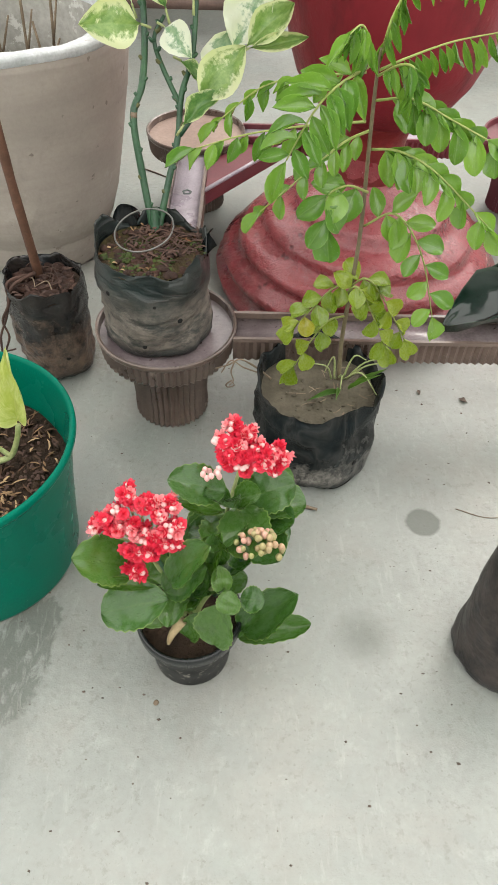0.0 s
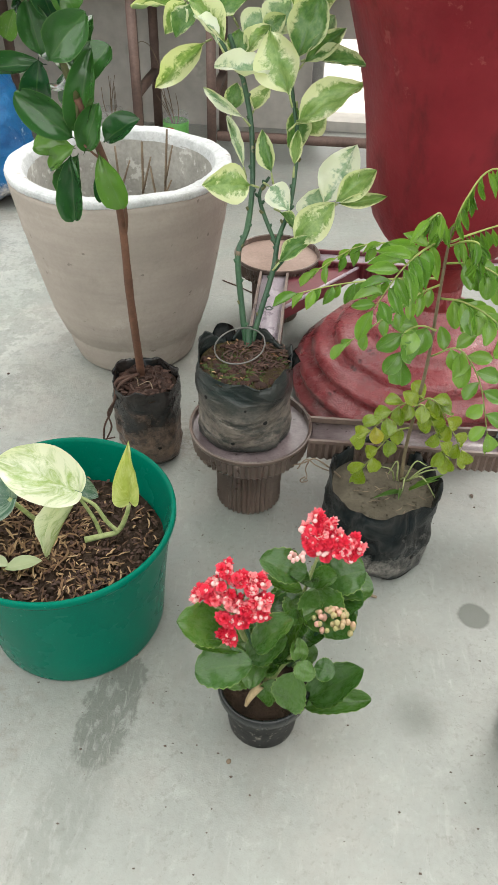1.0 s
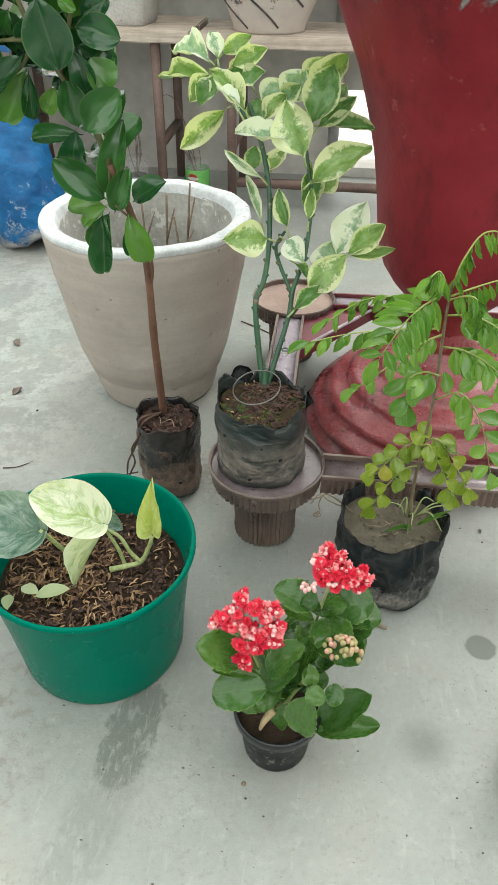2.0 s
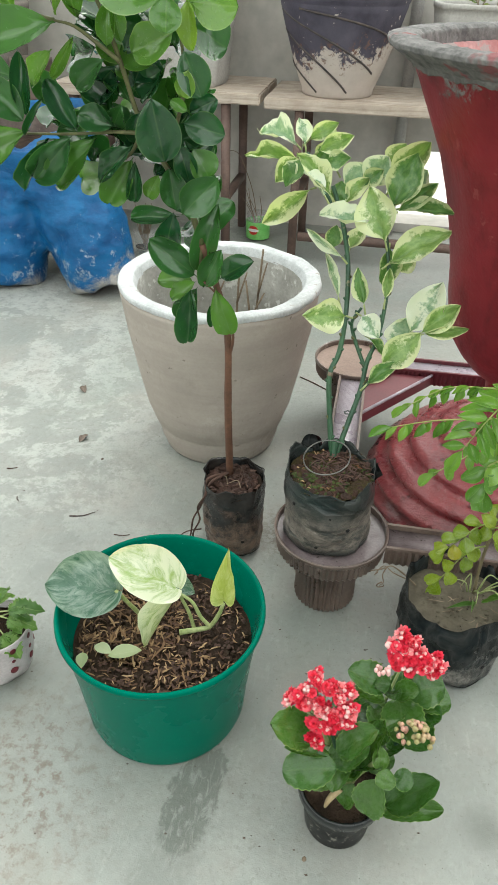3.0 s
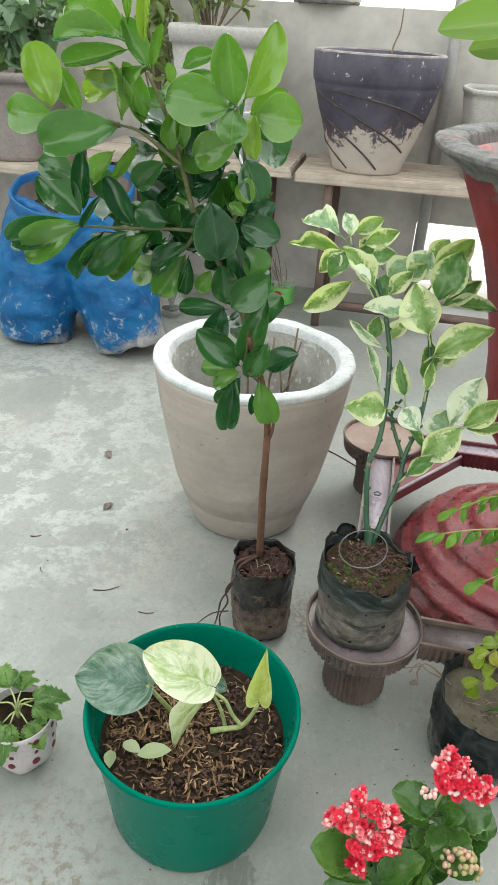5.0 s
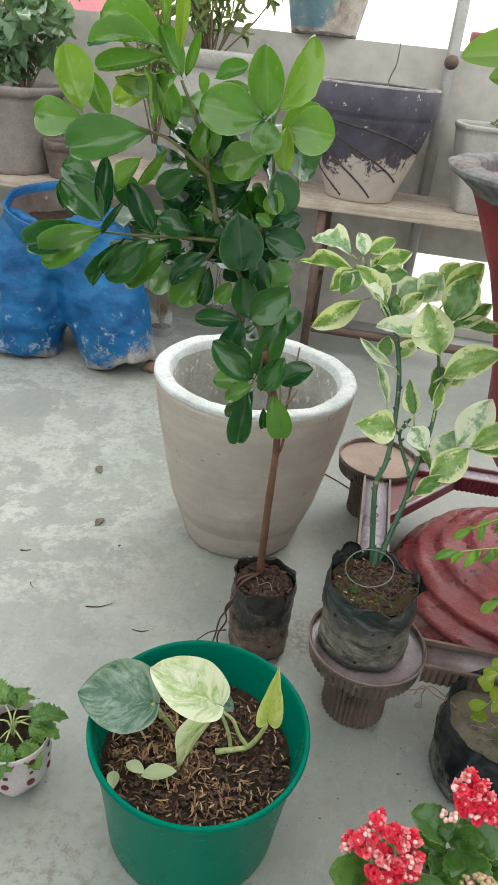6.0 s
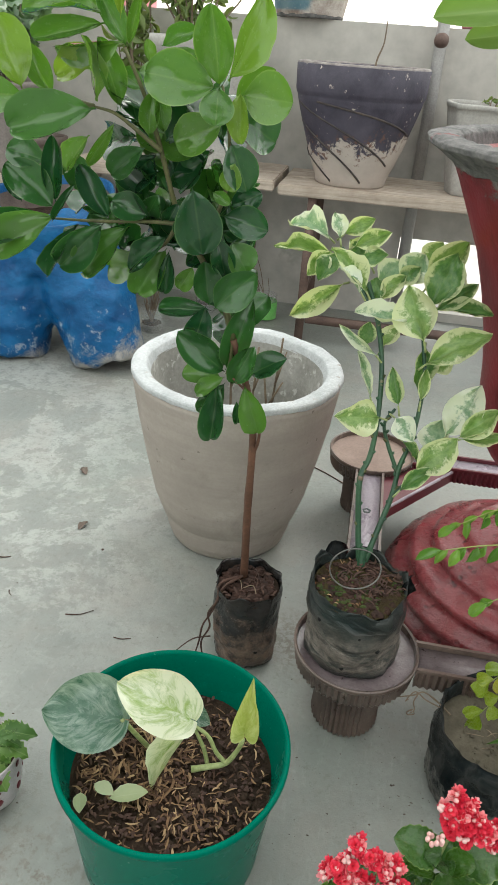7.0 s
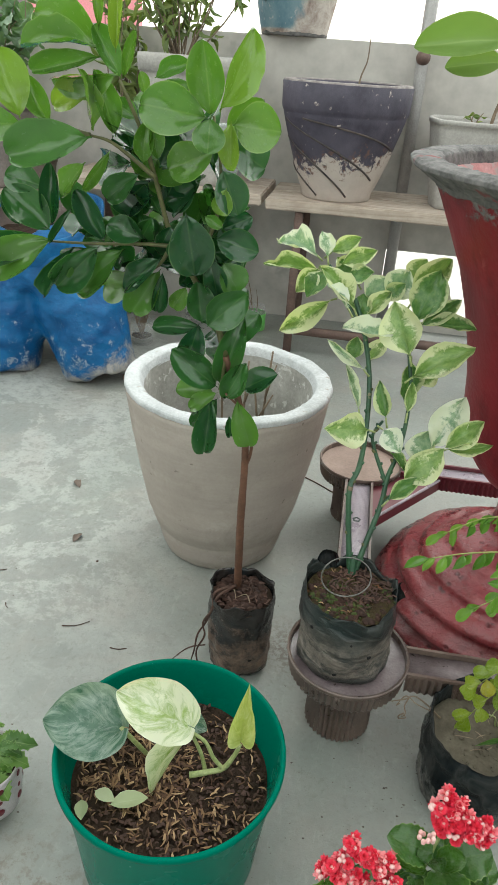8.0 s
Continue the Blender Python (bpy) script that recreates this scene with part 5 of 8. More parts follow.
def small_jar(label, at, r, h, seed, green=False, twigs=6, lean=0.06):
    ob = thing("cut_bottle", label, "bottle planter", "cut bottles", at)
    prof = [(0.0, 0.003), (r * 0.8, 0.0), (r, 0.008), (r * 0.97, h * 0.4), (r, h * 0.55), (r * 1.02, h), (r * 0.95, h), (r * 0.93, h * 0.5), (r * 0.9, 0.012), (0.0, 0.008)]
    part("bottle_wall", lathe(prof, 28), CLEAR, ob)
    soil(ob, (0, 0), r * 0.88, h * 0.35, SOIL, seed, 0.003)
    if green:
        part("label_wrap", lathe([(r * 1.02, h * 0.08), (r * 1.035, h * 0.12), (r * 1.045, h * 0.72), (r * 1.03, h * 0.74)], 28, (0, 0)), LABEL_GREEN, ob, "bright green plastic label")
        for mat, w, dz, o in ((LABEL_RED, 0.5, 0.17, 0.001), (LABEL_WHITE, 0.62, 0.06, 0.002)):
            bm = bmesh.new()
            n = 10
            for s in range(n):
                for e in (0, 1):
                    a = -math.pi / 2 - 0.25 + w * ((s + e) / n - 0.5) * 1.6
                    k = math.sqrt(max(0.0, 1 - (2 * (s + e) / n - 1) ** 2))
                    for sg in (-1, 1):
                        bm.verts.new((r * 1.05 * math.cos(a), r * 1.05 * math.sin(a) - o, h * 0.45 + sg * h * dz * (0.25 + 0.75 * k)))
            bm.verts.ensure_lookup_table()
            for s in range(n):
                q = bm.verts[s * 4:s * 4 + 4]
                bm.faces.new((q[0], q[2], q[3], q[1]))
            part("label_patch", bm, mat, ob)
    rnd = random.Random(seed)
    if green:
        part("curled_tendril", tube([(0.0, 0.0, h * 0.4), (-0.02, 0.0, 0.16), (-0.045, 0.0, 0.235), (-0.075, 0.0, 0.30), (-0.105, 0.0, 0.315), (-0.125, 0.0, 0.30)], 0.0018, 0.001, 6), TWIG, ob, "dry curled tendril")
    for k in range(twigs):
        tip = Vector((rnd.uniform(-lean, lean), rnd.uniform(-0.03, 0.03), h + rnd.uniform(0.03, 0.11)))
        part("dry_twig", tube([(0, 0, h * 0.3), tip * 0.5 + Vector((rnd.uniform(-0.01, 0.01), 0, 0.02)), tip], 0.0022, 0.001, 5, smooth=3), TWIG, ob)
    return ob


small_jar("cut plastic bottle with green label holding dry twigs", (-0.558, 2.635, 0), 0.044, 0.098, 31, True)
small_jar("clear cut bottle planter with a few stems", (-0.79, 2.64, 0), 0.042, 0.10, 33)
small_jar("clear cut bottle with bundled brown stalks", (-0.92, 2.36, 0), 0.040, 0.09, 35, False, 18, 0.035)


# ---- big cement planter ----
def cement_planter():
    cx, cy = -0.411, 1.301
    ob = thing("cement_planter", "large round tapered cement planter with limewashed rim", "planter", "", (cx, cy, 0))
    rnd = lambda r, z, a: (r * (1 + 0.008 * noise.noise(Vector((math.cos(a), math.sin(a), z * 5)))), 0.004 * noise.noise(Vector((math.cos(a) * 2, math.sin(a) * 2, 3))) if z > 0.3 else 0)
    out = [(0.0, 0.0), (0.117, 0.0), (0.123, 0.006), (0.131, 0.03), (0.1365, 0.060), (0.1375, 0.064), (0.1425, 0.069), (0.1575, 0.115), (0.1685, 0.17), (0.1742, 0.2), (0.1755, 0.206), (0.184, 0.255), (0.1875, 0.276), (0.1892, 0.281), (0.1958, 0.33), (0.2003, 0.362), (0.2014, 0.373)]
    part("outer_wall", lathe(out + [(0.198, 0.3725)], 72, (0, 0), rnd), PLANTER, ob)
    rim = [(0.2012, 0.373), (0.2024, 0.3755), (0.2024, 0.381), (0.2005, 0.384), (0.196, 0.3855), (0.180, 0.385), (0.173, 0.3825), (0.1695, 0.376), (0.166, 0.366)]
    rim = [(a[0] + (b[0] - a[0]) * i / 3, a[1] + (b[1] - a[1]) * i / 3) for a, b in zip(rim, rim[1:]) for i in range(3)] + rim[-1:]
    part("rim", rough_up(rough_up(lathe(rim, 300, (0, 0), rnd), 0.0018, 22), 0.0006, 120), PLANTER_RIM, ob, "flaking white limewashed rim")
    part("inner_wall", lathe([(0.1665, 0.368), (0.163, 0.33), (0.157, 0.27), (0.146, 0.19), (0.128, 0.10), (0.122, 0.08)], 60, (0, 0)), PLANTER_IN, ob)
    soil(ob, (0, 0), 0.1275, 0.095, SOIL_GREY, 2, 0.006)
    for x, y, dx, h in ((0.02, 0.05, 0.01, 0.31), (0.055, 0.065, 0.02, 0.33), (0.075, 0.04, -0.03, 0.27), (-0.02, 0.08, -0.01, 0.29), (0.03, 0.0, 0.05, 0.21)):
        part("dry_stick", tube([(x, y, 0.09), (x + dx * 0.4, y, 0.09 + h * 0.5), (x + dx, y + 0.005, 0.09 + h)], 0.0034, 0.0020, 7, rough=0.25), TWIG, ob)
        part("dry_stick", tube([(x + dx * 0.6, y, 0.09 + h * 0.7), (x + dx * 0.4 + 0.022, y, 0.09 + h * 0.92)], 0.0024, 0.0015, 6, smooth=1), TWIG, ob)


cement_planter()


# ---- urn of red-painted cement ----
def urn():
    cx, cy = 0.172, 1.209
    ob = thing("urn", "large red-oxide cement urn on a swirled dome foot", "urn", "", (cx, cy, 0))
    swirl = lambda r, z, a: (r * (1 + 0.02 * noise.noise(Vector((math.cos(a) * 1.5, math.sin(a) * 1.5, z * 14)))) + (0.0100 * math.sin(2 * math.pi * (z * 29 + a / 6.28318)) if 0.01 < z < 0.19 else 0), 0)
    foot = [(0.0, 0.0), (0.232, 0.0), (0.238, 0.012)] + [(0.052 + 0.187 * math.cos(0.5 * math.pi * (i / 22) ** 1.12), 0.012 + 0.178 * (i / 22)) for i in range(1, 23)] + [(0.05, 0.2), (0.049, 0.235)]
    part("dome_foot", rough_up(lathe(foot, 110, (0, 0), swirl), 0.0016, 45), RED_BASE, ob, "swirled red dome foot, worn shiny")
    part("neck", rough_up(lathe([(0.052, 0.198), (0.050, 0.21), (0.047, 0.24), (0.050, 0.265), (0.060, 0.285), (0.07, 0.293), (0.0, 0.2935)], 48, (0, 0)), 0.0014, 60), RED, ob)
    body = [(0.0, 0.286), (0.055, 0.286), (0.085, 0.298), (0.108, 0.322), (0.128, 0.352), (0.142, 0.39), (0.150, 0.43), (0.157, 0.48), (0.168, 0.54), (0.184, 0.60), (0.205, 0.66), (0.230, 0.715), (0.254, 0.765), (0.272, 0.797)]
    wav = lambda r, z, a: (r * (1 + 0.010 * noise.noise(Vector((math.cos(a) * 2, math.sin(a) * 2, z * 7)))), 0)
    part("bowl", rough_up(lathe(body, 88, (0, 0), wav), 0.0016, 40), BOWL, ob)
    lip = [(0.266, 0.788), (0.276, 0.793), (0.288, 0.801), (0.300, 0.808), (0.308, 0.813), (0.309, 0.819), (0.303, 0.823), (0.286, 0.8245), (0.268, 0.823), (0.261, 0.818), (0.259, 0.80), (0.2575, 0.78)]
    rag = lambda r, z, a: (r * (1 + 0.012 * noise.noise(Vector((math.cos(a) * 4, math.sin(a) * 4, z * 12)))), (0.010 * noise.noise(Vector((math.cos(a) * 6, math.sin(a) * 6, 5))) - 0.004) if z < 0.79 else 0)
    lip = [(a[0] + (b[0] - a[0]) * i / 4, a[1] + (b[1] - a[1]) * i / 4) for a, b in zip(lip, lip[1:]) for i in range(4)] + lip[-1:]
    part("lip", rough_up(lathe(lip, 420, (0, 0), rag), 0.0018, 120), CEMENT, ob, "rough grey cement lip")
    part("inside", lathe([(0.268, 0.803), (0.2515, 0.797), (0.245, 0.772), (0.225, 0.755), (0.0, 0.752)], 80, (0, 0)), RED_IN, ob, "pinkish red inside")


urn()


# ---- interlocking plastic plant stand ----
def ribbed_ring(profile, n, depth, bm=None):
    """A turned shape whose outer face is fluted; the flutes are in the profile's third value."""
    bm = bm or bmesh.new()
    rings = []
    for r, z, flute in profile:
        ring = []
        for k in range(n * 4):
            a = 2 * math.pi * k / (n * 4)
            q = r + flute * depth * (math.cos(a * n) * 0.5)
            ring.append(bm.verts.new((q * math.cos(a), q * math.sin(a), z)))
        rings.append(ring)
    m = n * 4
    for a, b in zip(rings, rings[1:]):
        for k in range(m):
            bm.faces.new((a[k], a[(k + 1) % m], b[(k + 1) % m], b[k]))
    bm.faces.new(list(reversed(rings[0])))
    return bm


def fluted_bar(length, width, height, pitch=0.0105):
    """A channel bar along x: raised lips above, fluted sides."""
    n = int(length / pitch)
    bm = bmesh.new()
    for side in (-1, 1):
        rows = []
        for k in range(n * 4 + 1):
            x = -length / 2 + length * k / (n * 4)
            d = 0.0023 * math.cos(2 * math.pi * k / 4)
            y = side * (width / 2 + d)
            rows.append([bm.verts.new((x, y, 0.0)), bm.verts.new((x, y, height - 0.006)), bm.verts.new((x, side * (width / 2 + 0.002), height - 0.005)), bm.verts.new((x, side * (width / 2 + 0.002), height)), bm.verts.new((x, side * (width / 2 - 0.003), height)), bm.verts.new((x, side * (width / 2 - 0.003), height - 0.008)), bm.verts.new((x, side * (width / 2 - 0.003), 0.0))])
        for a, b in zip(rows, rows[1:]):
            for i in range(7):
                j = (i + 1) % 7
                bm.faces.new((a[i], b[i], b[j], a[j]) if side < 0 else (a[j], b[j], b[i], a[i]))
        for row in (rows[0], rows[-1]):
            bm.faces.new(row)
    bmesh.ops.recalc_face_normals(bm, faces=bm.faces[:])
    return bm


def plant_stand():
    ob = thing("plant_stand", "square interlocking plastic plant stand with round fluted trays", "plant stand", "", (0.19, 1.16, 0))
    spots = ((-0.318, -0.291, STAND, STAND_TOP), (-0.315, 0.303, STAND, DUSTY_TOP), (0.334, 0.316, STAND_RED, STAND_RED), (0.334, -0.288, STAND, STAND_TOP))
    for x, y, mat, top in spots:
        tray = part("tray", ribbed_ring([(0.050, 0.108, 0), (0.084, 0.110, 1), (0.087, 0.114, 1), (0.0905, 0.140, 1), (0.092, 0.142, 0), (0.0935, 0.145, 0), (0.0935, 0.149, 0), (0.0918, 0.1505, 0), (0.0892, 0.149, 0), (0.088, 0.137, 0)], 58, 0.0036), mat, ob, "round brown tray with fluted wall", smooth=False)
        tray.location = (x, y, 0)
        disc = part("tray_floor", rough_up(lathe([(0.0885, 0.1385), (0.06, 0.1375), (0.0, 0.1375)], 56), 0.0006, 90), top, ob)
        disc.location = (x, y, 0)
        leg = part("leg", ribbed_ring([(0.049, 0.0, 1), (0.0505, 0.004, 1), (0.0495, 0.03, 1), (0.0535, 0.106, 1), (0.0535, 0.1095, 0)], 38, 0.0044), mat, ob, "fluted hollow leg", smooth=False)
        leg.location = (x, y, 0)
    def bar(a, b, mat, top, marks=False, inset=0.089):
        d = Vector(b) - Vector(a)
        ang = math.atan2(d.y, d.x)
        ln = d.length - 2 * inset
        mid = (Vector(a) + Vector(b)) / 2
        place = Matrix.Translation((mid.x, mid.y, 0.112)) @ Matrix.Rotation(ang, 4, "Z")
        s = part("bar_sides", fluted_bar(ln, 0.056, 0.036), mat, ob, smooth=False)
        s.matrix_basis = place
        bm = bmesh.new()
        box((ln, 0.049, 0.003), (0, 0, 0.026), 0, bm=bm)
        t = part("bar_top", bm, top, ob)
        t.matrix_basis = place
        if marks:
            bm = bmesh.new()
            n = int(ln / 0.0036)
            for k in range(n):
                box((0.0018, 0.044, 0.0003), (-ln / 2 + ln * (k + 0.5) / n, 0, 0.0276), 0, bm=bm)
            tx = part("bar_ribs", bm, top, ob)
            tx.matrix_basis = place
            bm = lathe([(0.0045, 0.0278), (0.005, 0.0292), (0.0072, 0.0292), (0.0080, 0.0278)], 20, (0, 0), lambda r, z, a: (r * (1 + 0.12 * math.cos(5 * a)), 0))
            sn = part("moulded_boss", bm, MARK, ob, "small dark moulded ring")
            sn.matrix_basis = place @ Matrix.Translation((0.07, 0, 0))
    c = [Vector((x, y, 0)) for x, y, _, _ in spots]
    bar(c[0], c[3], STAND, STAND_TOP)
    bar(c[0], c[1], STAND, STAND_PALE, True)
    bar(c[1], c[2], STAND_RED, STAND_PALE)
    bm = bmesh.new()
    web = [Vector((-0.287, 0.085, 0)), Vector((-0.287, 0.232, 0)), Vector((-0.225, 0.275, 0)), Vector((-0.140, 0.275, 0))]
    low, high = [bm.verts.new(q + Vector((0, 0, 0.112))) for q in web], [bm.verts.new(q + Vector((0, 0, 0.135))) for q in web]
    bm.faces.new(high)
    bm.faces.new(list(reversed(low)))
    for k in range(4):
        bm.faces.new((low[k], low[(k + 1) % 4], high[(k + 1) % 4], high[k]))
    part("corner_web", bm, STAND_RED, ob, "maroon web between two bars", smooth=False)
    part("web_lip", tube([web[0] + Vector((0, 0, 0.139)), web[3] + Vector((0, 0, 0.139))], 0.0036, 0.0036, 6, smooth=1), STAND_PALE, ob)
    bar(c[3], c[2], STAND_RED, STAND_RED)


plant_stand()


# ---- plants in bags and pots ----
FICUS_STEM = [(-0.321, 0.982, 0.124), (-0.320, 0.954, 0.298), (-0.319, 0.942, 0.438), (-0.331, 0.927, 0.517), (-0.350, 0.913, 0.587), (-0.369, 0.910, 0.649), (-0.395, 0.902, 0.693), (-0.420, 0.893, 0.742), (-0.436, 0.881, 0.808), (-0.448, 0.861, 0.863), (-0.466, 0.853, 0.905)]
FICUS_LEFT = [(-0.418, 0.886, 0.730), (-0.454, 0.886, 0.729), (-0.513, 0.887, 0.723), (-0.573, 0.888, 0.720)]
FICUS_UP = [(-0.395, 0.902, 0.693), (-0.362, 0.878, 0.770), (-0.357, 0.868, 0.823), (-0.365, 0.858, 0.878)]
FICUS_MID = [(-0.433, 0.871, 0.809), (-0.456, 0.868, 0.826), (-0.482, 0.865, 0.843), (-0.505, 0.864, 0.848)]
FICUS_FAR = [(-0.505, 0.864, 0.848), (-0.548, 0.862, 0.856), (-0.586, 0.862, 0.856)]
FICUS_SIDE = [(-0.319, 0.950, 0.394), (-0.309, 0.934, 0.439), (-0.315, 0.923, 0.494), (-0.346, 0.906, 0.536)]
FICUS_LOW = [(-0.350, 0.913, 0.587), (-0.352, 0.911, 0.555), (-0.355, 0.906, 0.540)]
FICUS_DROP = [(-0.418, 0.886, 0.730), (-0.433, 0.891, 0.706), (-0.456, 0.894, 0.688)]
VAR_LEFT = [(-0.139, 0.915, 0.239), (-0.152, 0.941, 0.313), (-0.160, 0.961, 0.378), (-0.150, 0.986, 0.406), (-0.147, 1.021, 0.453), (-0.153, 1.056, 0.522), (-0.170, 1.086, 0.581), (-0.190, 1.107, 0.625)]
VAR_RIGHT = [(-0.139, 0.915, 0.239), (-0.125, 0.942, 0.295), (-0.110, 0.971, 0.351), (-0.105, 0.992, 0.393), (-0.092, 1.021, 0.430), (-0.088, 1.057, 0.500), (-0.098, 1.083, 0.553), (-0.112, 1.113, 0.612)]
VAR_THIN = [(-0.106, 0.986, 0.381), (-0.129, 1.006, 0.423), (-0.136, 1.018, 0.446), (-0.124, 1.028, 0.466)]
VAR_SIDE = [(-0.108, 0.972, 0.353), (-0.071, 0.993, 0.397), (-0.042, 1.014, 0.437)]
VAR_TOP = [(-0.170, 1.086, 0.581), (-0.207, 1.107, 0.624), (-0.235, 1.128, 0.666)]
CURRY_STEM = [(0.098, 0.791, 0.126), (0.092, 0.778, 0.202), (0.091, 0.761, 0.301), (0.089, 0.750, 0.367), (0.082, 0.734, 0.458), (0.079, 0.727, 0.504), (0.078, 0.723, 0.526), (0.078, 0.721, 0.537)]
FROND_A = [(0.071, 0.723, 0.523), (0.045, 0.694, 0.519), (0.025, 0.669, 0.508), (0.006, 0.660, 0.474)]
FROND_B = [(0.069, 0.724, 0.518), (0.031, 0.746, 0.506), (-0.011, 0.758, 0.493), (-0.052, 0.762, 0.460)]
FROND_C = [(0.076, 0.731, 0.476), (0.034, 0.732, 0.472), (-0.024, 0.724, 0.466), (-0.069, 0.716, 0.456)]
FROND_D = [(0.081, 0.733, 0.468), (0.057, 0.715, 0.465), (0.032, 0.700, 0.450), (-0.012, 0.701, 0.407)]
FROND_E = [(0.089, 0.743, 0.406), (0.066, 0.723, 0.422), (0.047, 0.707, 0.419), (0.050, 0.705, 0.392)]
FROND_F = [(0.080, 0.724, 0.520), (0.101, 0.733, 0.526), (0.137, 0.742, 0.536), (0.175, 0.740, 0.545)]
FROND_G = [(0.081, 0.728, 0.495), (0.109, 0.717, 0.501), (0.143, 0.710, 0.488), (0.189, 0.705, 0.468)]
FROND_H = [(0.085, 0.736, 0.450), (0.105, 0.716, 0.458), (0.136, 0.701, 0.448), (0.192, 0.695, 0.402)]
FROND_I = [(0.092, 0.750, 0.367), (0.116, 0.729, 0.392), (0.146, 0.720, 0.356), (0.176, 0.730, 0.274)]
FROND_J = [(0.077, 0.723, 0.522), (0.066, 0.709, 0.547), (0.057, 0.696, 0.560), (0.048, 0.686, 0.557)]
FROND_K = [(0.079, 0.722, 0.531), (0.086, 0.728, 0.561), (0.106, 0.735, 0.590), (0.151, 0.736, 0.581)]
FROND_L = [(0.079, 0.725, 0.515), (0.091, 0.701, 0.532), (0.101, 0.692, 0.532), (0.103, 0.696, 0.512)]
FROND_M = [(0.090, 0.762, 0.292), (0.070, 0.755, 0.289), (0.051, 0.753, 0.265), (0.034, 0.750, 0.243)]
FROND_N = [(0.091, 0.763, 0.288), (0.103, 0.745, 0.309), (0.124, 0.742, 0.286), (0.158, 0.754, 0.224)]
FROND_O = [(0.090, 0.771, 0.241), (0.069, 0.757, 0.243), (0.050, 0.756, 0.210), (0.036, 0.757, 0.175)]
FROND_Q = [(0.086, 0.765, 0.276), (0.094, 0.739, 0.302), (0.115, 0.739, 0.266), (0.134, 0.740, 0.226)]
KAL_A = [(-0.074, 0.475, 0.097), (-0.090, 0.469, 0.173), (-0.104, 0.469, 0.219)]
KAL_B = [(-0.061, 0.488, 0.105), (-0.042, 0.522, 0.170), (-0.020, 0.548, 0.262)]
HEAD_A = [(-0.126, 0.498, 0.262), (-0.133, 0.487, 0.247), (-0.111, 0.492, 0.255), (-0.097, 0.492, 0.255), (-0.082, 0.49, 0.254), (-0.146, 0.482, 0.241), (-0.134, 0.477, 0.234), (-0.12, 0.478, 0.236), (-0.109, 0.472, 0.228), (-0.094, 0.469, 0.225), (-0.084, 0.476, 0.235), (-0.073, 0.478, 0.237), (-0.118, 0.461, 0.213), (-0.114, 0.452, 0.2), (-0.102, 0.461, 0.213), (-0.076, 0.466, 0.222), (-0.151, 0.478, 0.234), (-0.09, 0.485, 0.247), (-0.085, 0.467, 0.222)]
HEAD_B = [(-0.036, 0.542, 0.294), (-0.044, 0.535, 0.285), (-0.029, 0.533, 0.283), (-0.02, 0.539, 0.291), (-0.038, 0.527, 0.276), (-0.023, 0.526, 0.275), (-0.011, 0.531, 0.281), (-0.003, 0.525, 0.275), (0.007, 0.528, 0.278), (0.005, 0.518, 0.267), (-0.006, 0.521, 0.27), (-0.018, 0.518, 0.266), (-0.033, 0.521, 0.269), (0.011, 0.523, 0.273)]
KAL_C = [(-0.048, 0.482, 0.114), (-0.025, 0.484, 0.170), (-0.007, 0.474, 0.216)]
POTHOS_A = [(-0.318, 0.625, 0.211), (-0.304, 0.625, 0.175), (-0.297, 0.625, 0.141)]
POTHOS_B = [(-0.315, 0.612, 0.146), (-0.295, 0.619, 0.148), (-0.275, 0.625, 0.153), (-0.262, 0.625, 0.181), (-0.256, 0.625, 0.203)]
POTHOS_C = [(-0.404, 0.618, 0.204), (-0.385, 0.625, 0.167), (-0.373, 0.638, 0.129)]

FICUS, FICUS_TOP = [[leaf_mesh("ficus_leaf", m, blade(0.56, 0.70, 0.45, 0.05), 0.14, d, 0.08, 8, 14, s, 0.14, 0, 0, w) for s, (d, w) in enumerate(((0.05, 0.2), (0.18, -0.3), (-0.06, 0.1), (0.26, 0.4), (0.10, -0.5)))] for m in (FICUS_LEAF, FICUS_YOUNG_LIT)]
BACKBONE = [[leaf_mesh("backbone_leaf", m, blade(0.42, 0.75, 0.85, 0.04), 0.16, d, 0.15, 8, 14, s, 0.22, 0.02, 0, w) for s, (d, w) in enumerate(((0.05, 0.2), (0.18, -0.4), (0.0, 0.5), (0.26, 0.1)))] for m in VARIEG]
KALANCHOE = [leaf_mesh("kalanchoe_leaf", KAL_LEAF, blade(0.52, 0.55, 0.42), 0.10, d, 0.05, 8, 48, s, 0.08, 0.045, 0, w) for s, (d, w) in enumerate(((0.06, 0.1), (0.12, -0.2), (0.0, 0.2)))]
HEART = [[leaf_mesh("pothos_leaf", m, blade(*form, 0.0), 0.20, d, 0.09, 10, 22, s, 0.16, 0, 0.10) for s, d in enumerate((0.10, 0.16))] for m, form in zip(MARBLED, ((0.38, 0.32, 0.72), (0.46, 0.38, 0.52), (0.30, 0.35, 1.1)))]
LEAFLET = [leaf_mesh("curry_leaflet", CURRY_LEAF, blade(0.42, 0.7, 0.85, 0.05), 0.14, d, 0.08, 6, 9, s, 0.22, 0, 0, w) for s, (d, w) in enumerate(((0.04, 0.2), (0.14, -0.4), (0.26, 0.4)))]
ROUND_LEAFLET = [leaf_mesh("curry_leaflet", CURRY_LEAF, blade(0.48, 0.7, 0.62, 0.06), 0.14, d, 0.08, 6, 9, s, 0.18, 0, 0, w) for s, (d, w) in enumerate(((0.04, 0.3), (0.16, -0.4), (0.1, 0.1)))]
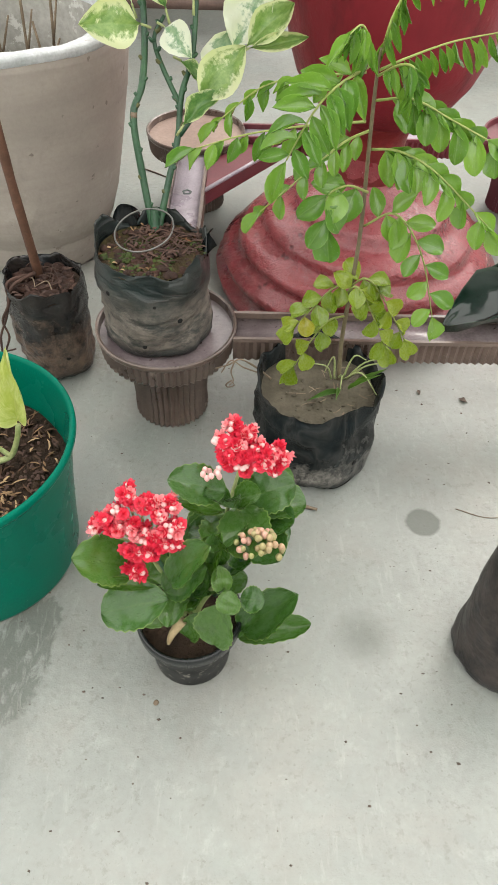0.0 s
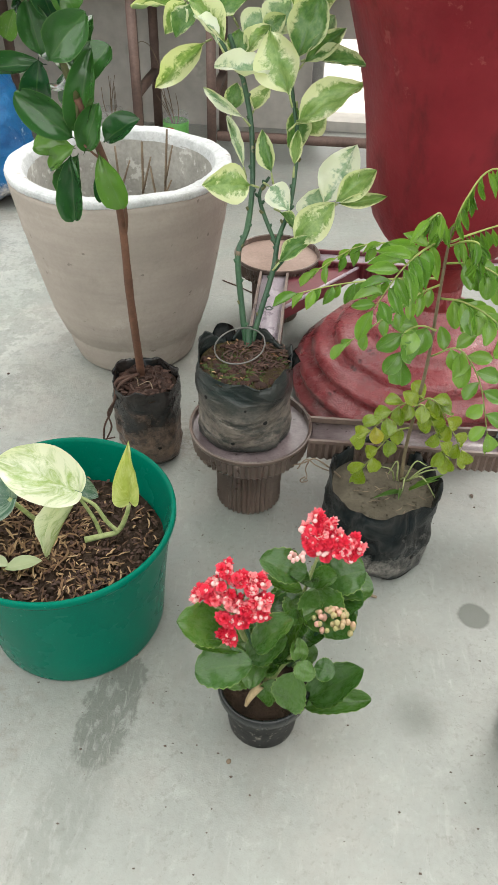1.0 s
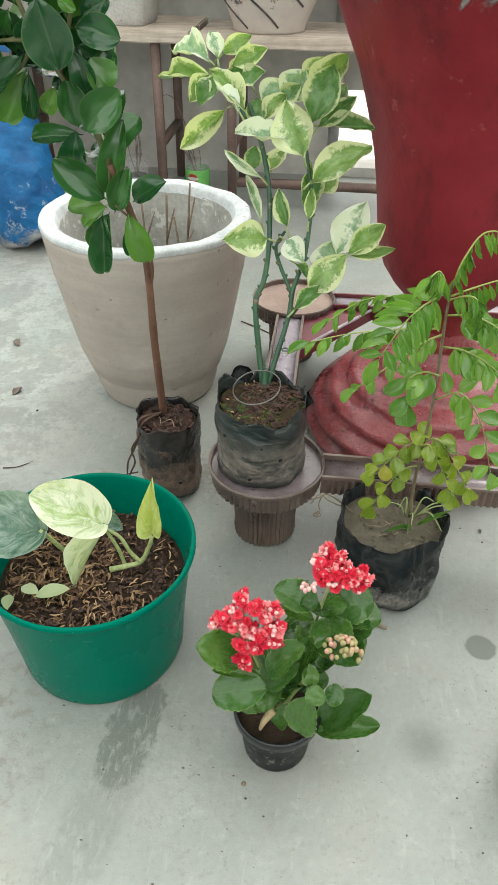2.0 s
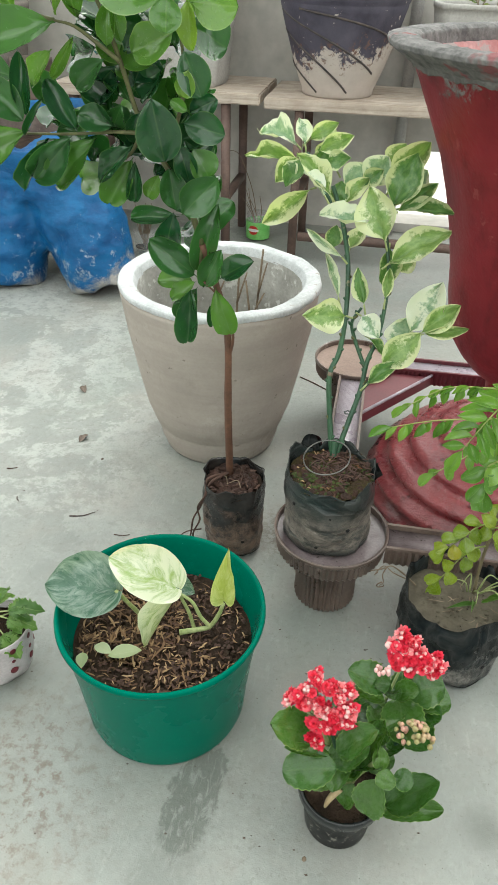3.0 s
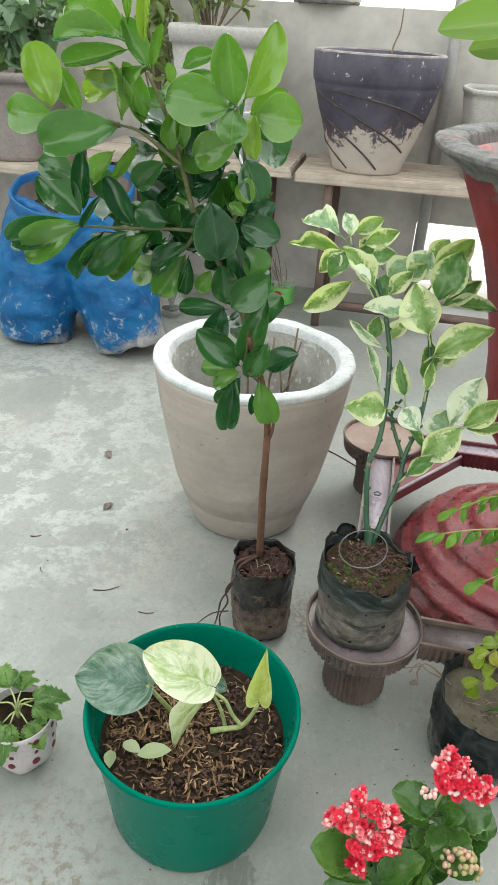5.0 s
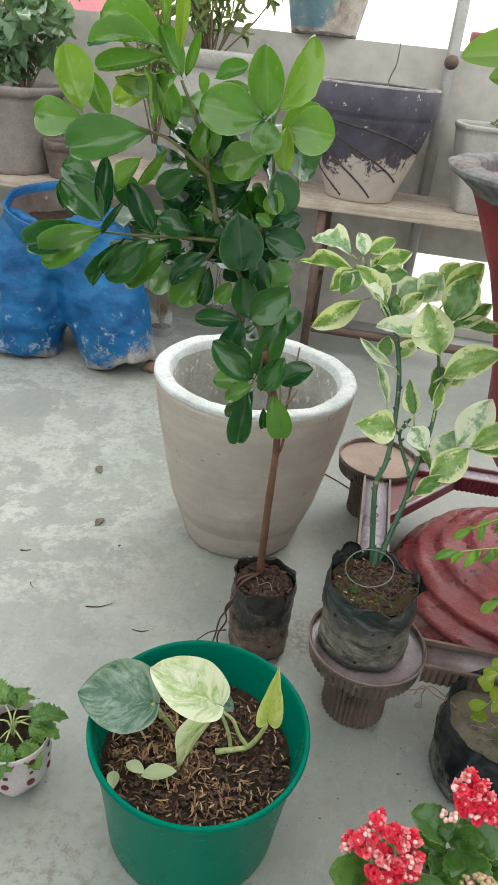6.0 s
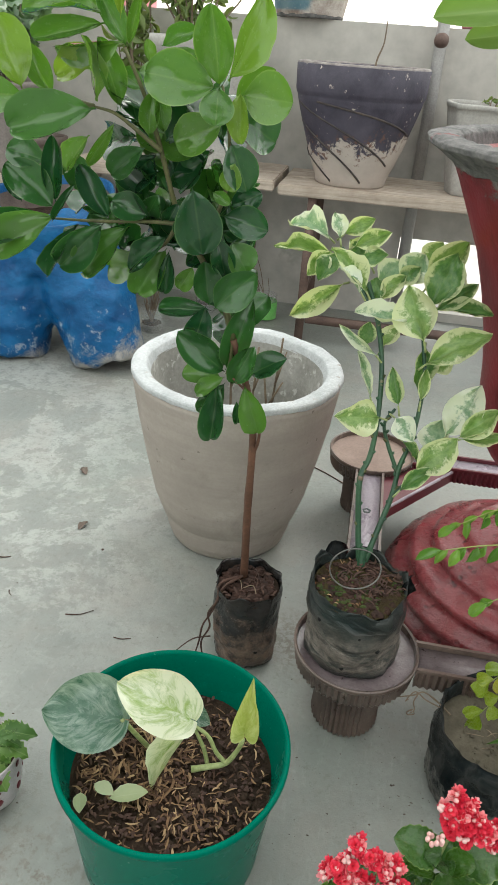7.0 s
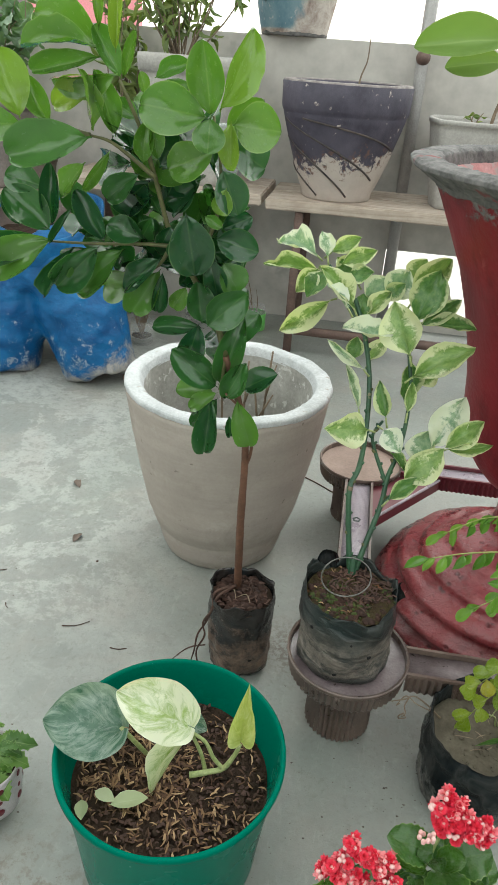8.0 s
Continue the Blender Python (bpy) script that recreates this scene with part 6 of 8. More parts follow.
WEED = [leaf_mesh("weed_leaf", HERB_LEAF, oval(0.9, 0.4), 0.12, 0.3, 0.05, 4, 8, s, 0.15) for s in range(2)]
YOUNG_LEAFLET = [leaf_mesh("young_leaflet", CURRY_YOUNG, blade(0.52, 0.75, 0.55, 0.06), 0.16, d, 0.14, 6, 9, s, 0.2, 0, 0, w) for s, (d, w) in enumerate(((0.04, 0.5), (0.2, -0.6), (-0.1, 0.2)))]


def ficus():
    ob, base = poly_bag("ficus_in_bag", "young ficus with glossy round leaves in a muddy black poly bag", (-0.309, 0.958), 0.0, 0.054, 0.158, BAG_BROWN, SOIL, 1.3, 0.11, 0.018, top_flap=0.011)
    part("trunk", tube(FICUS_STEM[:5], 0.0066, 0.0046, 10, rough=0.10), BARK, ob, "smooth reddish-brown trunk")
    part("leader", tube(FICUS_STEM[4:], 0.0046, 0.0018, 9, rough=0.08), TWIG_GREEN, ob, "greenish upper stem")
    for line in (FICUS_LEFT, FICUS_UP, FICUS_MID, FICUS_FAR, FICUS_SIDE, FICUS_LOW, FICUS_DROP):
        part("branch", tube(line, 0.0028, 0.0014, 7, rough=0.1), TWIG_GREEN if line is not FICUS_SIDE else BARK, ob)
    def ficus_leaf(b, t, w, roll):
        # leaves high in the crown get the young tone with painted-in backlight
        young = b[2] > 0.82 + random.uniform(-0.03, 0.03) or (random.random() < 0.07 and b[2] > 0.62)
        root, tip = Vector(b), Vector(t)
        place_leaf(FICUS_TOP if young else FICUS, "leaf", ob, root.lerp(tip, -0.02), root.lerp(tip, 1.01 if young else 1.08), w * (1.0 if young else 0.95), roll, up=0.15)
    ficus_leaf((-0.487, 0.860, 0.933), (-0.562, 0.860, 0.971), 0.045, 0)
    ficus_leaf((-0.487, 0.840, 0.935), (-0.570, 0.838, 0.946), 0.029, 20)
    ficus_leaf((-0.582, 0.855, 0.861), (-0.600, 0.849, 0.926), 0.044, 0)
    ficus_leaf((-0.583, 0.863, 0.853), (-0.649, 0.863, 0.851), 0.043, -10)
    ficus_leaf((-0.574, 0.862, 0.854), (-0.609, 0.869, 0.820), 0.009, 0)
    ficus_leaf((-0.559, 0.880, 0.855), (-0.581, 0.866, 0.902), 0.027, 0)
    ficus_leaf((-0.501, 0.852, 0.847), (-0.588, 0.851, 0.822), 0.055, 0)
    ficus_leaf((-0.488, 0.855, 0.925), (-0.560, 0.852, 0.907), 0.022, 20)
    ficus_leaf((-0.469, 0.852, 0.910), (-0.547, 0.856, 0.890), 0.028, -30)
    ficus_leaf((-0.494, 0.866, 0.903), (-0.551, 0.864, 0.876), 0.033, 0)
    ficus_leaf((-0.499, 0.856, 0.855), (-0.497, 0.832, 0.912), 0.016, 40)
    ficus_leaf((-0.478, 0.870, 0.849), (-0.491, 0.851, 0.912), 0.028, 0)
    ficus_leaf((-0.468, 0.848, 0.931), (-0.462, 0.842, 0.999), 0.015, 0)
    ficus_leaf((-0.486, 0.851, 0.949), (-0.489, 0.850, 0.995), 0.011, 0)
    ficus_leaf((-0.469, 0.865, 0.907), (-0.494, 0.857, 0.953), 0.026, 0)
    ficus_leaf((-0.461, 0.852, 0.908), (-0.446, 0.844, 0.951), 0.012, 0)
    ficus_leaf((-0.452, 0.872, 0.868), (-0.480, 0.869, 0.885), 0.022, 0)
    ficus_leaf((-0.369, 0.845, 0.877), (-0.440, 0.837, 0.886), 0.052, 0)
    ficus_leaf((-0.368, 0.858, 0.878), (-0.374, 0.838, 0.948), 0.039, 0)
    ficus_leaf((-0.358, 0.857, 0.884), (-0.318, 0.844, 0.951), 0.034, 20)
    ficus_leaf((-0.363, 0.832, 0.878), (-0.364, 0.827, 0.844), 0.035, 0)
    ficus_leaf((-0.355, 0.880, 0.863), (-0.316, 0.874, 0.895), 0.030, 0)
    ficus_leaf((-0.344, 0.859, 0.871), (-0.293, 0.853, 0.869), 0.050, 0)
    ficus_leaf((-0.344, 0.846, 0.875), (-0.343, 0.849, 0.826), 0.023, 20)
    ficus_leaf((-0.363, 0.858, 0.844), (-0.416, 0.857, 0.820), 0.042, 0)
    ficus_leaf((-0.446, 0.868, 0.824), (-0.439, 0.854, 0.864), 0.022, 0)
    ficus_leaf((-0.431, 0.873, 0.828), (-0.433, 0.860, 0.864), 0.019, 0)
    ficus_leaf((-0.436, 0.884, 0.909), (-0.402, 0.881, 0.928), 0.020, 0)
    ficus_leaf((-0.447, 0.881, 0.891), (-0.450, 0.877, 0.914), 0.013, 0)
    ficus_leaf((-0.353, 0.856, 0.826), (-0.333, 0.852, 0.784), 0.041, 0)
    ficus_leaf((-0.576, 0.887, 0.785), (-0.617, 0.879, 0.796), 0.039, 0)
    ficus_leaf((-0.567, 0.880, 0.735), (-0.608, 0.865, 0.781), 0.046, 0)
    ficus_leaf((-0.615, 0.896, 0.734), (-0.629, 0.890, 0.770), 0.024, 0)
    ficus_leaf((-0.576, 0.894, 0.719), (-0.672, 0.899, 0.689), 0.046, 0)
    ficus_leaf((-0.566, 0.881, 0.725), (-0.648, 0.880, 0.678), 0.052, 0)
    ficus_leaf((-0.569, 0.877, 0.719), (-0.543, 0.870, 0.758), 0.011, 0)
    ficus_leaf((-0.571, 0.895, 0.739), (-0.564, 0.878, 0.804), 0.025, 0)
    ficus_leaf((-0.515, 0.869, 0.818), (-0.551, 0.877, 0.778), 0.026, 20)
    ficus_leaf((-0.479, 0.854, 0.835), (-0.513, 0.857, 0.790), 0.014, 0)
    ficus_leaf((-0.452, 0.871, 0.811), (-0.494, 0.871, 0.781), 0.032, 0)
    ficus_leaf((-0.506, 0.898, 0.725), (-0.534, 0.888, 0.779), 0.031, 0)
    ficus_leaf((-0.541, 0.883, 0.716), (-0.586, 0.890, 0.652), 0.020, 30)
    ficus_leaf((-0.505, 0.876, 0.723), (-0.562, 0.882, 0.668), 0.046, 0)
    ficus_leaf((-0.476, 0.882, 0.721), (-0.540, 0.894, 0.660), 0.045, 0)
    ficus_leaf((-0.452, 0.885, 0.736), (-0.494, 0.882, 0.749), 0.036, 0)
    ficus_leaf((-0.391, 0.848, 0.778), (-0.378, 0.846, 0.711), 0.057, 0)
    ficus_leaf((-0.362, 0.877, 0.746), (-0.314, 0.873, 0.738), 0.039, 0)
    ficus_leaf((-0.356, 0.887, 0.756), (-0.324, 0.884, 0.772), 0.030, 0)
    ficus_leaf((-0.356, 0.900, 0.713), (-0.336, 0.901, 0.681), 0.041, 0)
    ficus_leaf((-0.372, 0.888, 0.720), (-0.359, 0.891, 0.677), 0.032, 0)
    ficus_leaf((-0.430, 0.883, 0.715), (-0.477, 0.886, 0.673), 0.033, 0)
    ficus_leaf((-0.433, 0.892, 0.698), (-0.470, 0.903, 0.642), 0.041, 0)
    ficus_leaf((-0.428, 0.887, 0.697), (-0.437, 0.897, 0.645), 0.022, 0)
    ficus_leaf((-0.399, 0.890, 0.681), (-0.417, 0.891, 0.649), 0.023, 0)
    ficus_leaf((-0.382, 0.905, 0.632), (-0.386, 0.895, 0.685), 0.038, 0)
    ficus_leaf((-0.373, 0.900, 0.629), (-0.330, 0.891, 0.674), 0.048, 0)
    ficus_leaf((-0.381, 0.912, 0.622), (-0.445, 0.913, 0.617), 0.026, 0)
    ficus_leaf((-0.384, 0.900, 0.631), (-0.400, 0.905, 0.575), 0.039, 0)
    ficus_leaf((-0.347, 0.853, 0.807), (-0.354, 0.853, 0.778), 0.024, 0)
    ficus_leaf((-0.372, 0.860, 0.774), (-0.351, 0.856, 0.765), 0.014, 0)
    ficus_leaf((-0.418, 0.887, 0.753), (-0.430, 0.886, 0.728), 0.025, 0)
    ficus_leaf((-0.442, 0.892, 0.760), (-0.462, 0.898, 0.727), 0.029, 0)
    ficus_leaf((-0.359, 0.912, 0.541), (-0.412, 0.892, 0.591), 0.046, 0)
    ficus_leaf((-0.358, 0.917, 0.543), (-0.332, 0.900, 0.627), 0.039, 0)
    ficus_leaf((-0.348, 0.910, 0.525), (-0.322, 0.894, 0.582), 0.035, 0)
    ficus_leaf((-0.327, 0.928, 0.534), (-0.290, 0.922, 0.565), 0.039, 0)
    ficus_leaf((-0.366, 0.930, 0.523), (-0.417, 0.930, 0.523), 0.032, 0)
    ficus_leaf((-0.358, 0.909, 0.534), (-0.397, 0.909, 0.506), 0.025, 0)
    ficus_leaf((-0.366, 0.911, 0.523), (-0.374, 0.918, 0.442), 0.037, 0)
    ficus_leaf((-0.360, 0.921, 0.519), (-0.389, 0.928, 0.460), 0.040, 0)
    ficus_leaf((-0.330, 0.910, 0.526), (-0.310, 0.914, 0.459), 0.038, 0)
    ficus_leaf((-0.344, 0.932, 0.490), (-0.342, 0.938, 0.457), 0.015, 0)
    ficus_leaf((-0.402, 0.896, 0.803), (-0.436, 0.892, 0.825), 0.040, 0)
    ficus_leaf((-0.461, 0.910, 0.755), (-0.495, 0.903, 0.793), 0.042, 0)
    ficus_leaf((-0.390, 0.921, 0.725), (-0.368, 0.917, 0.749), 0.043, 0)
    ficus_leaf((-0.419, 0.924, 0.707), (-0.457, 0.922, 0.718), 0.044, 0)
    ficus_leaf((-0.440, 0.913, 0.770), (-0.398, 0.909, 0.795), 0.042, 0)
    ficus_leaf((-0.536, 0.911, 0.748), (-0.554, 0.904, 0.788), 0.035, 0)
    ficus_leaf((-0.431, 0.901, 0.806), (-0.465, 0.896, 0.835), 0.038, 0)
    ficus_leaf((-0.372, 0.929, 0.643), (-0.358, 0.922, 0.684), 0.037, 0)
    rnd = random.Random(12)
    for line, count in ((FICUS_STEM[4:10], 34), (FICUS_UP, 14), (FICUS_LEFT, 7), (FICUS_MID, 6), (FICUS_DROP, 6)):
        sp = spline(line, 10)
        for _ in range(count):
            b = sp[rnd.randrange(len(sp))]
            d = Vector((rnd.uniform(-1, 1), rnd.uniform(0.15, 1.0), rnd.uniform(-0.6, 0.8))).normalized()
            place_leaf(FICUS, "leaf", ob, b + d * 0.012, b + d * rnd.uniform(0.06, 0.085), rnd.uniform(0.036, 0.05), rnd.uniform(-40, 40))
    litter(ob, (-0.309, 0.958), 0.048, 0.147, 26, ROOT, 0.013, 5, "bark_litter", 0.0016)
    clods(ob, (-0.312, 0.962), 0.045, 0.144, 170, CLOD, 0.006, 54, "soil_crust")
    rnd = random.Random(31)
    for _ in range(9):
        a, q = rnd.uniform(0, 6.283), rnd.uniform(0.006, 0.030)
        p = Vector((-0.311 + q * math.cos(a), 0.960 + q * math.sin(a), 0.149))
        d = Vector((rnd.uniform(-1, 1), rnd.uniform(-1, 1), 0)).normalized() * rnd.uniform(0.012, 0.024)
        part("root", tube([p - d, p + Vector((-d.y, d.x, 0)) * rnd.uniform(-0.7, 0.7) + Vector((0, 0, rnd.uniform(0.004, 0.014))), p + d], 0.0011, 0.0006, 5), rnd.choice((ROOT, TWIG, ROOT)), ob)
    for k in range(2):
        a = -2.4 + 0.25 * k
        part("root", tube([(-0.322, 0.965, 0.156), (-0.326 + 0.035 * math.cos(a), 0.955 + 0.03 * math.sin(a), 0.160 - 0.003 * k), (-0.352 - 0.004 * k, 0.922, 0.136 - 0.010 * k), (-0.366 + 0.004 * k, 0.917, 0.108), (-0.362 - 0.012 * k, 0.914, 0.082), (-0.374 - 0.004 * k, 0.910, 0.050), (-0.370 - 0.014 * k, 0.906, 0.020)], 0.0027, 0.0012, 7, rough=0.25), ROOT, ob)
    part("root", tube([(-0.362, 0.925, 0.05), (-0.39, 0.92, 0.042), (-0.415, 0.91, 0.02), (-0.43, 0.9, 0.004)], 0.0014, 0.0008, 5), ROOT, ob)
    holes(ob, (-0.309, 0.958), 0.053, ((255, 0.06), (290, 0.10), (300, 0.045), (235, 0.085)))
    own(ob, base)



def backbone_plant():
    ob, base = poly_bag("variegated_plant_in_bag", "devil's backbone plant with cream-edged leaves in a dusty poly bag", (-0.138, 0.869), 0.1385, 0.0695, 0.130, BAG_DUSTY, MOSS, 4.1, 0.085, 0.012, 1.0, top_flap=0.022)
    for line, r0, r1 in ((VAR_LEFT, 0.0046, 0.0034), (VAR_RIGHT, 0.0046, 0.0024), (VAR_THIN, 0.0032, 0.0022), (VAR_SIDE, 0.0035, 0.0022), (VAR_TOP, 0.0042, 0.0025)):
        part("stem", tube(line, r0, r1, 10, rough=0.07), GREEN_STEM, ob)
    part("stem_base", tube([(-0.138, 0.912, 0.245), (-0.139, 0.920, 0.262), (-0.139, 0.926, 0.282)], 0.0076, 0.0052, 10, rough=0.08), GREEN_STEM, ob)
    for x, y, z in (VAR_LEFT[2],):
        part("pruned_end", tube([(x, y, z - 0.001), (x + 0.001, y, z + 0.006)], 0.0046, 0.0036, 9, smooth=1), TWIG, ob, "dry cut end")
    rnd = random.Random(77)
    for line, share in ((VAR_LEFT, 0.95), (VAR_RIGHT, 0.7), (VAR_THIN, 0.9)):
        sp = spline(line, 12)
        for k in range(2, int(len(sp) * share), 5):
            along = (sp[min(k + 1, len(sp) - 1)] - sp[k - 1]).normalized()
            side = Vector((1 if k % 2 else -1, rnd.uniform(-0.5, 0.2), 0.5)).normalized()
            part("leaf_scar", tube([sp[k], sp[k] + side * 0.0040, sp[k] + side * rnd.uniform(0.0045, 0.0068) + along * 0.002], 0.0032, 0.0018, 6, smooth=1), GREEN_STEM if k % 3 else TWIG_GREEN, ob)
    def variegated_leaf(b, t, w, roll, tone):
        place_leaf(BACKBONE[tone], "leaf", ob, b, t, w * 1.14, roll, swing=22)
        tip, root = Vector(t), Vector(b)
        part("leaf_stalk", tube([root, root - (tip - root).normalized() * 0.012 - Vector((0, 0, 0.004))], 0.0014, 0.0018, 5, smooth=1), PALE_STEM, ob)
    variegated_leaf((-0.258, 1.176, 0.667), (-0.335, 1.231, 0.686), 0.037, 0, 2)
    variegated_leaf((-0.250, 1.155, 0.649), (-0.350, 1.188, 0.648), 0.024, 0, 1)
    variegated_leaf((-0.240, 1.134, 0.677), (-0.253, 1.150, 0.711), 0.024, 0, 2)
    variegated_leaf((-0.235, 1.147, 0.681), (-0.193, 1.159, 0.705), 0.023, 0, 1)
    variegated_leaf((-0.218, 1.129, 0.669), (-0.167, 1.141, 0.692), 0.026, 0, 1)
    variegated_leaf((-0.204, 1.122, 0.653), (-0.167, 1.116, 0.665), 0.027, 0, 0)
    variegated_leaf((-0.252, 1.135, 0.657), (-0.281, 1.118, 0.622), 0.030, 0, 1)
    variegated_leaf((-0.239, 1.133, 0.653), (-0.264, 1.105, 0.620), 0.033, 0, 0)
    variegated_leaf((-0.191, 1.071, 0.622), (-0.245, 1.099, 0.679), 0.030, 0, 1)
    variegated_leaf((-0.199, 1.060, 0.624), (-0.232, 1.075, 0.653), 0.020, 30, 2)
    variegated_leaf((-0.227, 1.135, 0.610), (-0.307, 1.136, 0.545), 0.034, 0, 1)
    variegated_leaf((-0.123, 1.055, 0.590), (-0.203, 1.048, 0.599), 0.025, 30, 2)
    variegated_leaf((-0.102, 1.034, 0.572), (-0.134, 1.067, 0.639), 0.055, 0, 1)
    variegated_leaf((-0.104, 1.140, 0.618), (-0.051, 1.175, 0.688), 0.042, 0, 1)
    variegated_leaf((-0.096, 1.097, 0.603), (-0.069, 1.132, 0.675), 0.049, 0, 0)
    variegated_leaf((-0.140, 1.140, 0.620), (-0.111, 1.162, 0.663), 0.046, 0, 2)
    variegated_leaf((-0.088, 1.104, 0.595), (-0.034, 1.125, 0.636), 0.026, 0, 0)
    variegated_leaf((-0.080, 1.107, 0.601), (-0.002, 1.109, 0.603), 0.024, 0, 0)
    variegated_leaf((-0.091, 1.050, 0.533), (-0.006, 1.074, 0.581), 0.043, 0, 1)
    variegated_leaf((-0.093, 1.090, 0.542), (-0.090, 1.062, 0.487), 0.032, 0, 0)
    variegated_leaf((-0.164, 1.051, 0.536), (-0.225, 1.068, 0.569), 0.014, 0, 2)
    variegated_leaf((-0.184, 1.086, 0.535), (-0.178, 1.102, 0.568), 0.025, 0, 0)
    variegated_leaf((-0.162, 1.043, 0.473), (-0.190, 1.072, 0.531), 0.014, 0, 2)
    variegated_leaf((-0.121, 1.021, 0.475), (-0.139, 1.035, 0.526), 0.024, 0, 0)
    variegated_leaf((-0.146, 0.984, 0.470), (-0.207, 0.954, 0.477), 0.046, 0, 1)
    variegated_leaf((-0.123, 1.013, 0.459), (-0.093, 0.991, 0.438), 0.033, 0, 2)
    variegated_leaf((-0.090, 1.035, 0.481), (-0.089, 1.056, 0.523), 0.016, 0, 1)
    variegated_leaf((-0.045, 1.033, 0.429), (-0.005, 1.070, 0.503), 0.049, 0, 2)
    variegated_leaf((-0.029, 1.015, 0.440), (0.026, 1.037, 0.483), 0.033, 0, 1)
    variegated_leaf((-0.025, 1.014, 0.439), (0.045, 1.020, 0.451), 0.018, 0, 1)
    variegated_leaf((-0.083, 0.979, 0.391), (-0.030, 1.006, 0.444), 0.044, 0, 1)
    variegated_leaf((-0.101, 0.958, 0.372), (-0.059, 0.976, 0.408), 0.023, 0, 0)
    variegated_leaf((-0.105, 1.008, 0.425), (-0.076, 0.997, 0.404), 0.016, 0, 0)
    variegated_leaf((-0.191, 1.160, 0.637), (-0.227, 1.177, 0.669), 0.030, 0, 1)
    variegated_leaf((-0.175, 1.149, 0.615), (-0.144, 1.166, 0.647), 0.036, 0, 2)
    variegated_leaf((-0.192, 1.180, 0.675), (-0.229, 1.184, 0.684), 0.027, 0, 1)
    variegated_leaf((-0.108, 1.174, 0.639), (-0.087, 1.192, 0.675), 0.036, 0, 1)
    variegated_leaf((-0.077, 1.147, 0.610), (-0.048, 1.166, 0.645), 0.035, 0, 2)
    variegated_leaf((-0.154, 1.097, 0.534), (-0.136, 1.113, 0.566), 0.027, 0, 1)
    variegated_leaf((-0.079, 1.084, 0.509), (-0.052, 1.097, 0.534), 0.036, 0, 1)
    variegated_leaf((-0.063, 1.029, 0.399), (-0.052, 1.054, 0.448), 0.041, 0, 2)
    variegated_leaf((-0.223, 1.153, 0.645), (-0.200, 1.169, 0.676), 0.030, 0, 0)
    variegated_leaf((-0.179, 1.105, 0.596), (-0.178, 1.122, 0.630), 0.028, 0, 0)
    variegated_leaf((-0.170, 1.107, 0.601), (-0.137, 1.126, 0.639), 0.026, 0, 1)
    variegated_leaf((-0.148, 1.130, 0.622), (-0.117, 1.142, 0.646), 0.026, 0, 0)
    clods(ob, (-0.138, 0.869), 0.060, 0.256, 230, CLOD, 0.0046, 51, "soil_crust")
    clods(ob, (-0.150, 0.850), 0.045, 0.257, 130, MOSS_CLOD, 0.0030, 52, "moss")
    clods(ob, (-0.090, 0.880), 0.022, 0.257, 60, MOSS_CLOD, 0.0020, 62, "moss")
    litter(ob, (-0.135, 0.872), 0.062, 0.256, 30, HUSK, 0.010, 8, "husk_litter")
    litter(ob, (-0.12, 0.885), 0.048, 0.258, 130, ROOT, 0.018, 9, "bark_litter")
    ring = [(-0.148 + 0.036 * math.cos(a * 0.3927), 0.885 + 0.036 * math.sin(a * 0.3927), 0.276 + 0.009 * math.sin(a * 0.3927 + 0.6)) for a in range(17)]
    part("wire_ring", tube(ring, 0.0011, 0.0011, 7, smooth=3), WIRE, ob, "loose galvanised wire ring")
    for x, y, a, s in ((-0.172, 0.925, 25, 0.036), (-0.078, 0.885, -75, 0.030)):
        bm = bmesh.new()
        n = 9
        rows = [[bm.verts.new((s * (i / (n - 1) - 0.5), 0.004 * math.sin(i * 0.9) + 0.012 * (j / 4) ** 2, 0.25 + s * 0.9 * j / 4 * (1 - 0.5 * (2 * i / (n - 1) - 1) ** 2))) for i in range(n)] for j in range(5)]
        for p, q in zip(rows, rows[1:]):
            for i in range(n - 1):
                bm.faces.new((p[i], p[i + 1], q[i + 1], q[i]))
        bmesh.ops.solidify(bm, geom=bm.faces[:], thickness=0.0012)
        bm.transform(Matrix.Translation((x, y, 0)) @ Matrix.Rotation(radians(a), 4, "Z"))
        part("film_flap", bm, BAG, ob, "torn flap of black film")
    holes(ob, (-0.138, 0.869), 0.071, ((250, 0.19), (275, 0.225), (300, 0.20), (225, 0.23), (318, 0.235), (262, 0.165)))
    own(ob, base)


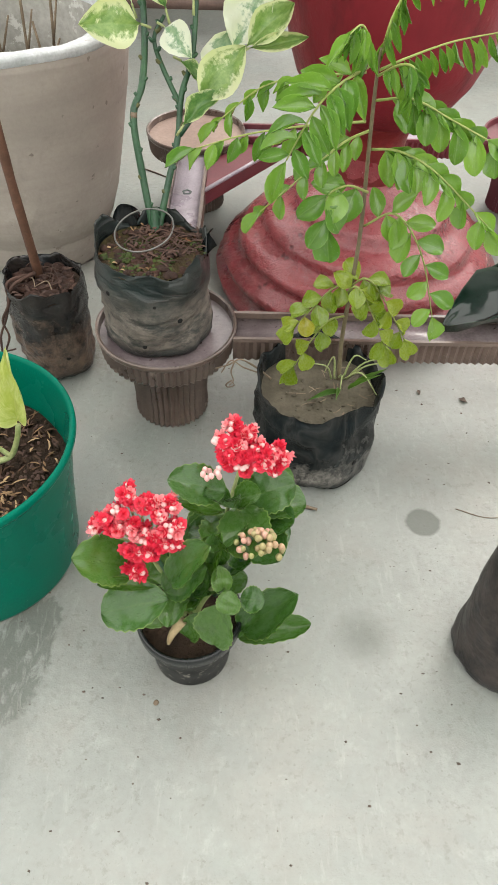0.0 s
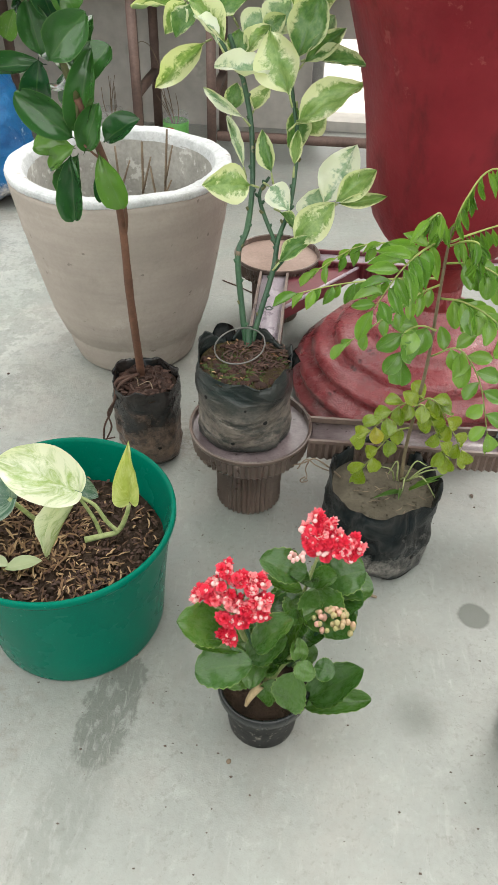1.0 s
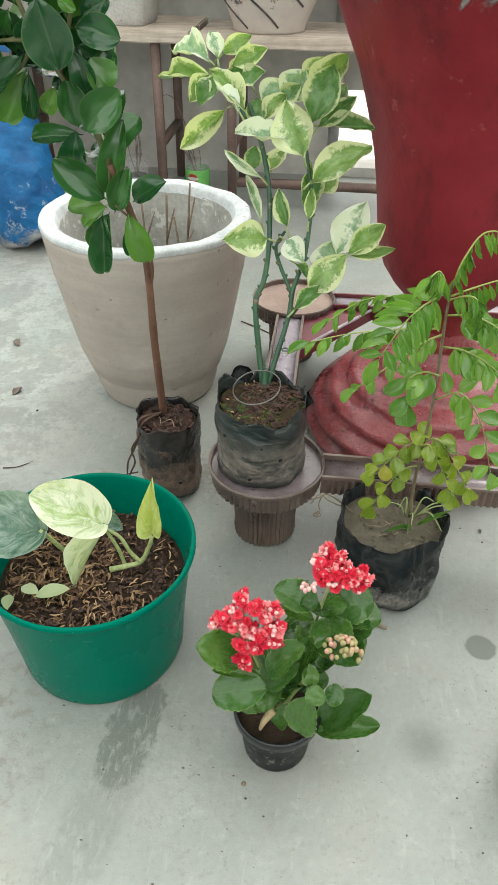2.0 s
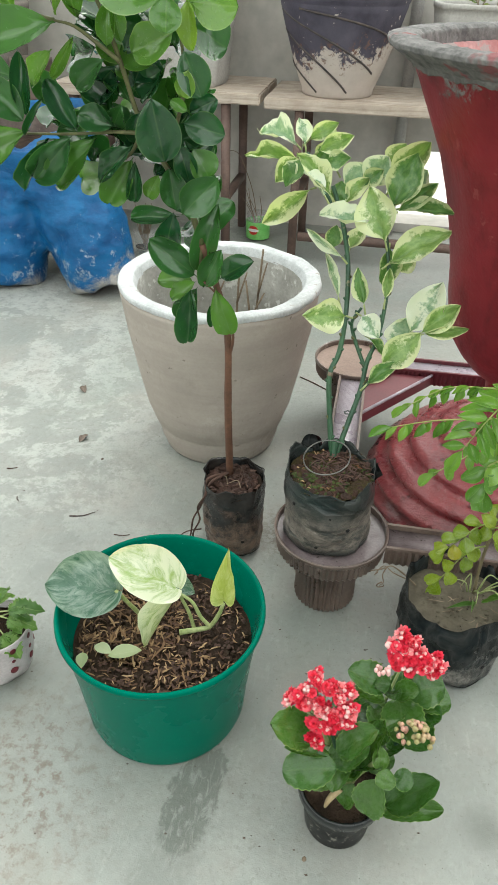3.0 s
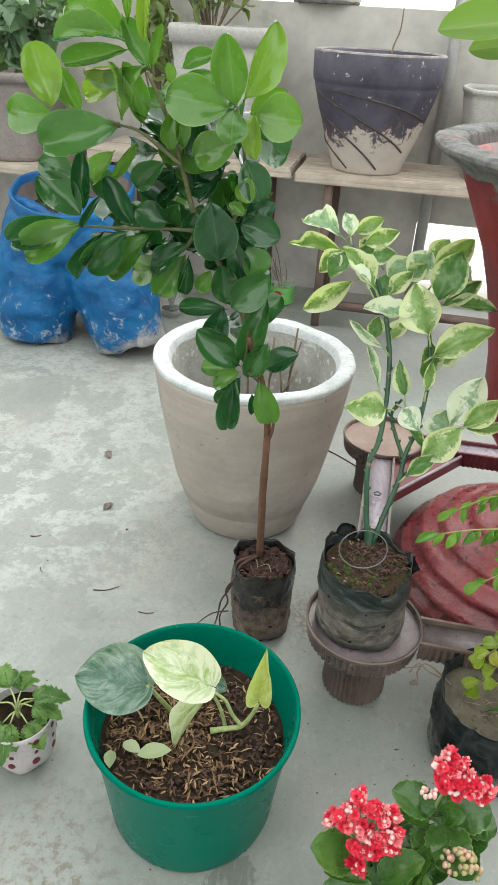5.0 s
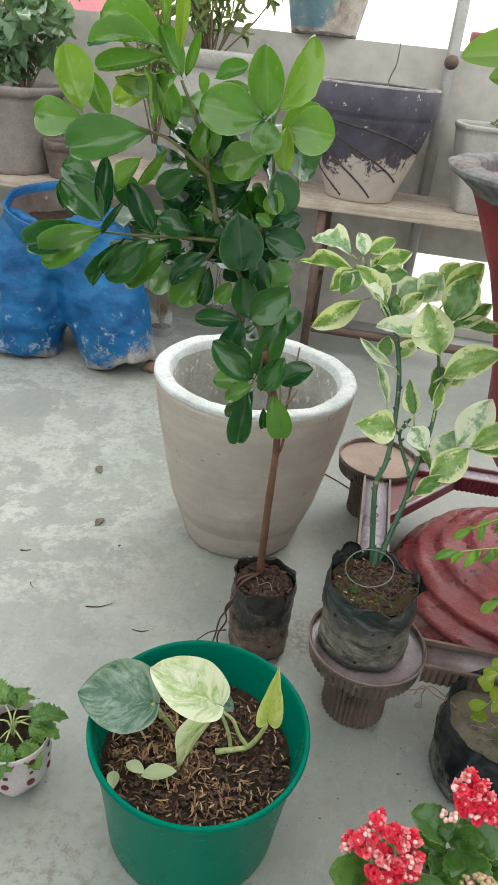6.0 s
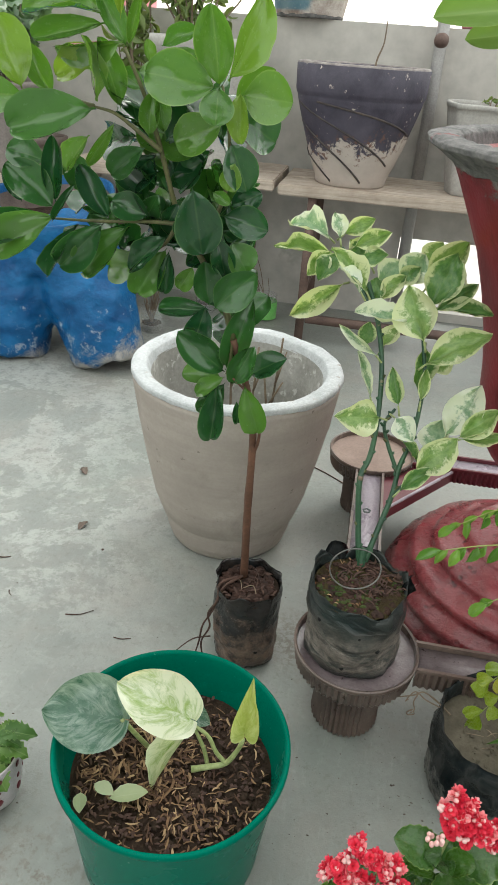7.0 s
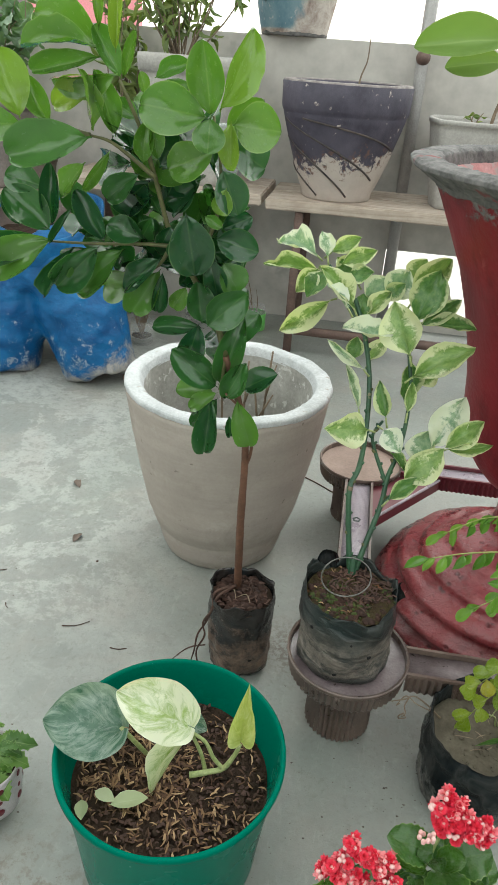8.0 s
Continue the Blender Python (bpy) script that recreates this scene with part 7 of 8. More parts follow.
def frond(ob, pts, pairs, length, width, meshes, hang=0.55, spread=0.8, taper=0.6, name="leaflet", seed=1, tipleaf=True, bare=0.12):
    """A feathered leaf: leaflets in two rows along a curved stalk."""
    rnd = random.Random(seed)
    sp = spline(pts, 16)
    stalk = part("frond", tube(pts, 0.0014, 0.0006, 6, smooth=6), RACHIS, ob)
    eye = Vector((-0.05, 0.1, 0.85))
    def put(b, d, l, w):
        y = d.normalized()
        hint = ((eye - b).normalized() + Vector((0, 0, 0.3)) + Vector((rnd.uniform(-1, 1), rnd.uniform(-1, 1), rnd.uniform(-1, 1))) * 0.45).normalized()
        z = (hint - y * hint.dot(y)).normalized()
        x = y.cross(z)
        m = Matrix(((x.x * w, y.x * l, z.x * l, b.x), (x.y * w, y.y * l, z.y * l, b.y), (x.z * w, y.z * l, z.z * l, b.z), (0, 0, 0, 1)))
        shared(name, rnd.choice(meshes), stalk, m)
    for k in range(pairs * 2):
        t = bare + (1 - bare) * (k + 0.5) / (pairs * 2)
        i = min(len(sp) - 2, int(t * (len(sp) - 1)))
        b = sp[i]
        along = (sp[i + 1] - sp[i]).normalized()
        view = (eye - b).normalized()
        side = along.cross(view).normalized() * (1 if k % 2 else -1)
        grow = math.sin(math.pi * (0.18 + 0.72 * t)) ** 0.5
        d = side * spread + along * 0.45 + Vector((0, 0, -hang)) + view * rnd.uniform(-0.1, 0.35)
        l = length * (taper + (1 - taper) * grow) * rnd.uniform(0.85, 1.1)
        put(b, d, l, width * rnd.uniform(0.85, 1.1) * (taper + (1 - taper) * grow))
    if tipleaf:
        along = (sp[-1] - sp[-4]).normalized()
        put(sp[-1], along + Vector((0, 0, -0.3)), length * 1.15, width * 1.1)


def curry_plant():
    ob, base = poly_bag("curry_plant_in_bag", "young curry leaf plant with feathered leaves in a black poly bag", (0.071, 0.780), 0.0, 0.078, 0.140, BAG, SOIL_GREY, 7.7, 0.085, 0.026, 1.02, top_flap=0.018)
    part("stem", tube(CURRY_STEM, 0.0028, 0.0011, 9, rough=0.06), BARK_GREY, ob)
    frond(ob, FROND_A, 8, 0.034, 0.0140, LEAFLET, 0.2, 0.9, 0.6, seed=1)
    frond(ob, FROND_B, 7, 0.024, 0.0100, LEAFLET, 0.75, 0.45, 0.8, seed=2)
    frond(ob, FROND_C, 6, 0.028, 0.0110, LEAFLET, 0.9, 0.22, 0.85, seed=3)
    frond(ob, FROND_D, 6, 0.024, 0.0125, ROUND_LEAFLET, 0.6, 0.5, 0.8, seed=4)
    frond(ob, FROND_E, 3, 0.034, 0.024, ROUND_LEAFLET, 0.6, 0.6, 0.9, seed=5)
    frond(ob, FROND_F, 8, 0.027, 0.0075, LEAFLET, 0.95, 0.12, 0.8, seed=6)
    frond(ob, FROND_G, 7, 0.032, 0.0180, ROUND_LEAFLET, 0.7, 0.5, 0.85, seed=7)
    frond(ob, FROND_H, 8, 0.032, 0.0175, ROUND_LEAFLET, 0.7, 0.5, 0.85, seed=8)
    frond(ob, FROND_I, 6, 0.031, 0.0190, ROUND_LEAFLET, 0.4, 0.85, 0.85, seed=9)
    frond(ob, FROND_J, 6, 0.026, 0.0080, LEAFLET, 1.0, 0.35, 0.8, seed=10)
    frond(ob, FROND_K, 10, 0.026, 0.0065, LEAFLET, 1.0, 0.15, 0.8, seed=11)
    frond(ob, FROND_L, 6, 0.024, 0.007, LEAFLET, 0.8, 0.5, 0.8, seed=12)
    frond(ob, FROND_M, 4, 0.025, 0.019, YOUNG_LEAFLET, 0.5, 0.7, 0.9, seed=13)
    frond(ob, FROND_N, 5, 0.026, 0.020, YOUNG_LEAFLET, 0.6, 0.6, 0.9, seed=14)
    frond(ob, FROND_O, 3, 0.027, 0.020, YOUNG_LEAFLET, 0.6, 0.6, 0.9, seed=15)
    frond(ob, FROND_Q, 4, 0.026, 0.020, YOUNG_LEAFLET, 0.6, 0.6, 0.9, seed=16)
    clods(ob, (0.085, 0.775), 0.062, 0.114, 150, SOIL_GREY, 0.0022, 61, "soil_crust")
    litter(ob, (0.08, 0.785), 0.06, 0.118, 20, TWIG, 0.024, 11, "dry_stalk_litter", 0.0007)
    for k in range(7):
        a = k * 1.1
        part("weed_blade", tube([(0.10 + 0.01 * math.cos(a), 0.80, 0.118), (0.105 + 0.025 * math.cos(a), 0.79 + 0.02 * math.sin(a), 0.15), (0.11 + 0.05 * math.cos(a), 0.78 + 0.03 * math.sin(a), 0.165 - 0.02 * (k % 3))], 0.0016, 0.0006, 5), PALE_STEM, ob)
    for b, t, w in (((0.10, 0.775, 0.118), (0.062, 0.757, 0.128), 0.008), ((0.11, 0.78, 0.118), (0.132, 0.76, 0.160), 0.006), ((0.115, 0.785, 0.118), (0.148, 0.78, 0.155), 0.007), ((0.10, 0.78, 0.118), (0.092, 0.755, 0.134), 0.006)):
        place_leaf(WEED, "weed_leaf", ob, b, t, w, 0)
    for line, r in (([(0.012, 0.795, 0.120), (-0.008, 0.803, 0.132), (-0.028, 0.806, 0.142), (-0.042, 0.802, 0.137), (-0.060, 0.800, 0.131)], 0.0014),
                    ([(0.0, 0.80, 0.124), (-0.024, 0.800, 0.134), (-0.040, 0.806, 0.140), (-0.052, 0.797, 0.128), (-0.048, 0.795, 0.136)], 0.0010),
                    ([(-0.036, 0.803, 0.140), (-0.040, 0.800, 0.126), (-0.037, 0.797, 0.114), (-0.042, 0.796, 0.106)], 0.0011),
                    ([(-0.039, 0.799, 0.112), (-0.046, 0.796, 0.108), (-0.044, 0.797, 0.102), (-0.036, 0.797, 0.105), (-0.038, 0.796, 0.112)], 0.0012)):
        part("dry_root", tube(line, r, r * 0.6, 6, rough=0.2), TWIG, ob, "dry twisted root")
    holes(ob, (0.071, 0.780), 0.079, ((250, 0.05), (285, 0.07), (310, 0.045)))
    own(ob, base)


def flower_head(ob, fork, tufts, seed, pale, gather=0.87):
    """A loose head of double florets and pale buds, gathered in tufts on thin stalks that fork from the stem."""
    rnd = random.Random(seed)
    stalks, blooms = bmesh.new(), []
    middle = sum((Vector(t) for t in tufts), Vector()) / len(tufts)
    low = min(t[2] for t in tufts)
    for k, tuft in enumerate(tufts):
        t = middle + (Vector(tuft) - middle) * gather - Vector((0, 0, 0.004))
        tube([fork, (Vector(fork) + t) / 2 + Vector((0, 0, -0.006)), t], 0.0014, 0.0010, 5, smooth=3, bm=stalks)
        out = (t - middle) * 18 + Vector((0, -0.35, 1.0))
        for q in range(11):
            d = (out.normalized() + Vector((rnd.uniform(-1, 1), rnd.uniform(-1, 1), rnd.uniform(-0.6, 0.8))) * 0.75).normalized()
            z = d
            x = z.orthogonal().normalized()
            x = Matrix.Rotation(rnd.uniform(0, 6.283), 3, z) @ x
            y = z.cross(x)
            bud = q > 1 and rnd.random() < pale + (0.22 if tuft[2] - low > 0.035 else 0.0)
            p = t + d * (rnd.uniform(0.007, 0.011) if bud else rnd.uniform(0.002, 0.0080))
            s = rnd.uniform(0.0066, 0.0084) if bud else rnd.uniform(0.0056, 0.0078)
            m = Matrix(((x.x * s, y.x * s, z.x * s, p.x), (x.y * s, y.y * s, z.y * s, p.y), (x.z * s, y.z * s, z.z * s, p.z), (0, 0, 0, 1)))
            blooms.append(("bud", BUD_PALE, m) if bud else ("floret", rnd.choice(FLORETS * 2 + PINK_FLORETS), m))
    head = part("flower_head", stalks, PALE_STEM, ob, "red and pink double flower head")
    for name, me, m in blooms:
        shared(name, me, head, m)


def floret_mesh(name, seed, mat):
    rnd = random.Random(seed)
    bm = bmesh.new()
    uvl = bm.loops.layers.uv.new("UVMap")
    for ring, n, lift, scale in ((0, 5, 0.35, 1.0), (1, 5, 0.75, 0.80), (2, 4, 1.1, 0.55)):
        for k in range(n):
            a = 6.283 * k / n + ring * 0.7 + rnd.uniform(-0.2, 0.2)
            rows = []
            for j in range(4):
                v = j / 3
                w = 0.58 * math.sin(math.pi * (0.10 + 0.80 * v)) * scale if j else 0.0
                rr, z = v * scale, (lift * math.sin(v * 1.6) + 0.1 * ring - 0.3 * v * v * (1 - ring * 0.4)) * v ** 0.3
                rows.append([(bm.verts.new((math.cos(a) * rr - math.sin(a) * w * e, math.sin(a) * rr + math.cos(a) * w * e, z + (0.08 * abs(e) if j else 0))), (0.5 + 0.42 * e, v)) for e in (-1, 0, 1)])
            for p, q in zip(rows, rows[1:]):
                for i in range(2):
                    c = (p[i], p[i + 1], q[i + 1], q[i])
                    f = bm.faces.new([t[0] for t in c])
                    for loop, t in zip(f.loops, c):
                        loop[uvl].uv = t[1]
    bmesh.ops.remove_doubles(bm, verts=bm.verts[:], dist=1e-5)
    me = bpy.data.meshes.new(name)
    bm.to_mesh(me)
    bm.free()
    me.materials.append(mat)
    return me


def bud_mesh(name, mat):
    bm = lathe([(0.0, -0.8), (0.26, -0.72), (0.50, -0.3), (0.58, 0.1), (0.48, 0.5), (0.25, 0.75), (0.0, 0.82)], 9)
    for v in bm.verts:
        v.co *= 0.58
    me = bpy.data.meshes.new(name)
    bm.to_mesh(me)
    bm.free()
    for p in me.polygons:
        p.use_smooth = True
    me.materials.append(mat)
    return me


FLORETS = [floret_mesh("floret", s, PETAL) for s in range(3)]
PINK_FLORETS = [floret_mesh("floret", s + 5, PETAL_MIX) for s in range(2)]
BUD_PALE = bud_mesh("bud", PETAL_PALE)
BUD_GREEN = bud_mesh("bud", BUD)


def kalanchoe():
    cx, cy = -0.074, 0.478
    ob = thing("kalanchoe_in_pot", "red-flowered kalanchoe with scalloped leaves in a small black pot", "potted plant", "", (cx, cy, 0))
    pot = part("pot", lathe([(0.0, 0.0), (0.038, 0.0), (0.041, 0.003), (0.0445, 0.04), (0.048, 0.068), (0.0490, 0.0712)], 56, (cx, cy)), POT_BLACK, ob, "matt black nursery pot")
    rim = lathe([(0.0485, 0.0705), (0.0530, 0.0715), (0.0542, 0.073), (0.0548, 0.083), (0.0540, 0.0865), (0.0520, 0.0875), (0.0500, 0.086), (0.049, 0.072)], 56, (cx, cy))
    part("rim", rim, POT_RIM, pot, "glossy rolled rim")
    soil(ob, (cx, cy), 0.0495, 0.070, SOIL, 14, 0.004)
    for line, mat in ((KAL_A, GREEN_STEM), (KAL_B, PALE_STEM), (KAL_C, GREEN_STEM)):
        part("stem", tube(line, 0.0028, 0.0015, 8, rough=0.05), mat, ob)
    for x, y in ((-0.02, 0.01), (0.015, -0.012), (0.0, 0.02)):
        part("stem", tube([(cx + x * 0.3, cy + y * 0.3, 0.076), (cx + x, cy + y, 0.13), (cx + x * 2, cy + y * 2, 0.18)], 0.004, 0.003, 7), PALE_STEM, ob)
    def kalanchoe_leaf(b, t, w, roll):
        place_leaf(KALANCHOE, "leaf", ob, b, t, w * 1.12, roll, up=0.4, swing=9)
    kalanchoe_leaf((-0.085, 0.44, 0.179), (-0.146, 0.43, 0.169), 0.040, 0)
    kalanchoe_leaf((-0.118, 0.47, 0.185), (-0.161, 0.445, 0.232), 0.041, 0)
    kalanchoe_leaf((-0.094, 0.455, 0.177), (-0.145, 0.44, 0.2), 0.012, 0)
    kalanchoe_leaf((-0.087, 0.455, 0.18), (-0.052, 0.455, 0.239), 0.031, 0)
    kalanchoe_leaf((-0.094, 0.462, 0.152), (-0.056, 0.459, 0.201), 0.033, 0)
    kalanchoe_leaf((-0.082, 0.467, 0.122), (-0.054, 0.465, 0.178), 0.033, 0)
    kalanchoe_leaf((-0.062, 0.470, 0.132), (-0.044, 0.474, 0.226), 0.030, 0)
    kalanchoe_leaf((-0.043, 0.475, 0.18), (-0.046, 0.475, 0.229), 0.022, 0)
    kalanchoe_leaf((-0.062, 0.455, 0.127), (-0.072, 0.445, 0.089), 0.020, 0)
    kalanchoe_leaf((-0.04, 0.445, 0.164), (-0.049, 0.425, 0.113), 0.036, 0)
    kalanchoe_leaf((-0.031, 0.445, 0.187), (-0.034, 0.43, 0.169), 0.020, 0)
    kalanchoe_leaf((-0.023, 0.45, 0.164), (-0.001, 0.445, 0.169), 0.022, 0)
    kalanchoe_leaf((-0.022, 0.465, 0.072), (0.027, 0.46, 0.153), 0.038, 0)
    kalanchoe_leaf((-0.025, 0.475, 0.038), (0.048, 0.475, 0.074), 0.026, 0)
    kalanchoe_leaf((-0.037, 0.515, 0.237), (-0.084, 0.505, 0.266), 0.033, 0)
    kalanchoe_leaf((-0.04, 0.51, 0.215), (-0.079, 0.5, 0.243), 0.015, 0)
    kalanchoe_leaf((-0.04, 0.505, 0.205), (-0.07, 0.495, 0.205), 0.019, 0)
    kalanchoe_leaf((-0.022, 0.525, 0.213), (0.024, 0.53, 0.234), 0.039, 0)
    kalanchoe_leaf((-0.027, 0.52, 0.203), (0.024, 0.52, 0.186), 0.025, 0)
    kalanchoe_leaf((-0.039, 0.515, 0.206), (-0.008, 0.505, 0.182), 0.026, 0)
    kalanchoe_leaf((-0.011, 0.53, 0.162), (0.027, 0.53, 0.151), 0.031, 0)
    kalanchoe_leaf((-0.042, 0.465, 0.196), (-0.038, 0.45, 0.173), 0.017, 0)
    kalanchoe_leaf((-0.037, 0.49, 0.195), (-0.016, 0.48, 0.174), 0.024, 0)
    kalanchoe_leaf((-0.057, 0.475, 0.189), (-0.062, 0.46, 0.155), 0.022, 0)
    kalanchoe_leaf((-0.033, 0.522, 0.216), (-0.052, 0.503, 0.250), 0.022, 0)
    kalanchoe_leaf((-0.030, 0.522, 0.216), (-0.008, 0.508, 0.246), 0.024, 0)
    kalanchoe_leaf((-0.032, 0.520, 0.222), (-0.030, 0.500, 0.238), 0.016, 0)
    rnd = random.Random(6)
    for k in range(18):
        a, z = 2.4 * k, rnd.uniform(0.10, 0.17)
        b = Vector((cx + 0.02 * math.cos(a), cy + 0.02 + 0.02 * math.sin(a), z))
        d = Vector((math.cos(a), math.sin(a) * 0.8 + 0.25, rnd.uniform(0.0, 0.7))).normalized()
        place_leaf(KALANCHOE, "leaf", ob, b, b + d * rnd.uniform(0.035, 0.055), rnd.uniform(0.03, 0.042), 0, up=1.5)
    for k in range(9):
        a, z = -2.9 + 0.5 * k, 0.175 + 0.012 * (k % 4)
        b = Vector((-0.026 + 0.008 * math.cos(a), 0.528 + 0.008 * math.sin(a), z))
        d = Vector((math.cos(a), math.sin(a), 0.12 + 0.1 * (k % 3))).normalized()
        place_leaf(KALANCHOE, "leaf", ob, b, b + d * rnd.uniform(0.042, 0.060), rnd.uniform(0.040, 0.050), 0, up=1.2)
    part("dry_leaf", tube([(-0.078, 0.455, 0.112), (-0.088, 0.447, 0.098), (-0.092, 0.443, 0.086)], 0.006, 0.002, 6), DRY_LEAF, ob, "dried tan leaf")
    flower_head(ob, KAL_A[-1], HEAD_A, 3, 0.36, 0.79)
    flower_head(ob, KAL_B[-1], HEAD_B, 6, 0.42)
    for k in range(9):
        p = Vector((-0.050 + 0.007 * math.cos(2.4 * k), 0.510 + 0.006 * math.sin(2.4 * k), 0.264 + 0.004 * (k % 3)))
        shared("pale_bud", BUD_PALE, ob, Matrix.Translation(p) @ Matrix.Scale(0.0078, 4))
    rnd = random.Random(2)
    for k in range(38):
        a, u = 2.4 * k, rnd.uniform(0, 1)
        p = Vector(KAL_C[-1]) + Vector((0.021 * math.cos(a) * math.sqrt(u), 0.015 * math.sin(a) * math.sqrt(u), 0.012 * (1 - u) - (0.008 if k % 5 == 0 else 0)))
        s = rnd.uniform(0.0074, 0.0098)
        shared("green_bud", BUD_GREEN, ob, Matrix.Translation(p) @ Matrix.Rotation(rnd.uniform(-0.5, 0.5), 4, "X") @ Matrix.Scale(s, 4))
    own(ob, Matrix.Translation((-cx, -cy, 0)))


def pothos():
    cx, cy = -0.3385, 0.6115
    ob = thing("pothos_in_pot", "marbled pothos cuttings in a round green plastic pot", "potted plant", "", (cx, cy, 0))
    wall = [(0.0, 0.0), (0.109, 0.0), (0.114, 0.003), (0.1155, 0.008), (0.119, 0.05), (0.1245, 0.105), (0.131, 0.155), (0.1345, 0.180), (0.1355, 0.184), (0.1392, 0.186), (0.1410, 0.190), (0.1408, 0.195), (0.139, 0.1972), (0.1360, 0.1968), (0.1340, 0.193), (0.1315, 0.18), (0.1265, 0.155), (0.122, 0.128)]
    part("pot", lathe(wall, 96, (cx, cy)), GREEN_PLASTIC, ob, "glossy green plastic pot with rolled rim")
    soil(ob, (cx, cy), 0.1235, 0.134, SOIL, 17, 0.006)
    litter(ob, (cx, cy), 0.118, 0.138, 400, HUSK, 0.0145, 19, "husk_litter", 0.0009)
    litter(ob, (cx - 0.045, cy + 0.01), 0.07, 0.140, 330, HUSK, 0.020, 29, "husk_litter", 0.0011)
    litter(ob, (cx + 0.03, cy - 0.06), 0.05, 0.139, 120, HUSK, 0.012, 30, "husk_litter", 0.0010)
    clods(ob, (cx + 0.02, cy), 0.10, 0.136, 170, SOIL, 0.0048, 53, "soil_crust")
    litter(ob, (cx, cy), 0.118, 0.137, 560, ROOT, 0.0075, 20, "crumb_litter", 0.0014)
    def pothos_leaf(b, t, w, roll, tone):
        place_leaf(HEART[tone], "leaf", ob, b, t, w * 1.06, roll, swing=5)
    pothos_leaf((-0.321, 0.625, 0.221), (-0.400, 0.612, 0.274), 0.067, 0, 1)
    pothos_leaf((-0.404, 0.618, 0.204), (-0.497, 0.600, 0.217), 0.085, 0, 0)
    pothos_leaf((-0.255, 0.625, 0.214), (-0.252, 0.632, 0.293), 0.030, 0, 2)
    folded = [leaf_mesh("folded_leaf", MARBLED[1], blade(0.36, 0.55, 1.05, 0.0), 0.1, 0.16, 0.05, 8, 20, 4, 0.5)]
    place_leaf(folded, "leaf", ob, (-0.316, 0.622, 0.214), (-0.364, 0.574, 0.140), 0.021, 25, swing=2)
    pothos_leaf((-0.338, 0.652, 0.200), (-0.301, 0.645, 0.193), 0.028, 0, 0)
    for line, r0, r1 in ((POTHOS_A, 0.0022, 0.0028), (POTHOS_B, 0.0042, 0.0026), (POTHOS_C, 0.0028, 0.0034)):
        part("vine_stem", tube(line, r0, r1, 9, rough=0.06), PALE_STEM, ob)
    part("vine_stem", tube([POTHOS_A[0], Vector(POTHOS_A[0]).lerp(Vector(POTHOS_B[2]), 0.35) + Vector((0.004, 0, 0.006)), Vector(POTHOS_A[0]).lerp(Vector(POTHOS_B[2]), 0.7), POTHOS_B[2]], 0.0022, 0.003, 8), PALE_STEM, ob)
    own(ob, Matrix.Translation((-cx, -cy, 0)))
    fallen = leaf_mesh("fallen_leaf", YELLOW_LEAF, oval(0.8, 0.45), 0.1, 0.04, 0.03, 4, 8, 3)
    for x, y, a, l, w in ((-0.398, 0.552, -70, 0.046, 0.024), (-0.421, 0.566, -110, 0.030, 0.018), (-0.432, 0.552, -160, 0.028, 0.016)):
        lf = tagged(new("fallen_leaf", fallen), "small pale yellow-green fallen leaf on the soil", "leaf", "fallen leaves")
        lf.matrix_basis = Matrix.Translation((x, y, 0.1495)) @ Matrix.Rotation(radians(a), 4, "Z") @ Matrix.Rotation(radians(6), 4, "X") @ Matrix.Diagonal((w, l, l, 1))


ficus()
backbone_plant()
curry_plant()
kalanchoe()
pothos()
poly_bag("filled_bag", "dusty black poly bag standing alone on the floor", (0.273, 0.485), 0.0, 0.060, 0.215, BAG_SPARE, SOIL, 12.2, 0.06, 0.03, 0.82, "spare bags")


def urn_top_bag():
    ob, base = poly_bag("frangipani_in_bag", "frangipani with long broad leaves in a dark bag", (0.14, 1.20), 0.754, 0.070, 0.135, BAG_BROWN, SOIL, 15.0, 0.035, 0.012, 1.05)
    part("stem", tube([(0.14, 1.2, 0.87), (0.13, 1.19, 0.95), (0.11, 1.17, 1.02)], 0.010, 0.008, 9), GREEN_STEM, ob)
    long = [leaf_mesh("long_leaf", TOP_LEAF, blade(0.62, 0.8, 0.42), 0.15, 0.10, 0.03, 8, 18, s, 0.1) for s in range(2)]
    for b, t, w in (((0.11, 1.17, 1.02), (0.25, 1.05, 1.06), 0.05), ((0.11, 1.17, 1.02), (0.10, 1.35, 1.10), 0.05), ((0.11, 1.18, 1.02), (0.0, 1.3, 1.12), 0.05)):
        place_leaf(long, "leaf", ob, b, t, w, 0)
    place_leaf(long, "leaf", ob, (-0.030, 1.130, 0.976), (-0.157, 1.080, 0.963), 0.050, 0)
    place_leaf(long, "leaf", ob, (-0.040, 1.136, 0.950), (-0.115, 1.104, 0.940), 0.036, 0)
    own(ob, base)


urn_top_bag()


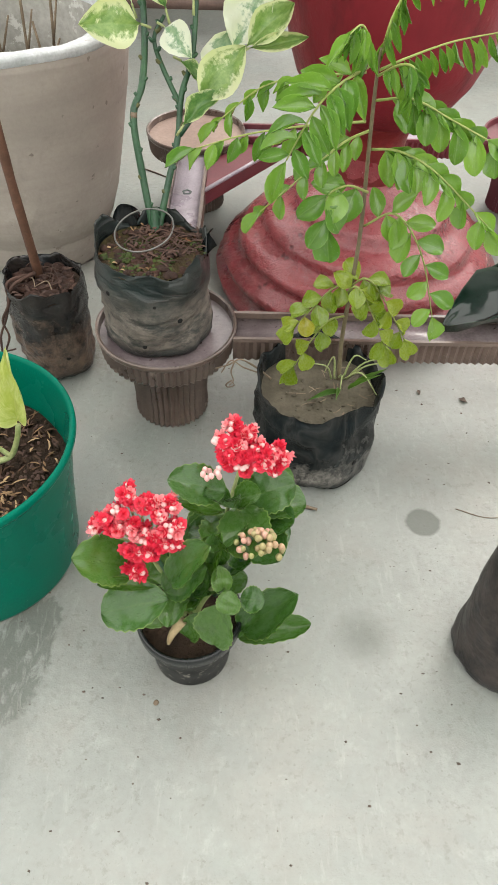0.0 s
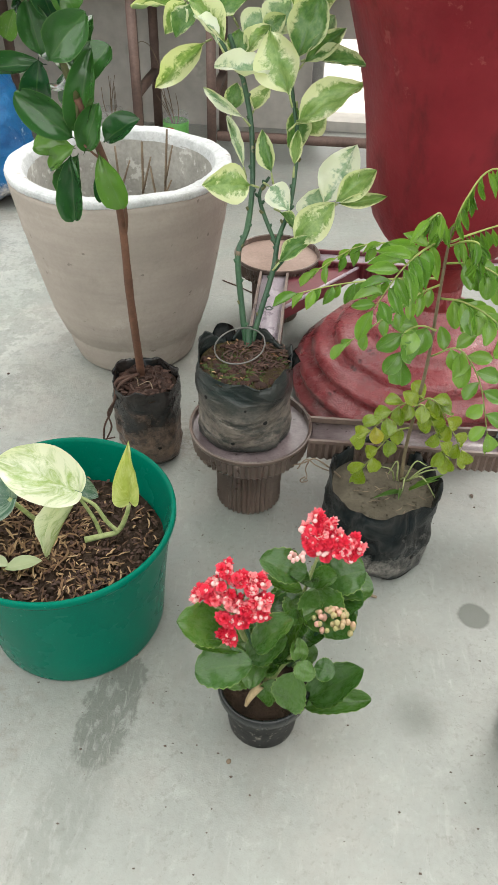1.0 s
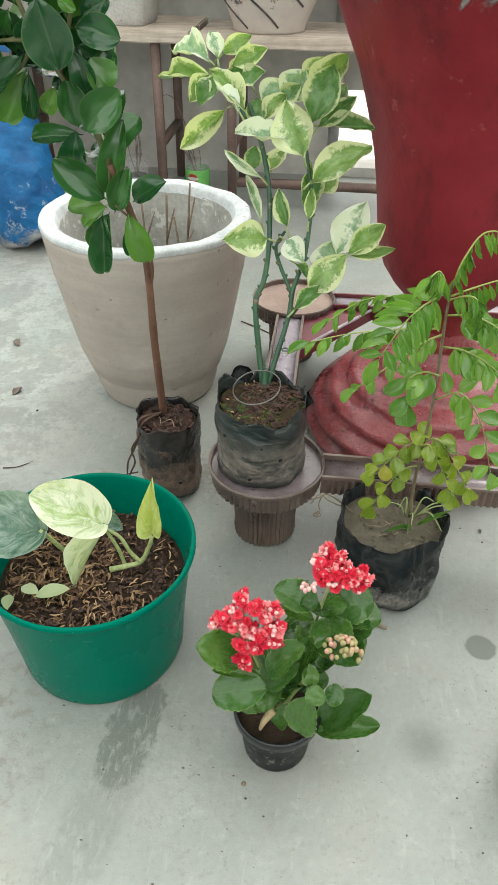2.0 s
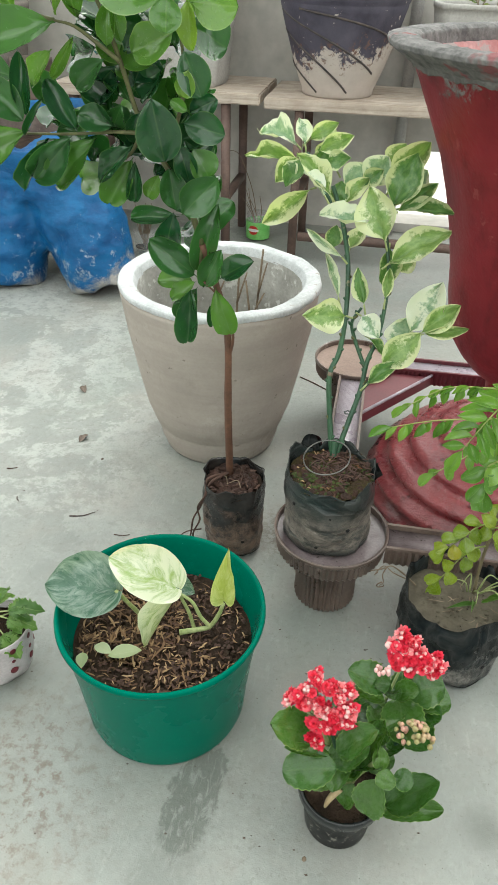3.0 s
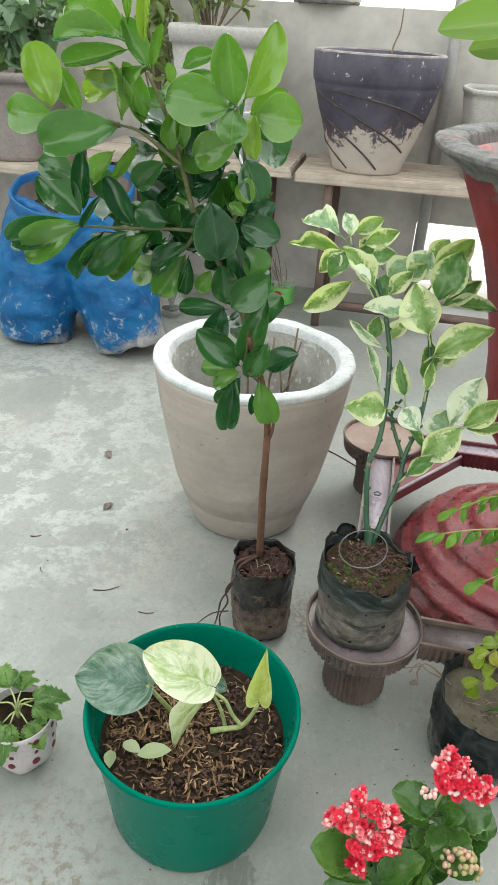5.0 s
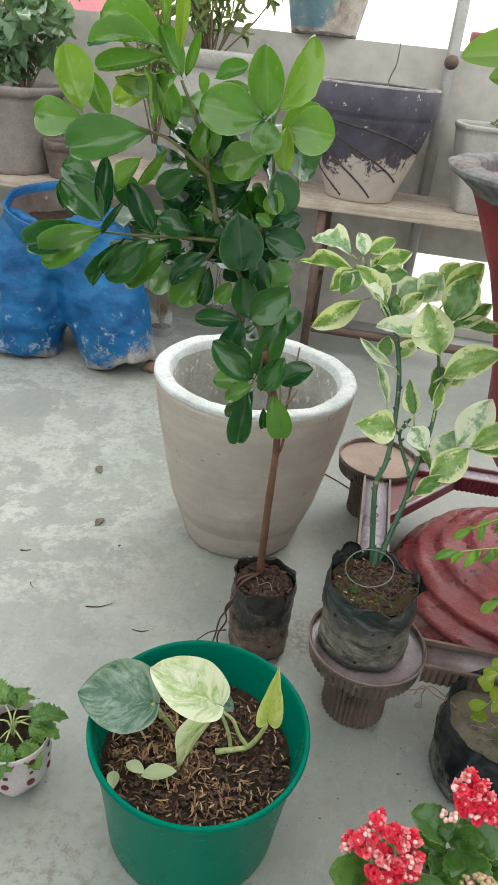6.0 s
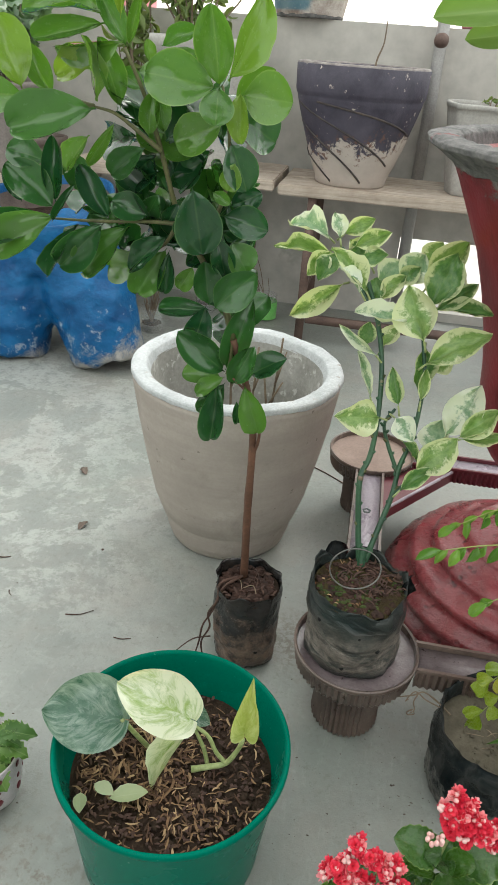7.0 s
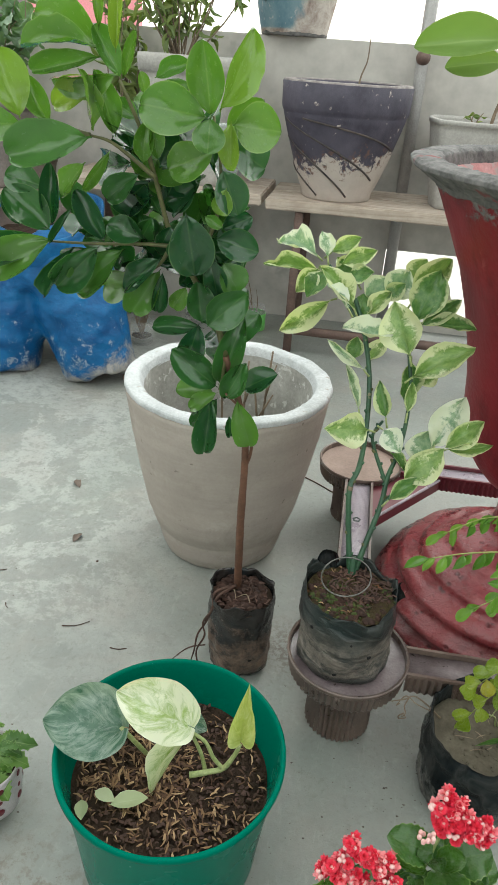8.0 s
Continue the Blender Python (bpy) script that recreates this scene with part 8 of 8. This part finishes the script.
def dotted_pot(label, at, seed):
    ob = thing("dotted_pot", label, "potted plant", "dotted bottle pots", at)
    petal = lambda r, z, a: (r * (1 + 0.07 * math.cos(5 * a) * max(0.0, 1 - z / 0.045)), 0.012 * (0.5 - 0.5 * math.cos(5 * a)) if z < 0.004 and r > 0.02 else 0)
    prof = [(0.0, 0.010), (0.016, 0.008), (0.027, 0.0), (0.035, 0.008), (0.043, 0.024), (0.0475, 0.040), (0.049, 0.055), (0.0485, 0.088), (0.050, 0.098), (0.0475, 0.098), (0.046, 0.08)]
    part("pot", lathe(prof, 60, (0, 0), petal), WHITE_PLASTIC, ob, "white painted bottle base")
    soil(ob, (0, 0), 0.0465, 0.085, SOIL, seed, 0.003)
    rnd = random.Random(seed)
    for row, z in enumerate((0.046, 0.064, 0.084)):
        for k in range(9):
            a = 6.283 * (k + 0.06 * row) / 9
            bm = bmesh.new()
            bmesh.ops.create_uvsphere(bm, u_segments=9, v_segments=6, radius=(0.0058, 0.0036, 0.0046)[row] * rnd.uniform(0.85, 1.15))
            for v in bm.verts:
                v.co.x *= 0.2
            bm.transform(Matrix.Translation((0.0493 * math.cos(a), 0.0493 * math.sin(a), z)) @ Matrix.Rotation(a, 4, "Z"))
            part("painted_dot", bm, DOT, ob)
    for k in range(9):
        a, up = 2.4 * k, rnd.uniform(0.1, 1.0)
        b = Vector((0.006 * math.cos(a), 0.006 * math.sin(a), 0.10 + 0.025 * up))
        d = Vector((math.cos(a) * (1.1 - 0.5 * up), math.sin(a) * (1.1 - 0.5 * up), 0.5 * up - 0.35)).normalized()
        part("leaf_stalk", tube([(0, 0, 0.085), b, b + d * 0.02], 0.0018, 0.001, 5, smooth=3), PALE_STEM, ob)
        l = 0.048 * rnd.uniform(0.75, 1.1)
        for e, sc in ((-0.5, 0.7), (0.0, 1.0), (0.5, 0.7)):
            y = (Matrix.Rotation(e, 3, "Z") @ d).normalized()
            z = (Vector((0, -0.2, 1)) - y * y.z).normalized()
            x = y.cross(z)
            p, ll, w = b + d * 0.018, l * sc * 1.1, 0.027 * sc
            m = Matrix(((x.x * w, y.x * ll, z.x * ll, p.x), (x.y * w, y.y * ll, z.y * ll, p.y), (x.z * w, y.z * ll, z.z * ll, p.z), (0, 0, 0, 1)))
            shared("leaf", rnd.choice(HERB), ob, m)
    return ob


HERB = [leaf_mesh("herb_leaf", HERB_LEAF, blade(0.55, 0.9, 0.7), 0.1, 0.45, 0.12, 6, 30, s, 0.15, 0.22) for s in range(2)]
dotted_pot("white bottle-base pot with dark red dots and a leafy herb", (-0.596, 0.607, 0), 41)
dotted_pot("white red-dotted bottle-base pot standing at the edge", (-0.716, 0.58, 0), 43)


def dark_leaves():
    ob = thing("dark_leaf_cutting", "two dark glossy leaves lying across the stand's bar", "cutting", "", (0.30, 0.875, 0.152))
    big = [leaf_mesh("dark_leaf", DARK_LEAF, blade(0.62, 0.6, 0.62), 0.2, 0.1, 0.10, 8, 16, s, 0.16) for s in range(2)]
    for b, t, w in (((0.13, 0.03, 0.014), (-0.058, 0.0, 0.006), 0.085), ((0.14, 0.06, 0.020), (-0.01, 0.07, 0.012), 0.06)):
        place_leaf(big, "leaf", ob, b, t, w, 0)
    part("stalk", tube([(0.135, 0.03, 0.032), (0.17, 0.04, 0.02), (0.2, 0.04, 0.004)], 0.003, 0.003, 6), BARK_GREY, ob)


dark_leaves()


# ---- small things lying on the floor ----
def floor_bits():
    rnd = random.Random(77)
    for x, y, a, l, r in ((0.058, 0.684, -28, 0.040, 0.0032), (-0.816, 1.079, 20, 0.022, 0.0013), (-0.615, 0.970, 26, 0.050, 0.0011), (-0.758, 0.986, -50, 0.016, 0.0011), (0.295, 0.677, -8, 0.075, 0.0007), (-0.52, 0.93, 10, 0.030, 0.0010)):
        d = Vector((math.cos(radians(a)), math.sin(radians(a)), 0)) * l / 2
        bow = Vector((d.y, -d.x, 0)) * 0.22
        tagged(link(tube([(x - d.x, y - d.y, r), (x + bow.x, y + bow.y, r * 1.3), (x + d.x, y + d.y, r)], r, r * 0.6, 6, rough=0.2), "twig", TWIG if r > 0.003 or r < 0.001 else ROOT), "short dry brown twig lying on the concrete", "twig", "floor litter")
    curl = leaf_mesh("dry_leaf_scrap", DRY_SCRAP, blade(0.45, 0.6, 0.8), 0.30, -0.10, 0.25, 6, 10, 4, 0.15, 0.1, 0, 0.4)
    for x, y, a, l in ((-0.714, 1.200, -20, 0.030), (-0.779, 1.402, 35, 0.032), (0.314, 0.883, 60, 0.014), (0.244, 0.898, 10, 0.010)):
        ob = tagged(new("leaf_scrap", curl), "curled brown dry leaf scrap on the concrete", "leaf", "floor litter")
        ob.matrix_basis = Matrix.Translation((x, y, l * 0.06)) @ Matrix.Rotation(radians(a), 4, "Z") @ Matrix.Diagonal((l * 0.55, l, l * 0.5, 1))
    for x, y, s in ((-0.108, 0.418, 0.004), (0.244, 0.877, 0.0022), (0.30, 0.86, 0.0022), (-0.64, 1.15, 0.003)):
        bm = bmesh.new()
        bmesh.ops.create_icosphere(bm, subdivisions=2, radius=s * 0.8)
        for v in bm.verts:
            v.co.z *= 0.35
            v.co.x *= 1.5 if s > 0.004 else 1.0
        bm.transform(Matrix.Translation((x, y, s * 0.4)))
        tagged(link(rough_up(bm, s * 0.35, 120, x), "crumb", TWIG if s > 0.0035 else ROOT), "small brown crumb of soil on the concrete", "crumb", "floor litter")


floor_bits()


def dirt_specks():
    """Fine dark grit strewn over the concrete, thicker round the pots."""
    rnd = random.Random(91)
    bm = bmesh.new()
    for k in range(600):
        if k % 3:
            x, y = rnd.gauss(0.0, 0.28), rnd.gauss(0.62, 0.26)
        else:
            x, y = rnd.uniform(-1.3, 0.6), rnd.uniform(0.1, 2.3)
        if k % 10 == 0:
            x, y = rnd.gauss(-0.02, 0.05), rnd.gauss(0.74, 0.05)
        s, a = 0.0006 + 0.0016 * rnd.random() ** 3, rnd.uniform(0, 6.283)
        ring = [bm.verts.new((x + s * rnd.uniform(0.6, 1.6) * math.cos(a + q * 1.5708), y + s * rnd.uniform(0.5, 1.0) * math.sin(a + q * 1.5708), 0.0002)) for q in range(4)]
        top = bm.verts.new((x, y, 0.0002 + s * 0.6))
        for q in range(4):
            bm.faces.new((ring[q], ring[(q + 1) % 4], top))
    tagged(link(bm, "grit", GRIT, smooth=False), "fine dark grit and crumbs strewn on the concrete", "grit", kind="stuff")


dirt_specks()


def loose_wire():
    ob = tagged(link(tube([(-0.262, 1.602, 0.0016), (-0.215, 1.572, 0.0016), (-0.150, 1.522, 0.0016)], 0.0016, 0.0016, 6), "wire", ROOT), "thin dark wire lying on the concrete", "wire", "floor litter")
    return ob


loose_wire()
